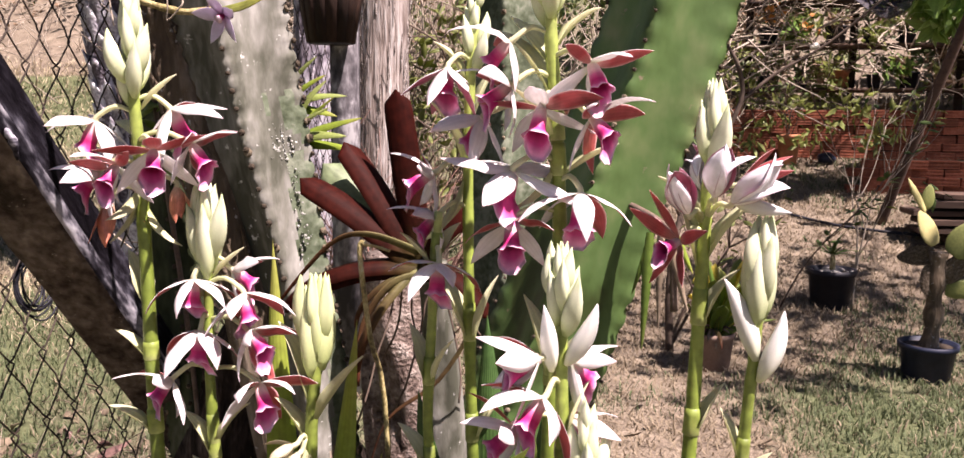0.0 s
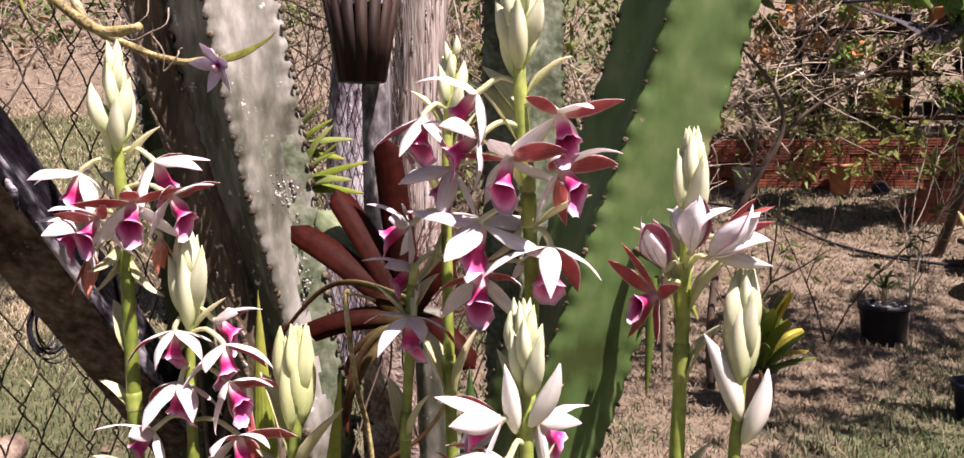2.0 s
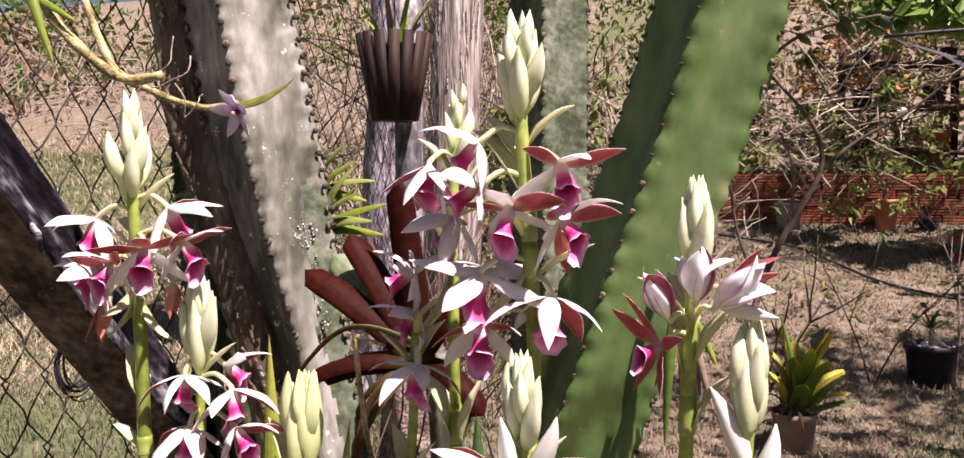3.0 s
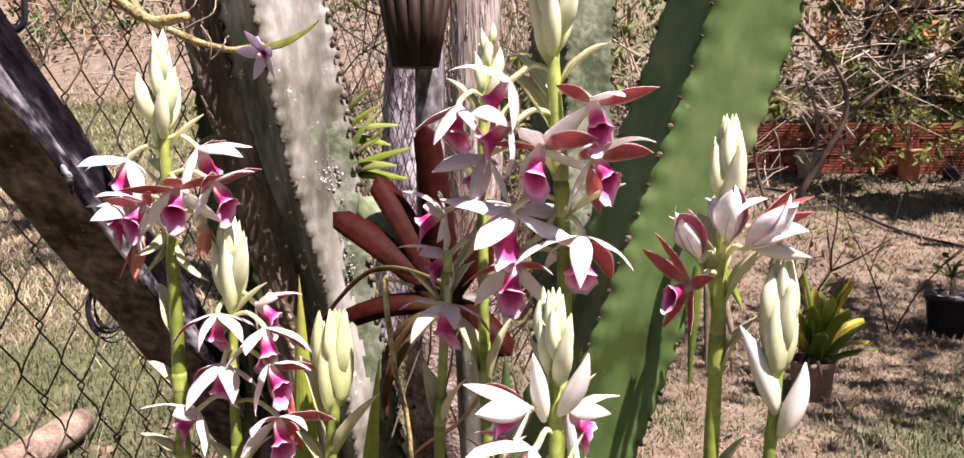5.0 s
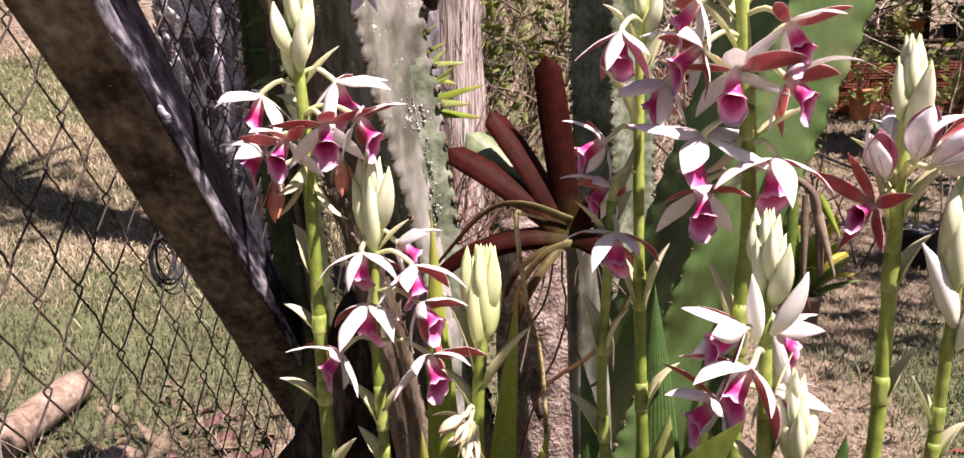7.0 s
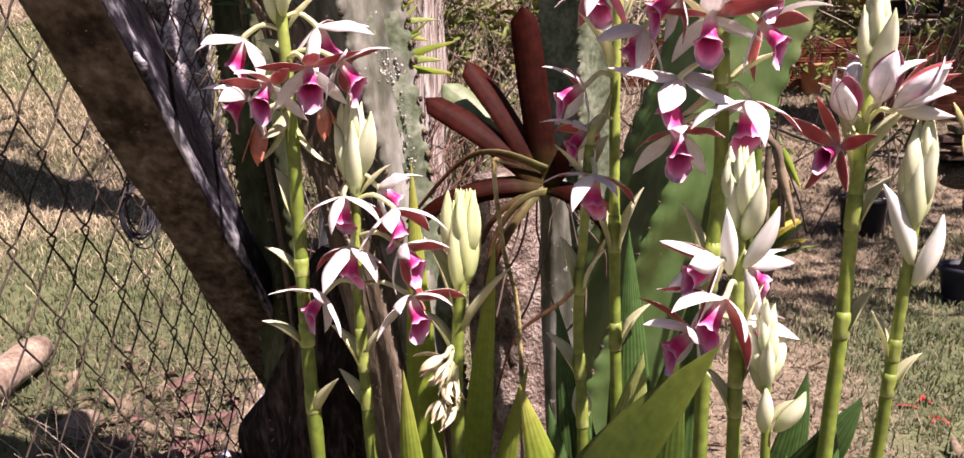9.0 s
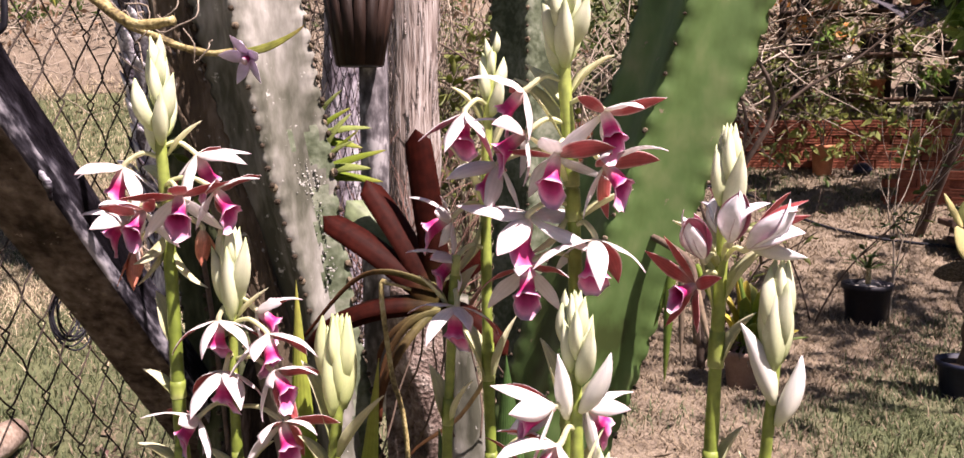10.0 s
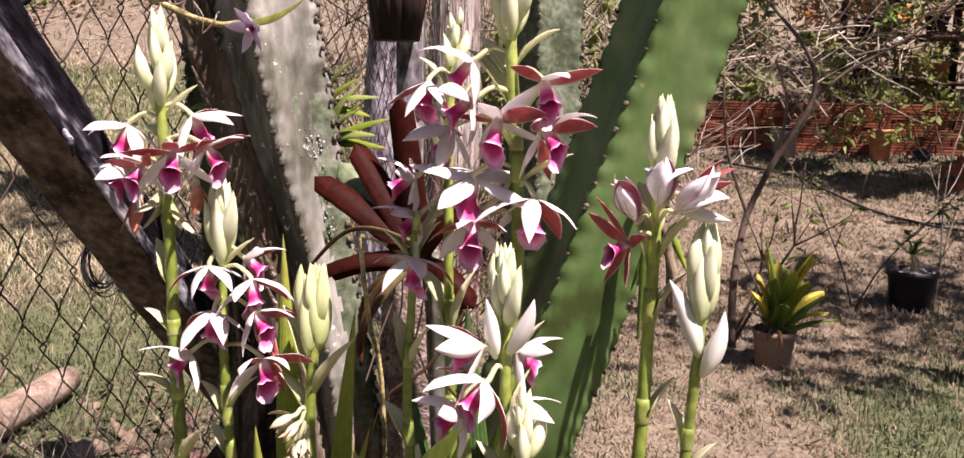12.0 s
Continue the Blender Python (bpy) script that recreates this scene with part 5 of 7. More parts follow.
def bromeliad():
    b = thing("bromeliad", (-0.30, 1.08, 0.74), "bronze-red bromeliad perched on a stump", "bromeliad")
    c = (-0.300, 1.075, 0.755)
    for tip, w, sag, up in (((-0.458, 1.06, 0.868), 0.040, 0.5, (0.25, -0.7, 0.7)), ((-0.332, 1.07, 0.985), 0.040, 0.05, (0.2, -1, 0)), ((-0.408, 1.09, 0.915), 0.042, 0.35, (0.5, -0.6, 0.6)),
                            ((-0.232, 1.05, 0.835), 0.05, 0.9, (-0.1, -0.6, 0.8))):
        leaf(b, c, tip, w, (LEAF_BROM, LEAF_BROM_UNDER), sag, up, 0.35, 0, strap_width)
    leaf(b, (c[0], 1.11, c[2]), (-0.45, 1.12, 0.884), 0.045, LEAF_DULL, 0.3, (0.2, -0.8, 0.6), 0.3, 0, strap_width)
    for tip, w, bend, up in (((-0.500, 1.04, 0.690), 0.030, 80, (0.2, -0.5, 0.8)), ((-0.440, 1.05, 0.730), 0.036, 60, (0.2, -0.7, 0.7)), ((-0.190, 1.02, 0.70), 0.035, 90, (-0.2, -0.5, 0.8))):
        leaf(b, c, tip, w, (LEAF_BROM, LEAF_BROM_UNDER), 0.5, up, 0.5, 0, strap_width, bend=bend)
    for tip, w, bend in (((-0.385, 1.02, 0.60), 0.014, 95), ((-0.40, 1.06, 0.66), 0.010, 100)):
        leaf(b, c, tip, w, (LEAF_BROM_UNDER, LEAF_BROM), 0.5, (0.1, -0.6, 0.7), 0.7, 0, strap_width, "dry_leaf", bend)
    for pts, w in (([(-0.30, 1.07, 0.775), (-0.36, 1.04, 0.800), (-0.41, 1.03, 0.785), (-0.482, 1.03, 0.705)], 0.006), ([(-0.29, 1.07, 0.745), (-0.33, 1.04, 0.735), (-0.365, 1.03, 0.68), (-0.372, 1.03, 0.60)], 0.007),
                   ([(-0.27, 1.06, 0.74), (-0.22, 1.03, 0.70), (-0.26, 1.02, 0.62), (-0.33, 1.02, 0.56), (-0.36, 1.02, 0.47)], 0.006)):
        s = Soup()
        line = smooth_line(pts, 5)
        tube(s, line, [w * (1.1 - 0.8 * i / len(line)) for i in range(len(line))], 8, squash=0.35)
        part("dry_leaf", s.mesh("dry_leaf", LEAF_BROM_UNDER), b, "dark shrivelled hanging leaf")
    rng = random.Random(6)
    for k in range(6):
        s = Soup()
        p = [Vector(c) + Vector((rng.uniform(-0.03, 0.03), rng.uniform(-0.02, 0.02), -0.02))]
        q = Vector((rng.uniform(-0.5, 0.5), rng.uniform(-0.4, 0.2), -1))
        for i in range(5):
            q = (q + Vector((rng.uniform(-0.5, 0.5), rng.uniform(-0.4, 0.4), -0.2))).normalized()
            p.append(p[-1] + q * rng.uniform(0.02, 0.05))
        tube(s, smooth_line(p, 2), 0.0016, 4)
        part("root", s.mesh("root", TWIG), b)
    d = thing("dry_flower_stalk", (-0.325, 1.0, 0.40), "bent straw-coloured dead stalk", "dead stalk")
    s = Soup()
    tube(s, smooth_line([(-0.318, 1.0, -0.1), (-0.322, 1.0, 0.53), (-0.345, 1.0, 0.68), (-0.357, 1.0, 0.785), (-0.345, 1.0, 0.792), (-0.318, 1.0, 0.786)], 5), [0.0035] * 20 + [0.002] * 6, 6)
    part("stalk", s.mesh("stalk", CANE), d)


bromeliad()


# ---- leaning timber and fence ----
def slab(s, corners, n=50, rough=0.004, mats=(0, 0, 0, 0), split=3):
    """A long sawn timber lofted between two end sections: corners are four (bottom point, top point) lines, in order round it."""
    k = 4 * split
    for i in range(n + 1):
        q = i / n
        ring = [Vector(a).lerp(Vector(b), q) for a, b in corners]
        mid = sum(ring, Vector()) / 4
        for j in range(k):
            c, f = j // split, (j % split) / split
            p = ring[c].lerp(ring[(c + 1) % 4], f)
            if j % split == 0:
                p = p.lerp(mid, 0.05)
            r = rough * (noise.noise(Vector((q * 11, j * 1.7, rough * 900))) + 0.6 * noise.noise(Vector((q * 40, j * 2.3, 4))))
            s.v.append(p + (p - mid).normalized() * r)
    for i in range(n):
        for j in range(k):
            a, b = i * k + j, i * k + (j + 1) % k
            s.face((a, b, b + k, a + k), ((j / k, i / n), ((j + 1) / k, i / n), ((j + 1) / k, (i + 1) / n), (j / k, (i + 1) / n)), mats[j // split] if not callable(mats) else mats(j))
    s.face(tuple(reversed(range(k))), [(0.5, 0)] * k, 0)
    s.face(tuple(n * k + j for j in range(k)), [(0.5, 1)] * k, 0)
    return s


def laid_along(s, a, b):
    """Moves a soup into the frame of the line from a to b, x along it."""
    m = frame_x(a, Vector(b) - Vector(a), (0, -1, 0))
    inv = m.inverted()
    s.v = [inv @ v for v in s.v]
    return m


def timber():
    """A square brace that leans along the fence, its foot far off and its head towards the path."""
    def edge(x, y, z):
        return (x + 0.151 * (z - 0.7), y - 0.982 * (z - 0.7), z)
    foot, head = -0.12, 1.5
    corners = [(edge(x, y, foot), edge(x, y, head)) for x, y in ((-0.942, 1.137), (-0.855, 1.177), (-0.862, 1.281), (-0.949, 1.241))]
    t = thing("timber_beam", corners[0][0], "heavy leaning timber, rough brown front and charred side streaked with whitewash", "timber")
    s = slab(Soup(), corners, n=90, split=6, mats=lambda j: 2 if j in (6, 7) else (1 if 8 <= j <= 12 else 0))
    m = laid_along(s, *corners[0])
    part("beam", s.mesh("beam", [TIMBER, CHAR, WHITEWASH]), t, m=m)
    knot = Soup()
    c = Vector((-0.816, 0.972, 0.912))
    tube(knot, smooth_line([c + Vector((-0.010, -0.006, 0.018)), c + Vector((0.004, -0.008, 0.004)), c + Vector((0.002, 0.0, -0.022))], 4), [0.002, 0.006, 0.008, 0.006, 0.009, 0.008, 0.005, 0.004, 0.002], 8, squash=0.5)
    part("knot", knot.mesh("knot", WHITEWASH), t, "pale knot on the edge of the timber")


timber()


def fence():
    f = thing("chain_link_fence", (-1.0, 1.0, -0.1), "rusty chain-link fence of thin dark wire", "fence")
    w, h, z0, rows = 0.0455, 0.124, -0.138, 16
    s = Soup()
    pts = []
    for j in range(rows * 2 + 1):
        side = 1 if j % 2 else -1
        z = j * h / 2
        pts += [(0.004 * side, side * (w / 2 - 0.004), z - 0.011), (0.005, side * (w / 2 + 0.0025), z), (-0.004 * side, side * (w / 2 - 0.004), z + 0.011)]
    tube(s, pts, 0.0017, 5)
    me = s.mesh("wire", WIRE)
    rng = random.Random(2)
    for k in range(130):
        y = 0.345 + k * w
        x = -0.905 - 0.112 * y + 0.012 * math.sin(y * 2.1)
        part("wire", me, f, m=Matrix.Translation((x, y, z0 + 0.012 * math.sin(y * 3))) @ pose(0, 0, 0, 0, 0, 6.4 + 180 * (k % 2)))
    c = thing("wire_coil", (-1.06, 1.27, 0.66), "coil of thin black wire hung on the fence", "wire coil")
    for k in range(9):
        s = Soup()
        r, cx, cz = rng.uniform(0.030, 0.050), rng.uniform(-0.012, 0.012), rng.uniform(-0.012, 0.012)
        tl = rng.uniform(-0.5, 0.5)
        tube(s, [(-1.045 + 0.02 * math.sin(a) * tl, 1.27 + cx + r * math.cos(a), 0.66 + cz + r * 1.15 * math.sin(a)) for a in np.linspace(0, 6.283, 25)], 0.0017, 5)
        part("loop", s.mesh("loop", BLACK), c)
    s = Soup()
    tube(s, smooth_line([(-1.045, 1.25, 0.70), (-1.03, 1.24, 0.74), (-1.03, 1.28, 0.78)], 4), 0.0017, 5)
    part("tail", s.mesh("tail", BLACK), c)


fence()


def fence_post():
    p = thing("fence_post", (-1.118, 3.0, -0.1), "weathered grey square wooden post", "post")
    s = Soup()
    box(s, (-0.048, -0.048, 0), (0.048, 0.048, 2.2), bevel=0.008)
    part("post", s.mesh("post", POST), p, m=Matrix.Translation((-1.118, 3.0, -0.1)) @ pose(0, 0, 0, 0.5, 0, 12))
    b = thing("hanging_basket", (-1.118, 2.86, 1.20), "conical basket of dark wooden slats with dead leaves", "basket")
    n = 16
    for k in range(n):
        a = 2 * math.pi * k / n
        s = Soup()
        lo, hi = 0.078, 0.132
        o = Vector((math.cos(a), math.sin(a), 0))
        q = Vector((-math.sin(a), math.cos(a), 0))
        m = Matrix((q, o, (o * (hi - lo) + Vector((0, 0, 0.30))).normalized())).transposed().to_4x4()
        box(s, (-0.0205, -0.005, 0), (0.0205, 0.005, 0.305), bevel=0.003, m=Matrix.Translation(Vector((-1.118, 2.86, 1.20)) + o * lo) @ m)
        part("slat", s.mesh("slat", SLAT), b)
    s = Soup()
    lathe(s, [(0.070, 0.0), (0.074, 0.02), (0.110, 0.24), (0.112, 0.26)], 20, at=(-1.118, 2.86, 1.20))
    part("liner", s.mesh("liner", BLACK), b)
    for k in range(9):
        a = k * 0.7
        leaf(b, (-1.118 + 0.04 * math.cos(a), 2.86 + 0.04 * math.sin(a), 1.44), (-1.118 + 0.16 * math.cos(a), 2.86 + 0.16 * math.sin(a), 1.62 + 0.05 * math.sin(k)), 0.025, LEAF_DRY if k % 2 else LEAF_YELLOW, 0.8, (0, 0, 1), 0.4, 0)
    s = Soup()
    for a in (0.4, 2.5, 4.6):
        tube(s, [(-1.118 + 0.128 * math.cos(a), 2.86 + 0.128 * math.sin(a), 1.49), (-1.118, 2.86, 2.1)], 0.0012, 4)
    tube(s, [(-1.118, 2.86, 2.1), (-1.118, 2.93, 2.12), (-1.118, 3.0, 2.09)], 0.004, 6)
    part("hanger", s.mesh("hanger", WIRE), b)


fence_post()

lilac = trunk("tree", [(-1.66, 3.86, -0.1), (-1.62, 3.84, 0.55), (-1.58, 3.83, 1.25), (-1.53, 3.83, 2.4), (-1.50, 3.83, 3.6), (-1.48, 3.83, 6.0)], [0.14, 0.110, 0.105, 0.10, 0.09, 0.07], BARK_LILAC, "pale lilac-grey tree trunk", "tree")
fibrous = trunk("tree", [(-1.31, 3.98, -0.1), (-1.295, 3.95, 0.45), (-1.28, 3.94, 1.25), (-1.26, 3.94, 2.4), (-1.24, 3.94, 3.6), (-1.22, 3.94, 6.2)], [0.15, 0.128, 0.122, 0.12, 0.11, 0.08], BARK_PALE, "tree trunk with pale fibrous shaggy bark", "tree", lump=0.14, ridges=17)
palm = trunk("palm_tree", [(-3.03, 4.8, -0.12), (-3.09, 4.8, 0.4), (-3.15, 4.8, 1.0), (-3.21, 4.8, 1.55), (-3.33, 4.8, 2.6), (-3.45, 4.8, 5.4)], [0.26, 0.235, 0.225, 0.225, 0.21, 0.17], BARK_LILAC, "thick palm trunk with overlapping lilac-grey leaf bases", "palm tree", lump=0.08)



def bark_strips():
    rng = random.Random(17)
    for k in range(190):
        a = rng.uniform(-1.7, 1.7)
        z = rng.uniform(0.0, 1.75)
        L, w = rng.uniform(0.12, 0.40), rng.uniform(0.003, 0.010)
        o = Vector((math.sin(a), -math.cos(a), 0))
        c = Vector((-1.295 + 0.018 * (z - 0.45), 3.945, z)) + o * rng.uniform(0.114, 0.132)
        s = blade(Soup(), L, w, strap_width, rng.uniform(-22, 14), 0.4, rng.uniform(-40, 40), thick=0.003, nu=6, nv=2, wave=0.3, mats=(0, 0))
        part("bark_strip", s.mesh("bark_strip", BARK_PALE), fibrous, m=frame_x(c, (rng.uniform(-0.06, 0.06), 0, 1), o))
    axis = smooth_line([(-0.56, 1.36, -0.1), (-0.60, 1.32, 0.40), (-0.665, 1.29, 0.72), (-0.725, 1.28, 0.92), (-0.785, 1.28, 1.12), (-0.83, 1.28, 1.36)], 6)
    for k in range(70):
        a = rng.uniform(-1.5, 1.5)
        z = rng.uniform(0.25, 1.28)
        o = Vector((math.sin(a), -math.cos(a), 0))
        c = stem_point(axis, z)
        d = (stem_point(axis, z + 0.05) - c).normalized()
        s = blade(Soup(), rng.uniform(0.03, 0.11), rng.uniform(0.008, 0.020), leaf_width, rng.uniform(-14, 10), 0.3, rng.uniform(-20, 20), thick=0.005, nu=5, nv=2, wave=0.3, mats=(0, 0))
        part("bark_flake", s.mesh("bark_flake", CORK), cork, m=frame_x(c + o * rng.uniform(0.046, 0.055), d + Vector((rng.uniform(-0.12, 0.12), 0, 0)), o))
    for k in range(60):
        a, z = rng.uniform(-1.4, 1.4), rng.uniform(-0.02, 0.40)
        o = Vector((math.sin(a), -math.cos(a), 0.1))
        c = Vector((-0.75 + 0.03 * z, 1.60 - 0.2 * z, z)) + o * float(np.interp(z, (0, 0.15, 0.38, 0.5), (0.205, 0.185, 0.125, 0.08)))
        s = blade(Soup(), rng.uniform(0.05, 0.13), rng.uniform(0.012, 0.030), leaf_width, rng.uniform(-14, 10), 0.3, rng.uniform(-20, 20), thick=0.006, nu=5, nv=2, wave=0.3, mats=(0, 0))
        part("bark_flake", s.mesh("bark_flake", SHADED_BASE_BARK), woody_base, m=frame_x(c, (rng.uniform(-0.12, 0.12), 0.25, 1), o))
    for k in range(24):
        a, z = rng.uniform(-1.4, 1.4), rng.uniform(0.3, 1.7)
        o = Vector((math.sin(a), -math.cos(a), 0))
        c = Vector((-1.62 + 0.055 * (z - 0.55) / 0.8, 3.835, z)) + o * 0.107
        s = blade(Soup(), rng.uniform(0.06, 0.20), rng.uniform(0.015, 0.04), leaf_width, rng.uniform(-10, 14), 0.3, rng.uniform(-15, 15), thick=0.005, nu=6, nv=3, wave=0.25, mats=(0, 0))
        part("bark_flake", s.mesh("bark_flake", BARK_LILAC), lilac, m=frame_x(c, (rng.uniform(-0.15, 0.15), 0, 1), o))
    row = 0
    z = 0.15
    while z < 2.3:
        for k in range(9):
            a = -2.2 + 0.52 * k + (0.26 if row % 2 else 0) + rng.uniform(-0.06, 0.06)
            o = Vector((math.sin(a), -math.cos(a), 0))
            c = Vector((-3.045 - 0.105 * z, 4.8, z)) + o * 0.228
            s = blade(Soup(), rng.uniform(0.19, 0.26), rng.uniform(0.10, 0.14), tepal_width, rng.uniform(-16, 2), 0.35, rng.uniform(-10, 10), thick=0.014, nu=6, nv=4, wave=0.15, mats=(0, 0))
            part("leaf_base", s.mesh("leaf_base", BARK_DARK if rng.random() < 0.38 else BARK_LILAC), palm, m=frame_x(c, (o.x * 0.16 + rng.uniform(-0.06, 0.06), o.y * 0.16, 1), o))
        z += 0.135
        row += 1


bark_strips()


# ---- shrubs and twigs ----
def branching(s, at, ahead, length, radius, depth, rng, tips, wander=0.35, fork=3, up=0.15, sides=5, shrink=0.66):
    """A limb that bends, tapers and forks."""
    p, d = Vector(at), Vector(ahead).normalized()
    pts = [p]
    n = 4
    for i in range(n):
        d = (d + Vector((rng.uniform(-1, 1), rng.uniform(-1, 1), rng.uniform(-1, 1))) * wander * 0.5 + Vector((0, 0, up * 0.4))).normalized()
        p = p + d * length / n
        pts.append(p)
        if depth > 0 and i >= 1:
            for _ in range(fork if i == n - 1 else 1):
                if rng.random() < 0.85:
                    o = (d + Vector((rng.uniform(-1, 1), rng.uniform(-1, 1), rng.uniform(-0.6, 0.9))) * 0.85).normalized()
                    branching(s, p, o, length * shrink * rng.uniform(0.7, 1.1), radius * 0.55, depth - 1, rng, tips, wander, fork, up, max(3, sides - 1), shrink)
    if isinstance(s, list):
        s.append(Soup())
    tube(s[-1] if isinstance(s, list) else s, smooth_line(pts, 2), [radius * (1 - 0.55 * i / (2 * n)) for i in range(2 * n + 1)], sides)
    if depth <= 1:
        tips.extend((q, d) for q in pts[2:])


def leaves_on(tips, rng, count, size, spread=0.03, droop=0.3, slim=0.42):
    s = Soup()
    for k in range(count):
        p, d = rng.choice(tips)
        o = (d + Vector((rng.uniform(-1, 1), rng.uniform(-1, 1), rng.uniform(-0.8, 0.7) - droop)) * 1.0).normalized()
        q = p + Vector((rng.gauss(0, spread), rng.gauss(0, spread), rng.gauss(0, spread)))
        L = size * rng.uniform(0.6, 1.3)
        blade(s, L, L * slim, leaf_width, rng.uniform(10, 60), 0.3, rng.uniform(-20, 20), thick=0.0006, nu=3, nv=2, mats=(0, 0), m=frame_x(q, o, (rng.uniform(-1, 1), rng.uniform(-1, 1), 1)))
    return s


def shrub(name, base, limbs, length, radius, depth, label, twig=TWIG, leaf_mat=None, leaf_count=0, leaf_size=0.05, seed=1, lean=(0, 0, 1), spread=0.5, category="shrub", split=False, **kw):
    rng = random.Random(seed)
    t = thing(name, base, label, category)
    tips = []
    for k in range(limbs):
        s = [] if split else Soup()
        d = Vector(lean) + Vector((rng.uniform(-1, 1), rng.uniform(-1, 1), 0)) * spread
        branching(s, Vector(base) + Vector((rng.uniform(-1, 1), rng.uniform(-1, 1), 0)) * 0.02, d, length * rng.uniform(0.75, 1.15), radius, depth, rng, tips, **kw)
        for piece in s if split else [s]:
            part("branch", piece.mesh("branch", twig), t)
    if leaf_mat:
        tagged(part("foliage", leaves_on(tips, rng, leaf_count, leaf_size).mesh("foliage", leaf_mat), t), kind="stuff")
    return t


def leaf_cloud(name, spots, count, size, mat, label, seed, category="hedge", slim=0.45):
    """Many folded leaves in loose clumps: spots are (x, y, z, radius)."""
    rng = np.random.default_rng(seed)
    sp = np.array(spots)
    pick = rng.integers(0, len(sp), count)
    d = rng.normal(size=(count, 3))
    d /= np.linalg.norm(d, axis=1)[:, None]
    c = sp[pick, :3] + d * (sp[pick, 3] * rng.random(count) ** 0.45)[:, None] * np.array([1, 0.8, 0.85])
    a = rng.normal(size=(count, 3))
    a[:, 2] -= 0.35
    a /= np.linalg.norm(a, axis=1)[:, None]
    b = np.cross(a, rng.normal(size=(count, 3)))
    b /= np.linalg.norm(b, axis=1)[:, None]
    nrm = np.cross(a, b)
    L = (size * rng.uniform(0.5, 1.4, count))[:, None]
    w = L * slim * 0.5
    v = np.stack([c, c + a * L * 0.45 + b * w + nrm * w * 0.35, c + a * L, c + a * L * 0.45 - b * w + nrm * w * 0.35, c + a * L * 0.5], 1).reshape(-1, 3)
    f = [q for i in range(0, count * 5, 5) for q in ((i, i + 1, i + 4), (i + 1, i + 2, i + 4), (i + 2, i + 3, i + 4), (i + 3, i, i + 4))]
    me = bpy.data.meshes.new(name)
    me.from_pydata(v.tolist(), [], f)
    uv = np.tile(np.array([[0.5, 0], [1, 0.45], [0.5, 0.5], [1, 0.45], [0.5, 1], [0.5, 0.5], [0.5, 1], [0, 0.45], [0.5, 0.5], [0, 0.45], [0.5, 0], [0.5, 0.5]], np.float32), (count, 1))
    me.uv_layers.new(name="UVMap").data.foreach_set("uv", uv.ravel())
    me.materials.append(mat)
    return tagged(part(name, me), label, category, kind="stuff")


def twig_cloud(name, lo, hi, count, length, radius, mat, label, seed, upright=0.5, category="brush"):
    rng = random.Random(seed)
    s = Soup()
    for k in range(count):
        p = Vector((rng.uniform(lo[0], hi[0]), rng.uniform(lo[1], hi[1]), rng.uniform(lo[2], hi[2])))
        d = Vector((rng.uniform(-1, 1), rng.uniform(-1, 1), rng.uniform(-1, 1) * (1 - upright) + upright)).normalized()
        pts = [p]
        for i in range(4):
            d = (d + Vector((rng.uniform(-1, 1), rng.uniform(-1, 1), rng.uniform(-1, 1))) * 0.28).normalized()
            pts.append(pts[-1] + d * length * rng.uniform(0.15, 0.35))
        r = radius * rng.uniform(0.5, 1.4)
        tube(s, pts, [r, r * 0.85, r * 0.7, r * 0.5, r * 0.25], 4)
    return tagged(part(name, s.mesh(name, mat)), label, category, kind="stuff")


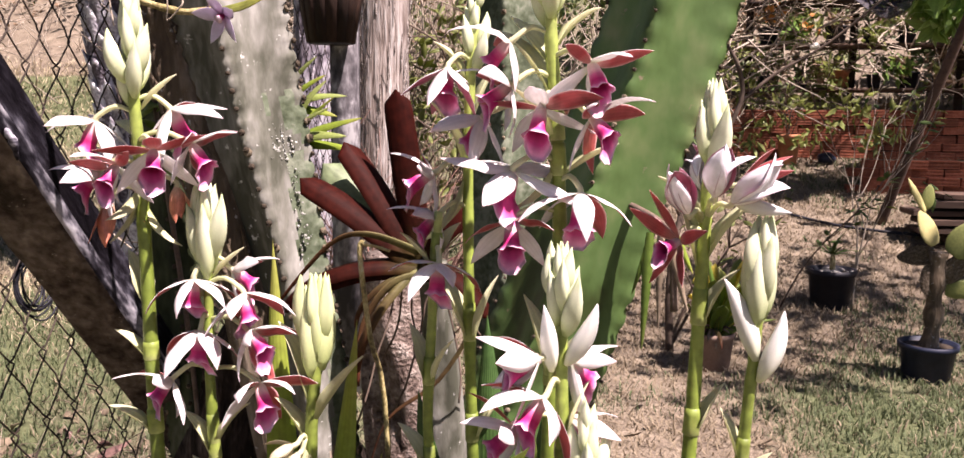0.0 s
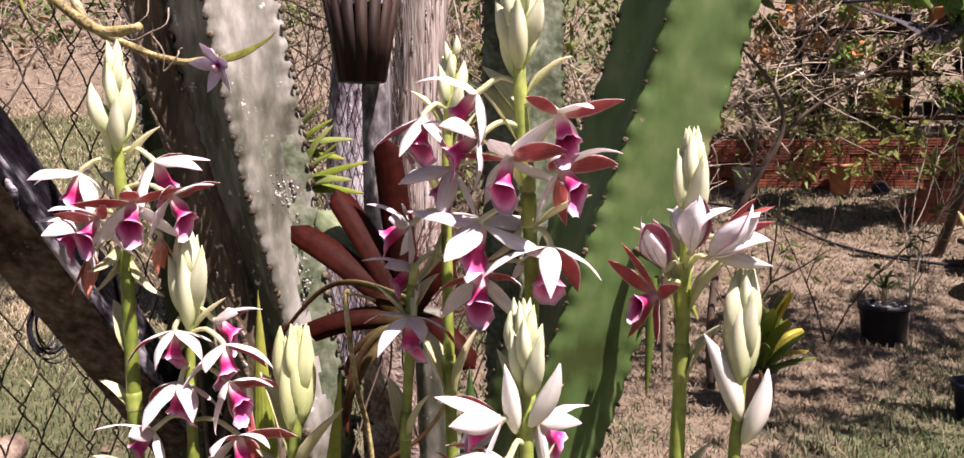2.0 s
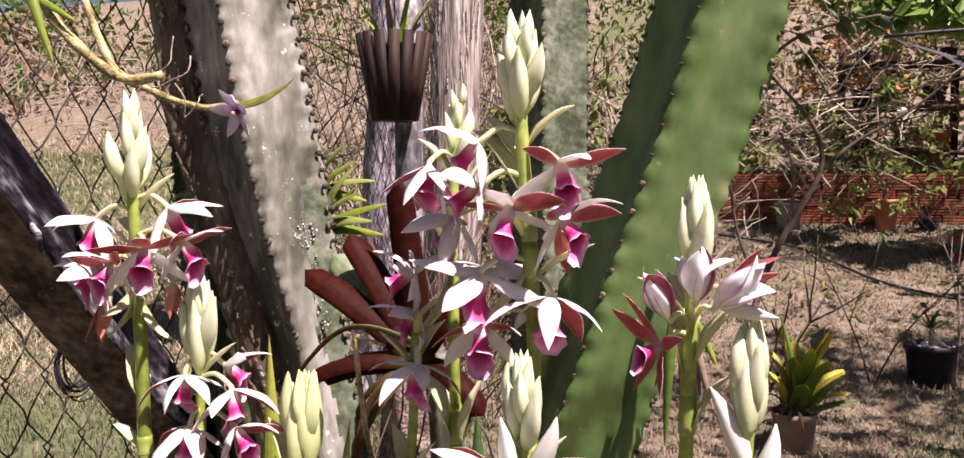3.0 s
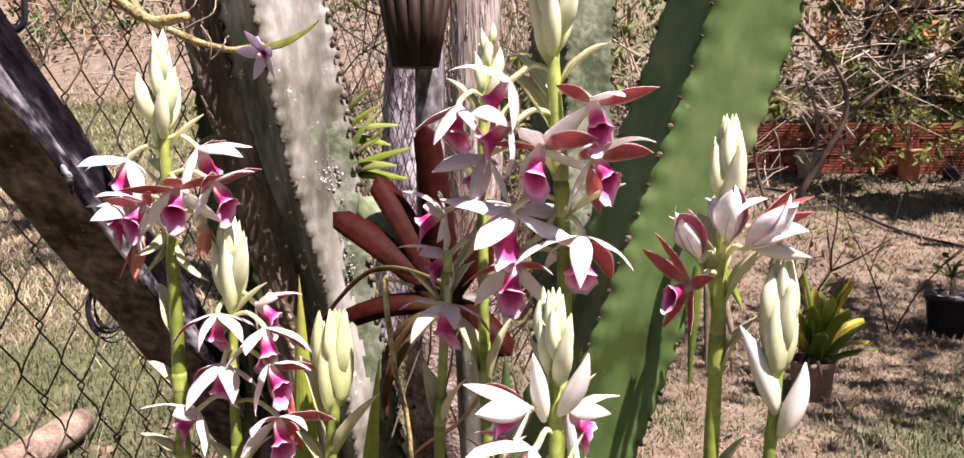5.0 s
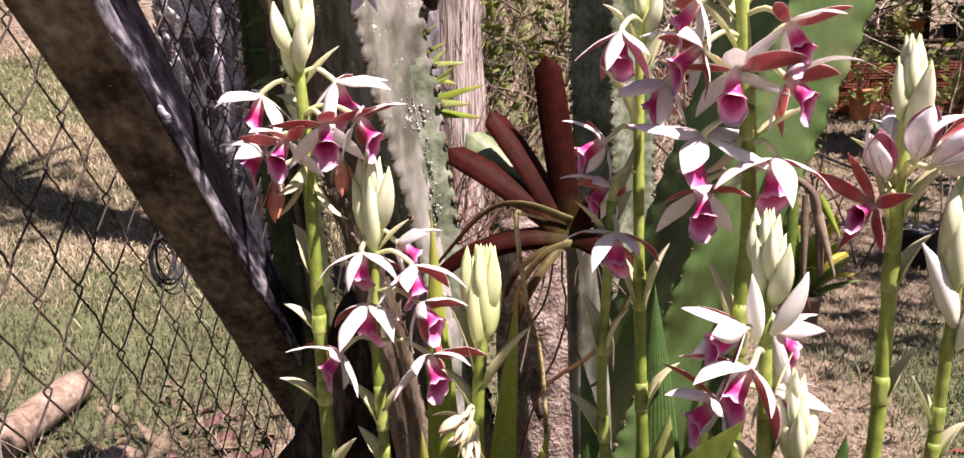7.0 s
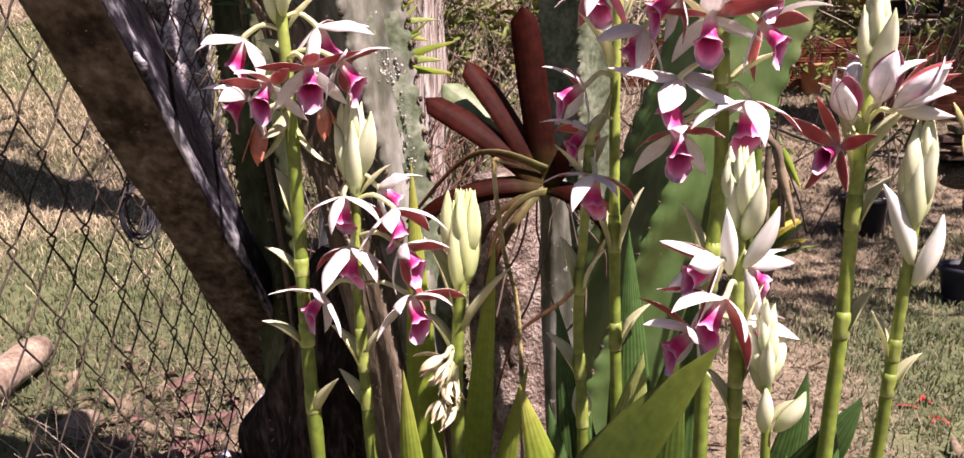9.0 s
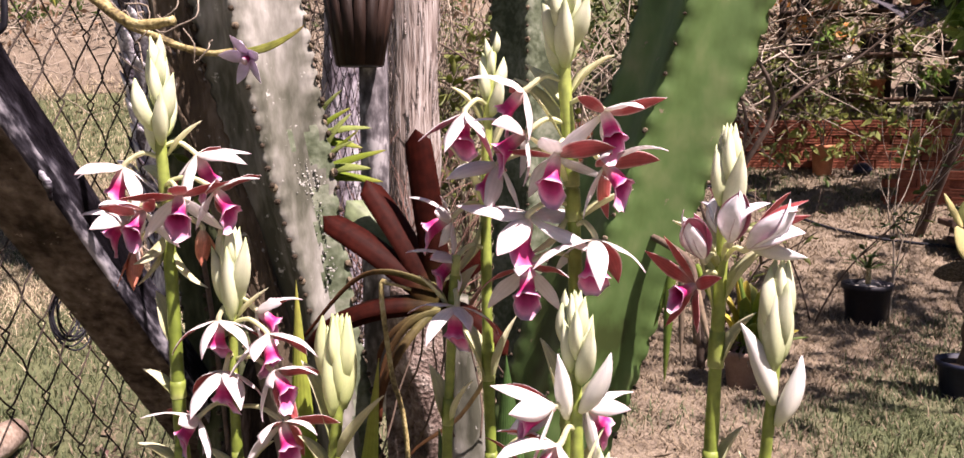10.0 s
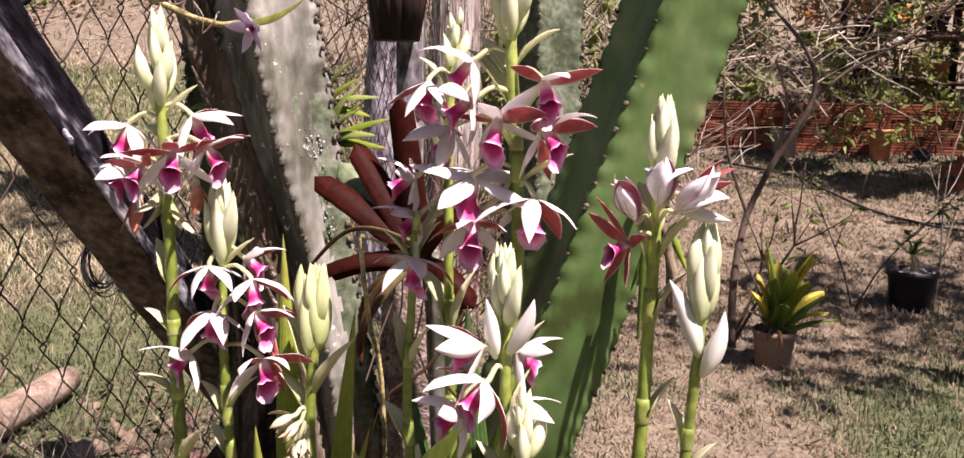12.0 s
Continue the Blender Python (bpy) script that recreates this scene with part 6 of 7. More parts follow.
def build_background():
    rng = random.Random(77)
    # growth behind the brick wall and up the bank
    spots = [(rng.uniform(-1.0, 5.0), rng.uniform(8.6, 10.5), rng.uniform(1.0, 3.6), rng.uniform(0.35, 0.75)) for _ in range(60)]
    leaf_cloud("hedge_foliage", spots, 7500, 0.11, FOLIAGE_DARK, "dark tangled growth behind the brick wall", 1)
    spots = [(rng.uniform(-0.6, 4.0), rng.uniform(8.3, 9.6), rng.uniform(1.0, 3.2), rng.uniform(0.15, 0.4)) for _ in range(46)]
    leaf_cloud("rusty_foliage", spots, 9500, 0.08, FOLIAGE_RUST, "dry rust-brown leaves behind the wall", 2)
    spots = [(rng.uniform(-0.5, 4.0), rng.uniform(8.0, 9.2), rng.uniform(1.1, 3.0), rng.uniform(0.12, 0.3)) for _ in range(34)]
    leaf_cloud("green_foliage", spots, 3600, 0.09, FOLIAGE_LIME, "sunlit green leaves above the wall", 3)
    leaf_cloud("weedy_foliage", [(0.75 + 0.12 * k, 7.45 + 0.05 * (k % 3), 0.78 + 0.10 * (k % 4), 0.13) for k in range(12)], 230, 0.10, FOLIAGE_LIME, "yellow-green weeds at the foot of the brick wall", 21, slim=0.4)
    leaf_cloud("lime_foliage", [(1.75, 6.6, 2.05, 0.30), (1.35, 6.9, 2.25, 0.22), (2.05, 6.8, 1.8, 0.28), (1.05, 7.2, 2.3, 0.2)], 520, 0.17, FOLIAGE_BRIGHT, "broad bright green leaves in the sun", 4, slim=0.6)
    leaf_cloud("orange_blossom", [(0.62, 7.1, 1.95, 0.14), (0.85, 7.2, 1.78, 0.14), (1.0, 7.1, 2.0, 0.14), (0.78, 7.2, 2.12, 0.12), (1.15, 7.3, 1.7, 0.1), (0.5, 7.3, 1.72, 0.1)], 70, 0.055, ORANGE, "small orange blossoms among bare twigs", 5, "flowers", 0.8)
    spots = [(rng.uniform(1.1, 3.3), 7.97, z + rng.uniform(0.10, 0.26), rng.uniform(0.07, 0.15)) for z in (1.20, 1.58, 1.95) for _ in range(9)]
    leaf_cloud("shelf_foliage", spots, 900, 0.075, FOLIAGE_LIME, "sunlit leaves of the plants on the shelves", 23)
    leaf_cloud("shelf_dry_foliage", spots[::2], 800, 0.07, FOLIAGE_RUST, "dry tan leaves of the plants on the shelves", 24)
    leaf_cloud("trailing_foliage", spots[1::3], 500, 0.10, FOLIAGE_BRIGHT, "fresh green leaves trailing from the shelves", 25)
    twig_cloud("bare_twigs", (-0.4, 6.7, 0.9), (1.6, 8.2, 2.4), 150, 0.55, 0.005, TWIG, "tangle of bare brown twigs", 6, 0.4)
    twig_cloud("sunlit_twigs", (0.5, 7.0, 1.2), (3.2, 8.0, 2.6), 170, 0.5, 0.006, TWIG_PALE, "pale sunlit twigs above the wall", 22, 0.3)
    twig_cloud("pale_twigs", (-0.3, 6.6, 0.75), (0.9, 7.6, 1.7), 70, 0.6, 0.006, TWIG_PALE, "pale dry twigs in front of the wall", 7, 0.25)
    twig_cloud("dry_wisps", (-1.75, 0.95, -0.10), (-0.95, 1.9, -0.06), 90, 0.32, 0.0016, TWIG_PALE, "thin pale dry grass stalks by the fence", 26, 0.7, "dry grass")
    # bank beyond the fence and between the trunks
    spots = [(rng.uniform(-3.6, -0.9), rng.uniform(5.5, 8.5), rng.uniform(0.4, 2.4), rng.uniform(0.2, 0.5)) for _ in range(36)]
    leaf_cloud("bank_dry_leaves", spots, 2400, 0.06, FOLIAGE_RUST, "dry brown leaves on the bank", 8)
    twig_cloud("bank_twigs", (-3.2, 4.4, 0.0), (-0.2, 7.0, 1.6), 620, 0.65, 0.005, TWIG_PALE, "thin upright dry stems on the bank", 9, 0.75)
    twig_cloud("upright_stems", (-1.50, 3.45, -0.10), (-0.85, 3.75, 0.25), 120, 0.85, 0.0035, STEM_RED, "thin upright red-brown stems in front of the pale trunk", 27, 0.93)
    twig_cloud("bank_dark_twigs", (-3.0, 4.0, 0.0), (-0.2, 6.5, 1.7), 260, 0.6, 0.005, TWIG, "thin dark twigs on the bank", 10, 0.6)
    twig_cloud("hill_straw", (-13.0, 8.8, 0.9), (-3.5, 15.0, 3.0), 1500, 0.6, 0.008, TWIG_PALE, "dry straw and stems on the far bank", 11, 0.45, "dry grass")
    spots = [(rng.uniform(-15.0, -4.0), rng.uniform(11.5, 16.0), rng.uniform(2.0, 5.0), rng.uniform(0.5, 1.2)) for _ in range(30)]
    leaf_cloud("far_bank_foliage", spots, 4200, 0.2, FOLIAGE, "dusty green growth on the far bank", 12)
    leaf_cloud("far_bank_scrub", [(x + 0.6, y - 0.8, z - 0.5, r) for x, y, z, r in spots], 3600, 0.16, FOLIAGE_RUST, "dry brown scrub on the far bank", 13)
    spots = [(rng.uniform(-4.5, 0.2), rng.uniform(8.5, 11.0), rng.uniform(1.0, 3.8), rng.uniform(0.3, 0.7)) for _ in range(40)]
    leaf_cloud("slope_foliage", spots, 4200, 0.10, FOLIAGE, "mixed green leaves on the slope", 14)
    leaf_cloud("slope_lime_foliage", spots[::3], 1100, 0.09, FOLIAGE_LIME, "sunlit yellow-green leaves on the slope", 15)


build_background()

def shade_tree():
    """A thin-crowned tree added out of view beside the path, so that its shadow dapples the lawn."""
    rng = random.Random(61)
    base = (4.2, 2.5, ground_z(4.2, 2.5))
    t = thing("tree", base, "unseen thin-crowned tree added to shade the lawn", "tree")
    s = Soup()
    tips = []
    tube(s, smooth_line([base, (4.1, 2.6, 1.2), (3.8, 2.8, 2.6), (3.5, 3.1, 3.6)], 5), [0.10 - 0.003 * i for i in range(16)], 12)
    part("trunk", s.mesh("trunk", BARK_PALE), t)
    for k in range(7):
        s = Soup()
        branching(s, (3.8 - 0.05 * k, 2.8 + 0.05 * k, 2.7 + 0.14 * k), (rng.uniform(-1, 0.3), rng.uniform(-0.6, 1), 0.45), 1.3, 0.03, 2, rng, tips)
        part("branch", s.mesh("branch", TWIG), t)
    s = leaves_on(tips, rng, 620, 0.16, 0.16, 0.3, 0.5)
    tagged(part("crown", s.mesh("crown", FOLIAGE), t), kind="stuff")


shade_tree()


def crowns():
    """Limbs and leaves on the trunks behind the fence, and the fronds of the palm."""
    rng = random.Random(71)
    for tree, head in ((lilac, (-1.48, 3.83, 5.9)), (fibrous, (-1.22, 3.94, 6.1))):
        tips = []
        for k in range(5):
            s = Soup()
            a = k * 1.3 + rng.uniform(-0.3, 0.3)
            branching(s, head, (math.cos(a) * 0.8, math.sin(a) * 0.8, 0.9), rng.uniform(0.7, 1.0), 0.045, 2, rng, tips)
            part("limb", s.mesh("limb", TWIG), tree)
        tagged(part("crown", leaves_on(tips, rng, 170, 0.12, 0.16, 0.3, 0.45).mesh("crown", FOLIAGE), tree), kind="stuff")
    for k in range(9):
        a = k * 0.7
        top = Vector((-3.45, 4.8, 5.35))
        leaf(palm, top, top + Vector((math.cos(a) * 1.1, math.sin(a) * 1.1, 0.35)), 0.22, FOLIAGE, 1.2, (0, 0, 1), 0.6, 1, lance_width, "frond")


crowns()
shrub("lime_bush", (-1.30, 5.2, -0.05), 8, 0.85, 0.010, 2, "sunlit bush with yellow-green leaves between the trunks", TWIG, FOLIAGE_LIME, 560, 0.11, 31, spread=0.32)
shrub("bare_shrub", (0.10, 3.95, -0.1), 2, 0.55, 0.009, 1, "bare dark-branched shrub with a few leaves", TWIG, FOLIAGE_LIME, 50, 0.055, 42, split=True, lean=(0.22, 0.05, 1), spread=0.38)
shrub("rose_bush", (0.70, 4.95, -0.1), 2, 0.80, 0.006, 1, "leggy rose bush with sparse green leaves", TWIG, FOLIAGE, 120, 0.06, 52, split=True, lean=(0.08, 0, 1), spread=0.35)
shrub("bare_sapling", (1.115, 5.06, -0.1), 2, 0.80, 0.007, 2, "pale bare sapling with thin twigs", TWIG_PALE, FOLIAGE_LIME, 16, 0.06, 58, split=True, spread=0.10, up=0.5)


def limb():
    """The thick dark limb that leans over from the shrub."""
    t = thing("dark_limb", (0.06, 3.9, -0.1), "dark crooked branch leaning up from the shrub", "branch")
    s = Soup()
    tube(s, smooth_line([(0.09, 3.9, -0.1), (0.08, 3.92, 0.20), (0.12, 4.0, 0.50), (0.24, 4.08, 0.78), (0.37, 4.1, 1.03), (0.34, 4.1, 1.22), (0.22, 4.1, 1.38), (0.11, 4.1, 1.50)], 4), [0.020 - 0.0005 * i for i in range(29)], 8)
    part("limb", s.mesh("limb", TWIG), t)
    for pts in ([(0.12, 4.0, 0.50), (0.02, 4.0, 0.78), (-0.02, 4.05, 1.1)], [(0.24, 4.08, 0.78), (0.26, 4.1, 1.02), (0.20, 4.1, 1.2)], [(0.37, 4.1, 1.03), (0.52, 4.15, 1.16), (0.75, 4.2, 1.3), (1.0, 4.2, 1.52)], [(0.11, 4.1, 1.5), (0.3, 4.0, 1.62), (0.62, 4.0, 1.68)]):
        s = Soup()
        tube(s, smooth_line(pts, 4), [0.009 - 0.0004 * i for i in range(4 * (len(pts) - 1) + 1)], 6)
        part("side_branch", s.mesh("side_branch", TWIG), t)
    rng = random.Random(3)
    tips = [(Vector((0.3 + 0.1 * k, 4.0, 1.62 + 0.02 * k)), Vector((0.6, 0, 0.3))) for k in range(4)] + [(Vector((0.15, 4.1, 1.45)), Vector((-0.3, 0, 0.5)))]
    tagged(part("foliage", leaves_on(tips, rng, 22, 0.085, 0.03, 0.4, 0.5).mesh("foliage", FOLIAGE_DARK), t), kind="stuff")


limb()


def rose(at):
    t = thing("rose", at, "white rose in bloom", "flower")
    rng = random.Random(5)
    for k in range(13):
        a = k * 2.4
        q = 0.3 + 0.7 * k / 13
        o = Vector((math.cos(a) * q, math.sin(a) * q, 1.15 - q)).normalized()
        s = blade(Soup(), 0.042, 0.042, leaf_width, 45, 0.5, 0, nu=5, nv=4, mats=(0, 0))
        part("petal", s.mesh("petal", ROSE), t, m=frame_x(at, o, (math.cos(a), math.sin(a), 0.2)))


rose((0.777, 4.7, 1.305))


# ---- pots ----
def pot(name, at, r, h, mat, label, soil=True, rim=True):
    t = thing(name, at, label, "plant pot")
    s = Soup()
    rings = [(r * 0.76, 0), (r * 0.80, 0.004), (r * 0.97, h * 0.86), (r * (1.06 if rim else 1.0), h * 0.87), (r * (1.07 if rim else 1.0), h), (r * 0.96, h), (r * 0.93, h * 0.88), (r * 0.5, h * 0.87)]
    lathe(s, rings, 32, at=at, rough=0.01)
    part("body", s.mesh("body", mat), t)
    if soil:
        s = Soup()
        lathe(s, [(r * 0.92, h * 0.80), (r * 0.92, h * 0.90), (r * 0.5, h * 0.92), (r * 0.05, h * 0.93)], 20, at=at, rough=0.06)
        part("soil", s.mesh("soil", SOIL), t)
    return t


def stone(parent, at, r, seed, mat=PEBBLE, name="pebble"):
    bm = bmesh.new()
    bmesh.ops.create_icosphere(bm, subdivisions=2, radius=r)
    for v in bm.verts:
        v.co *= 1 + 0.35 * noise.noise(v.co / r + Vector((seed, 0, 0)))
        v.co.z *= 0.7
    me = bpy.data.meshes.new(name)
    bm.to_mesh(me)
    bm.free()
    me.materials.append(mat)
    me.polygons.foreach_set("use_smooth", np.full(len(me.polygons), True))
    return part(name, me, parent, m=Matrix.Translation(at))


def build_pots():
    rng = random.Random(9)
    g = ground_z
    # black nursery pot with a small palm-like plant
    x, y = 0.985, 5.02
    z = g(x, y) - 0.01
    t = pot("plant_pot", (x, y, z), 0.125, 0.235, BLACK, "black plastic nursery pot topped with pale pebbles")
    for k in range(38):
        a, r = rng.uniform(0, 6.28), 0.108 * math.sqrt(rng.random())
        stone(t, (x + r * math.cos(a), y + r * math.sin(a), z + 0.222), rng.uniform(0.008, 0.018), k)
    p = thing("potted_palm", (x, y, z + 0.2), "small green spiky plant in the black pot", "plant")
    s = Soup()
    tube(s, [(x, y, z + 0.20), (x + 0.005, y, z + 0.28), (x, y, z + 0.33)], [0.016, 0.014, 0.010], 8)
    part("stem", s.mesh("stem", CANE), p)
    for k in range(16):
        a = k * 2.4
        e = 0.13 + 0.07 * rng.random()
        leaf(p, (x, y, z + 0.31), (x + e * math.cos(a), y + e * math.sin(a), z + 0.31 + rng.uniform(0.0, 0.13)), 0.016, FOLIAGE, 0.9, (0, 0, 1), 0.4, 0, lance_width)
    # navy pot with a prickly pear
    x, y = 1.115, 3.70
    z = g(x, y) - 0.01
    pot("plant_pot", (x, y, z), 0.108, 0.165, NAVY, "dark navy plastic pot on the grass")
    p = thing("prickly_pear", (x, y, z + 0.15), "prickly pear with a thick brown stem and flat yellow-green pads", "cactus")
    s = Soup()
    tube(s, smooth_line([(x, y, z + 0.13), (x + 0.012, y, z + 0.26), (x + 0.006, y, z + 0.40), (x + 0.012, y, z + 0.54)], 4), [0.034 + 0.007 * math.sin(i * 1.7) for i in range(13)], 14)
    part("stem", s.mesh("stem", CORK), p)
    for k, (dx, dz, L, w, lean, mat, turn) in enumerate(((-0.005, 0.57, 0.15, 0.085, -27, PEAR_YELLOW, 40), (-0.050, 0.70, 0.15, 0.032, -28, PEAR_YELLOW, 50), (-0.045, 0.71, 0.10, 0.055, 6, PEAR, 10), (0.06, 0.53, 0.17, 0.125, 36, PEAR, -15),
                                                          (0.155, 0.645, 0.095, 0.040, 8, PEAR_YELLOW, 10), (0.01, 0.53, 0.15, 0.085, -98, CORK, 10), (0.015, 0.36, 0.14, 0.12, -18, CORK, 25), (0.03, 0.42, 0.16, 0.09, 40, CORK, 0), (0.05, 0.38, 0.15, 0.080, 82, PEAR, 30))):
        s = Soup()
        n = 10
        tube(s, [(i / (n - 1), 0, 0) for i in range(n)], [max(0.02, 0.5 * math.sin(math.pi * min(1, 0.05 + 0.93 * i / (n - 1)) ** 0.8) ** 0.6) for i in range(n)], 16, squash=1.0)
        m = frame_x((x + dx, y + 0.01 * (k % 3 - 1), z + dz), (math.sin(radians(lean)), 0, math.cos(radians(lean))), (math.sin(radians(turn)), -1, 0)) @ Matrix.Diagonal((L, w, 0.020, 1))
        part("pad", s.mesh("pad", mat), p, m=m)
    # pale clay pot with a rosette of golden leaves
    x, y = 0.262, 3.66
    z = g(x, y) - 0.01
    pot("plant_pot", (x, y, z), 0.088, 0.17, CLAY_PALE, "pale weathered clay pot on the dry lawn", rim=False)
    p = thing("rosette_plant", (x, y, z + 0.15), "golden blunt-leaved rosette over dry brown leaves in a clay pot", "plant")
    for k in range(17):
        a = k * 2.4
        q = k / 16
        e = 0.05 + 0.15 * q + rng.uniform(-0.02, 0.03)
        tip = (x + 0.05 + e * math.cos(a), y + e * math.sin(a), z + 0.52 - 0.24 * q + rng.uniform(-0.08, 0.06))
        leaf(p, (x + 0.02 * math.cos(a), y + 0.02 * math.sin(a), z + 0.15), tip, rng.uniform(0.05, 0.075), (LEAF_GOLD, LEAF_GOLD, LEAF_YELLOW, LEAF)[k % 4], 0.3 + 1.0 * q, (-math.cos(a), -math.sin(a), 0.6), rng.uniform(0.3, 0.8), 0, strap_width)
    for tip, w in (((0.20, 0.0, 0.34), 0.05), ((0.25, -0.02, 0.24), 0.035), ((0.17, -0.05, 0.22), 0.045), ((-0.06, -0.03, 0.56), 0.035)):
        leaf(p, (x + 0.02, y - 0.02, z + 0.16), (x + tip[0], y + tip[1], z + tip[2]), w, LEAF, 0.8, (0, -0.6, 0.8), 0.5, 0, lance_width)
    for k in range(26):
        a = k * 1.7
        q = rng.uniform(0.07, 0.13)
        leaf(p, (x + 0.03 * math.cos(a), y + 0.03 * math.sin(a), z + 0.19), (x + q * math.cos(a), y + q * math.sin(a), z + 0.17 + rng.uniform(-0.06, 0.09)), rng.uniform(0.02, 0.035), (LEAF_RUSSET, LEAF_DRY, LEAF_BROM_UNDER)[k % 3], 1.2, (0, 0, 1), 0.5, 0, lance_width, "dry_leaf")
    # clay pots along the wall
    for x, y, r, h, mat, lab in ((1.09, 7.62, 0.092, 0.25, CLAY, "terracotta pot standing against the brick wall"), (0.35, 7.66, 0.11, 0.22, PEBBLE, "grey cement pot against the brick wall")):
        z = g(x, y) - 0.01
        pot("plant_pot", (x, y, z), r, h, mat, lab)
        shrub("pot_plant", (x, y, z + h * 0.85), 5, 0.30, 0.006, 2, "thin twiggy plant in a wall-side pot", TWIG, FOLIAGE, 60, 0.06, int(x * 100), spread=0.5, category="plant")
    b = thing("ball", (1.40, 7.62, g(1.40, 7.62)), "dark round ball lying by the wall", "ball")
    stone(b, (1.40, 7.62, g(1.40, 7.62) + 0.05), 0.07, 3, NAVY, "sphere")


build_pots()


def shelves():
    """Dark plank shelves with potted plants above the wall."""
    rng = random.Random(14)
    for lvl, z in enumerate((1.20, 1.58, 1.95)):
        sh = thing("plank_shelf", (1.9, 8.15, z), "dark weathered plank shelf", "shelf", "plank shelves")
        for k in range(2):
            s = Soup()
            box(s, (0.75, 8.02 + 0.15 * k, z), (3.6, 8.16 + 0.15 * k, z + 0.035), bevel=0.006)
            part("plank", s.mesh("plank", PLANK), sh)
        if lvl == 0:
            for x in (0.8, 1.7, 2.6, 3.5):
                s = Soup()
                box(s, (x - 0.03, 8.31, 0.4), (x + 0.03, 8.37, 2.3), bevel=0.006)
                part("upright", s.mesh("upright", PLANK), sh)
        x = 0.95
        while x < 3.5:
            r = rng.uniform(0.06, 0.095)
            mat = rng.choice([BLACK, BLACK, CLAY, BLACK])
            pot("plant_pot", (x, 8.14, z + 0.035), r, r * 1.7, mat, "small terracotta pot on the plank shelf" if mat == CLAY else "small black pot on the plank shelf", soil=False)
            if rng.random() < 0.8:
                shrub("pot_plant", (x, 8.14, z + 0.035 + r * 1.5), 4, 0.16, 0.004, 1, "leafy plant in a shelf pot", TWIG, rng.choice([FOLIAGE, FOLIAGE_DARK, FOLIAGE_LIME, FOLIAGE_RUST]), 46, 0.06, int(x * 37) + lvl, spread=0.7, category="plant")
            x += rng.uniform(0.24, 0.42)


shelves()


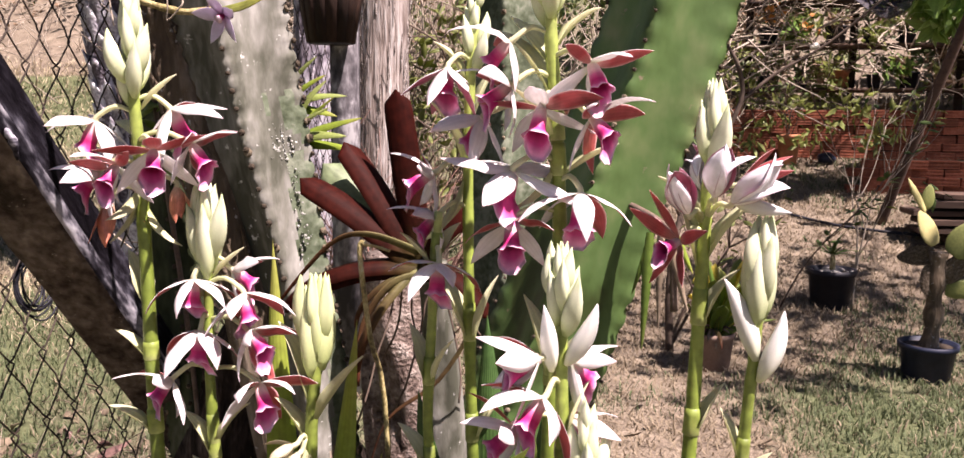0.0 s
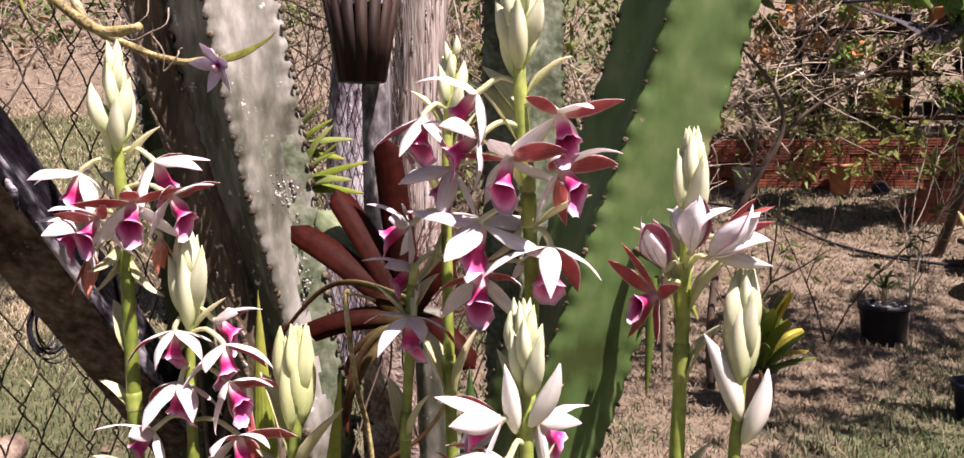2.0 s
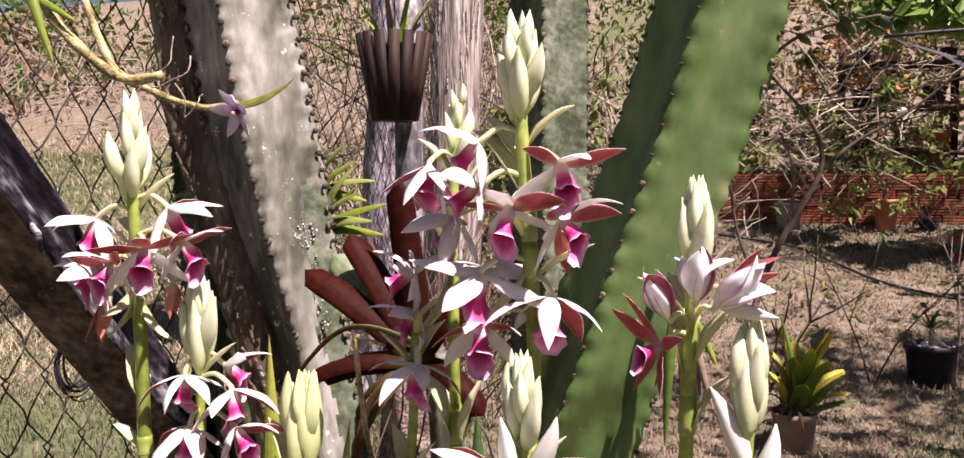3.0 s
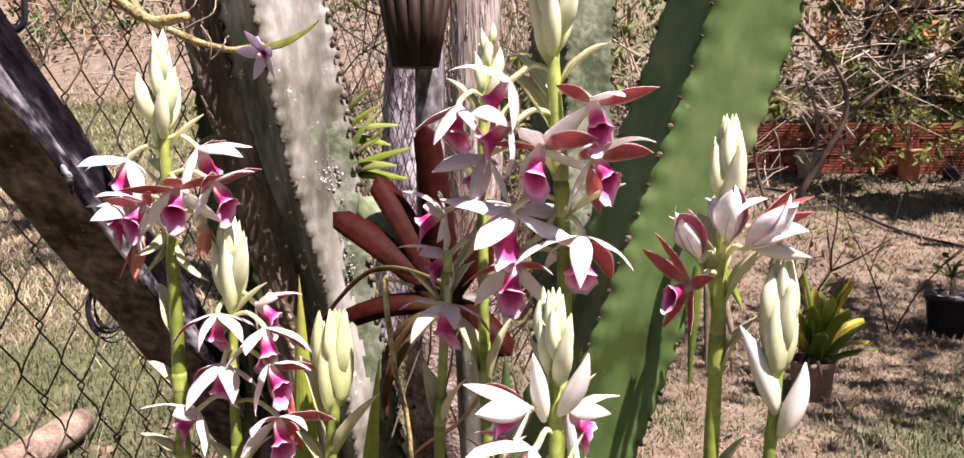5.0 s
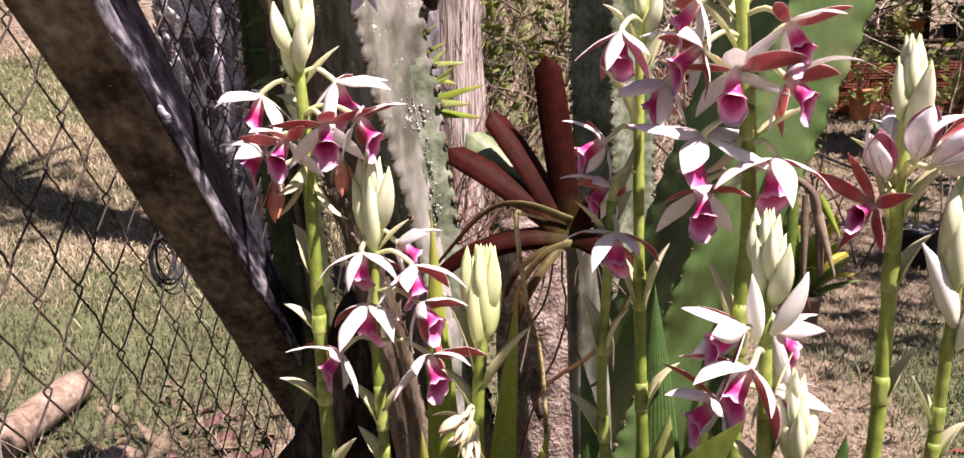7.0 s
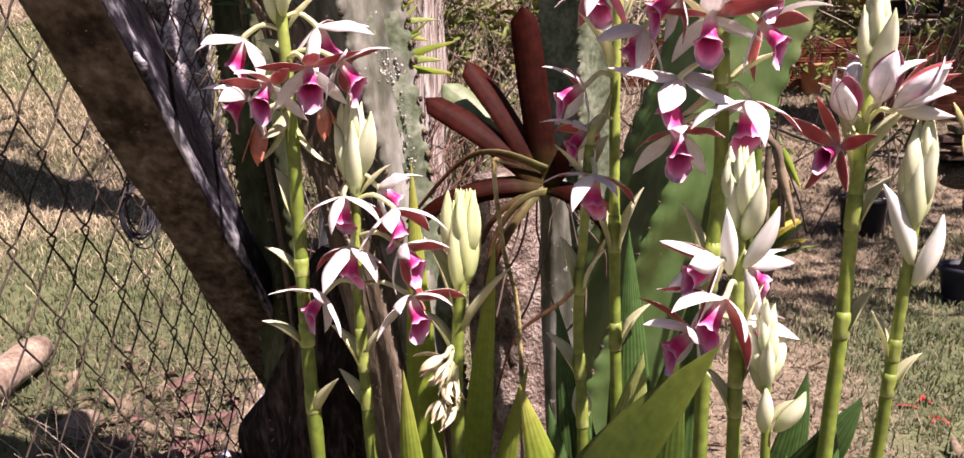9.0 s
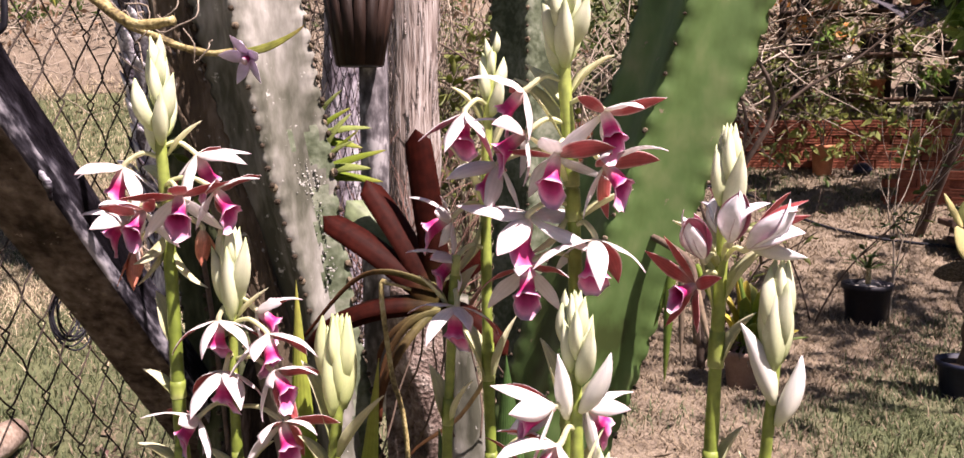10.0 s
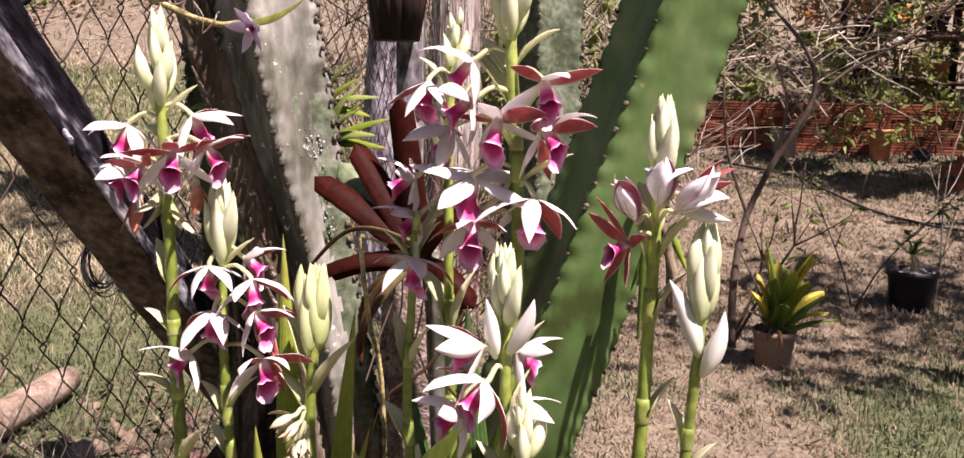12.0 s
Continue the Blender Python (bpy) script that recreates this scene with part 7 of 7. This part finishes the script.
def odds():
    g = ground_z
    # leaning prop pole
    p = thing("prop_pole", (1.57, 6.38, g(1.57, 6.38)), "weathered grey pole propped at a slant", "pole")
    s = Soup()
    tube(s, smooth_line([(1.55, 6.42, g(1.55, 6.42) - 0.05), (1.69, 6.24, 0.80), (1.87, 6.02, 1.52), (2.02, 5.85, 2.15)], 4), [0.034, 0.035, 0.033, 0.034, 0.033, 0.032, 0.033, 0.031, 0.03, 0.03, 0.029, 0.029, 0.028], 10)
    part("pole", s.mesh("pole", PLANK), p)
    # stack of dark boards
    b = thing("board_stack", (1.9, 6.1, g(1.9, 6.1)), "stack of dark rotting boards", "boards")
    rng = random.Random(8)
    for k in range(7):
        s = Soup()
        x0 = 1.70 + rng.uniform(-0.05, 0.16)
        box(s, (0, 0, 0), (rng.uniform(0.9, 1.3), 0.3, rng.uniform(0.028, 0.046)), bevel=0.004)
        part("board", s.mesh("board", PLANK, smooth=False), b, m=Matrix.Translation((x0, 6.00 + rng.uniform(-0.06, 0.06), g(1.9, 6.05) + k * 0.055 - 0.02)) @ pose(0, 0, 0, 0, rng.uniform(-1.5, 1.5), rng.uniform(-5, 5)))
    # shade net that sags overhead
    n = thing("shade_net", (1.4, 6.9, 2.0), "sagging sheet of black shade netting", "shade net")
    s = Soup()
    nx, ny = 64, 30
    for j in range(ny + 1):
        for i in range(nx + 1):
            u, v = i / nx, j / ny
            x, y = 0.90 + 0.06 * math.sin(v * 9) + 1.7 * min(1.0, 3.5 * v) * (1 - u) + 4.6 * u, 6.5 + 2.5 * v
            q = (x - 0.9) / 1.7
            z = 1.97 + 0.52 * v - 0.26 * math.exp(-((q - 0.41) ** 2) / 0.023) * (1 - min(1.0, 3 * v)) ** 2 - 0.10 * math.sin(math.pi * min(1, q * 2)) + 0.03 * noise.noise(Vector((x * 4, y * 4, 0))) + 0.3 * min(0.6, max(0, q - 0.4))
            s.v.append((x, y, z))
    for layer in range(1):
        for j in range(ny):
            for i in range(nx):
                a = j * (nx + 1) + i
                s.face((a, a + 1, a + nx + 2, a + nx + 1), ((i / nx, j / ny), ((i + 1) / nx, j / ny), ((i + 1) / nx, (j + 1) / ny), (i / nx, (j + 1) / ny)))
    net = part("sheet", s.mesh("sheet", NET), n)
    net.modifiers.new("thickness", "SOLIDIFY").thickness = 0.004
    s = Soup()
    tube(s, [(0.91 + 0.06 * math.sin(k / 18 * 9) + 1.7 * min(1.0, 3.5 * k / 18), 6.5 + 2.5 * k / 18, 1.965 + 0.52 * k / 18 + 0.01 * math.sin(k)) for k in range(19)], 0.012, 8)
    part("hem", s.mesh("hem", HEM), n)
    # hose across the slope
    c = thing("cable", (0.4, 6.0, g(0.4, 6.0)), "thin black hose lying across the slope", "hose")
    s = Soup()
    pts = [(-0.2, 7.35), (0.38, 7.11), (0.65, 6.78), (0.90, 6.51), (1.16, 6.35), (1.47, 6.23), (2.4, 6.05)]
    tube(s, smooth_line([(x, y, g(x, y) + 0.022) for x, y in pts], 8), 0.011, 6)
    part("hose", s.mesh("hose", BLACK), c)
    # cut log by the fence
    l = thing("cut_log", (-2.07, 2.0, g(-2.07, 2.0)), "short cut log lying on the grass", "log")
    s = Soup()
    a, b2 = Vector((-2.15, 2.31, g(-2.15, 2.31) + 0.07)), Vector((-1.98, 1.62, g(-1.98, 1.62) + 0.075))
    pts = [a.lerp(b2, k / 8) for k in range(9)]
    tube(s, pts, [0.046, 0.056, 0.054, 0.057, 0.055, 0.058, 0.054, 0.056, 0.050], 20)
    part("log", s.mesh("log", LOG), l)
    st = thing("stone", (-1.72, 1.92, g(-1.72, 1.92)), "rounded pale stone on the ground", "stone")
    stone(st, (-1.72, 1.92, g(-1.72, 1.92) + 0.02), 0.06, 5, LOG, "rock")


odds()


def dead_stick():
    t = thing("dead_stick", (-1.22, 1.95, ground_z(-1.22, 1.95)), "grey dead stick lying at the foot of the timber", "stick")
    s = Soup()
    pts = [(-1.17, 1.66), (-1.19, 1.78), (-1.225, 1.96), (-1.25, 2.12)]
    tube(s, smooth_line([(x, y, ground_z(x, y) + 0.03 + 0.012 * k) for k, (x, y) in enumerate(pts)], 4), [0.020, 0.021, 0.020, 0.022, 0.020, 0.019, 0.021, 0.019, 0.018, 0.018, 0.017, 0.016, 0.014], 9)
    part("stick", s.mesh("stick", BARK_DARK), t)


dead_stick()


def climber():
    """A leafy vine on the slim cactus by the fence."""
    rng = random.Random(19)
    t = thing("climbing_plant", (-0.80, 1.42, -0.1), "leafy green vine climbing on the slim cactus", "vine")
    line = smooth_line([(-0.80, 1.42, -0.1), (-0.84, 1.42, 0.5), (-0.885, 1.415, 0.9), (-0.905, 1.415, 1.15), (-0.93, 1.415, 1.42)], 5)
    s = Soup()
    tube(s, line, 0.005, 6)
    part("stem", s.mesh("stem", TWIG), t)
    for k in range(30):
        p = stem_point(line, rng.uniform(0.80, 1.40))
        o = Vector((rng.uniform(-1, 1), rng.uniform(-0.9, 0.2), rng.uniform(-0.8, 0.5))).normalized()
        leaf(t, p, p + o * rng.uniform(0.035, 0.075), rng.uniform(0.016, 0.028), (LEAF, LEAF_LIT, LEAF_DARK)[k % 3], 0.6, (0, -0.6, 0.8), 0.35, 0, leaf_width)


climber()


# ---- hanging bits near the camera ----
def cane_orchid():
    t = thing("cane_orchid", (-0.82, 1.05, 1.24), "yellowish orchid canes with one lilac flower, hung from above", "orchid")
    for pts, r, mat in (([(-0.93, 1.04, 1.36), (-0.85, 1.02, 1.245), (-0.78, 1.0, 1.18), (-0.70, 1.0, 1.125), (-0.635, 1.0, 1.125)], 0.008, CANE),
                        ([(-0.88, 1.12, 1.30), (-0.82, 1.12, 1.165), (-0.74, 1.12, 1.118), (-0.66, 1.12, 1.094), (-0.60, 1.12, 1.098)], 0.006, CANE)):
        s = Soup()
        line = smooth_line(pts, 6)
        tube(s, line, [r * (1 + 0.14 * math.sin(i * 1.6)) * (1.1 - 0.35 * i / len(line)) for i in range(len(line))], 10)
        part("cane", s.mesh("cane", mat), t)
    leaf(t, (-0.60, 1.12, 1.098), (-0.505, 1.12, 1.130), 0.028, LEAF_OLIVE, -0.4, (0, -0.6, 0.8), 0.5, 0, lance_width)
    leaf(t, (-0.86, 1.0, 1.28), (-0.812, 1.0, 1.150), 0.020, LEAF_YELLOW, 0.3, (0.5, -1, 0.2), 0.4, 0, lance_width)
    leaf(t, (-0.845, 1.01, 1.24), (-0.76, 0.99, 1.20), 0.014, LEAF_YELLOW, 0.3, (0.3, -1, 0.4), 0.4, 0, lance_width)
    rng = random.Random(2)
    s = Soup()
    for k in range(5):
        p = [Vector((-0.78 + 0.03 * k, 1.06, 1.17 - 0.012 * k))]
        for i in range(5):
            p.append(p[-1] + Vector((rng.uniform(-0.02, 0.03), rng.uniform(-0.01, 0.01), rng.uniform(-0.035, 0.025))))
        tube(s, smooth_line(p, 3), 0.0012, 4)
    tagged(part("aerial_root", s.mesh("aerial_root", TWIG_PALE), t), kind="stuff")
    c = Vector((-0.583, 1.097, 1.085))
    s = Soup()
    tube(s, smooth_line([(-0.62, 1.12, 1.098), (-0.60, 1.105, 1.108), tuple(c)], 4), 0.0014, 5)
    f = part("flower", s.mesh("flower", LILAC), t, "lilac flower with a dark throat")
    d = Vector((-0.25, -0.85, -0.45)).normalized()
    up = (Vector((0, 0, 1)) - d * d.z).normalized()
    right = d.cross(up)
    me = blade(Soup(), 0.044, 0.019, tepal_width, 20, 0.2, 10, nu=6, nv=4, mats=(0, 0)).mesh("petal", LILAC)
    for phi in (0, 72, 144, 216, 288):
        r = up * math.cos(radians(phi)) + right * math.sin(radians(phi))
        part("petal", me, f, m=frame_x(c, r * 0.95 + d * 0.25, -d))
    s = Soup()
    tube(s, [(0, 0, 0), (0.006, 0, 0), (0.012, 0, -0.001)], [0.003, 0.0048, 0.0065], 8)
    part("throat", s.mesh("throat", LIP_IN), f, m=frame_x(c, d))


cane_orchid()


def strap():
    t = thing("metal_strap", (-0.80, 0.90, 1.11), "narrow black metal strap hanging down", "strap")
    s = Soup()
    line = smooth_line([(-0.845, 0.90, 1.42), (-0.806, 0.90, 1.34), (-0.803, 0.90, 1.20), (-0.803, 0.90, 1.125), (-0.810, 0.90, 1.108), (-0.822, 0.90, 1.105)], 5)
    tube(s, line, 0.006, 8, squash=0.6)
    part("strap", s.mesh("strap", BLACK), t)


strap()


def strap_plants():
    rng = random.Random(12)
    for base, count, reach in (((-0.655, 1.45, 0.905), 6, 0.135), ((-0.680, 1.48, 0.965), 4, 0.115)):
        t = thing("strap_leaf_plant", base, "yellow-green strap-leaved plant growing beside the cactus", "plant", "strap-leaved plants")
        stone(t, base, 0.02, count, SOIL, "root_ball")
        s = Soup()
        tube(s, smooth_line([base, (base[0] + 0.01, base[1] - 0.05, 0.3), (base[0] + 0.015, base[1] - 0.02, -0.1)], 4), 0.008, 6)
        part("rhizome", s.mesh("rhizome", TWIG), t)
        for k in range(count):
            a = radians(-10 + 62 * k / (count - 1) + rng.uniform(-6, 6))
            q = reach * rng.uniform(0.75, 1.15)
            tip = (base[0] + q * math.cos(a) * 1.1, base[1] - rng.uniform(0.0, 0.05), base[2] + q * math.sin(a) * 0.9 + 0.01)
            leaf(t, base, tip, rng.uniform(0.028, 0.040), (LEAF_YELLOW, LEAF_LIT)[k % 2], rng.uniform(0.2, 0.8), (-0.2, -0.7, 0.7), 0.35, 0, lance_width)


strap_plants()


def hanging_leaves():
    t = thing("hanging_plant", (0.0, 1.32, 0.78), "drooping leaves of a plant hung on the cactus", "plant")
    for a, b, w, mat in (((-0.005, 1.31, 0.78), (-0.012, 1.30, 0.60), 0.020, LEAF), ((0.01, 1.31, 0.78), (0.012, 1.30, 0.63), 0.014, LEAF_DRY), ((0.02, 1.31, 0.78), (0.055, 1.30, 0.66), 0.018, LEAF_DRY), ((0.0, 1.33, 0.78), (-0.03, 1.32, 0.68), 0.014, LEAF), ((0.03, 1.32, 0.78), (0.06, 1.31, 0.72), 0.016, LEAF_YELLOW)):
        leaf(t, a, b, w, mat, 0.2, (0, -1, 0), 0.4, 0, lance_width)
    s = Soup()
    tube(s, smooth_line([(-0.06, 1.40, 0.82), (-0.02, 1.34, 0.81), (0.02, 1.315, 0.785), (0.03, 1.31, 0.74), (0.035, 1.31, 0.66)], 4), 0.006, 6)
    part("stem", s.mesh("stem", TWIG), t)


hanging_leaves()


# ---- brick wall ----
def brick_wall():
    w = thing("wall_brick", (1.0, 7.85, 0.5), "low wall of stacked red hollow bricks", "brick wall", kind="structure")
    s = Soup()
    box(s, (-1.2, 7.83, -0.1), (3.6, 7.93, 1.04))
    part("core", s.mesh("core", SOIL), w)
    s = Soup()
    box(s, (-0.11, -0.05, -0.031), (0.11, 0.05, -0.017), bevel=0.003)
    box(s, (-0.11, -0.042, -0.018), (0.11, 0.05, 0.018))
    box(s, (-0.11, -0.05, -0.006), (0.11, 0.0, 0.006))
    box(s, (-0.11, -0.05, 0.017), (0.11, 0.05, 0.031), bevel=0.003)
    me = s.mesh("brick", BRICK, smooth=False)
    rng = random.Random(33)
    row = 0
    z = 0.26
    while z < 1.03:
        x = -1.1 + (0.115 if row % 2 else 0)
        while x < 3.5:
            if z > ground_z(x, 7.75) - 0.05:
                part("brick", me, w, m=Matrix.Translation((x + rng.uniform(-0.004, 0.004), 7.80 + rng.uniform(-0.008, 0.008), z + rng.uniform(-0.003, 0.003))) @ pose(0, 0, 0, 0, rng.uniform(-0.8, 0.8), rng.uniform(-2, 2)))
            x += 0.228
        z += 0.068
        row += 1
    w2 = thing("brick_step", (1.9, 6.9, 0.4), "low crumbling step of red bricks", "brick step", kind="structure")
    for row in range(4):
        for k in range(8):
            x = 1.55 + k * 0.228 + (0.11 if row % 2 else 0)
            part("brick", me, w2, m=Matrix.Translation((x, 7.0 + rng.uniform(-0.02, 0.02), ground_z(x, 7.0) + 0.02 + row * 0.064)) @ pose(0, 0, 0, 0, rng.uniform(-2, 2), rng.uniform(-4, 4)))


brick_wall()
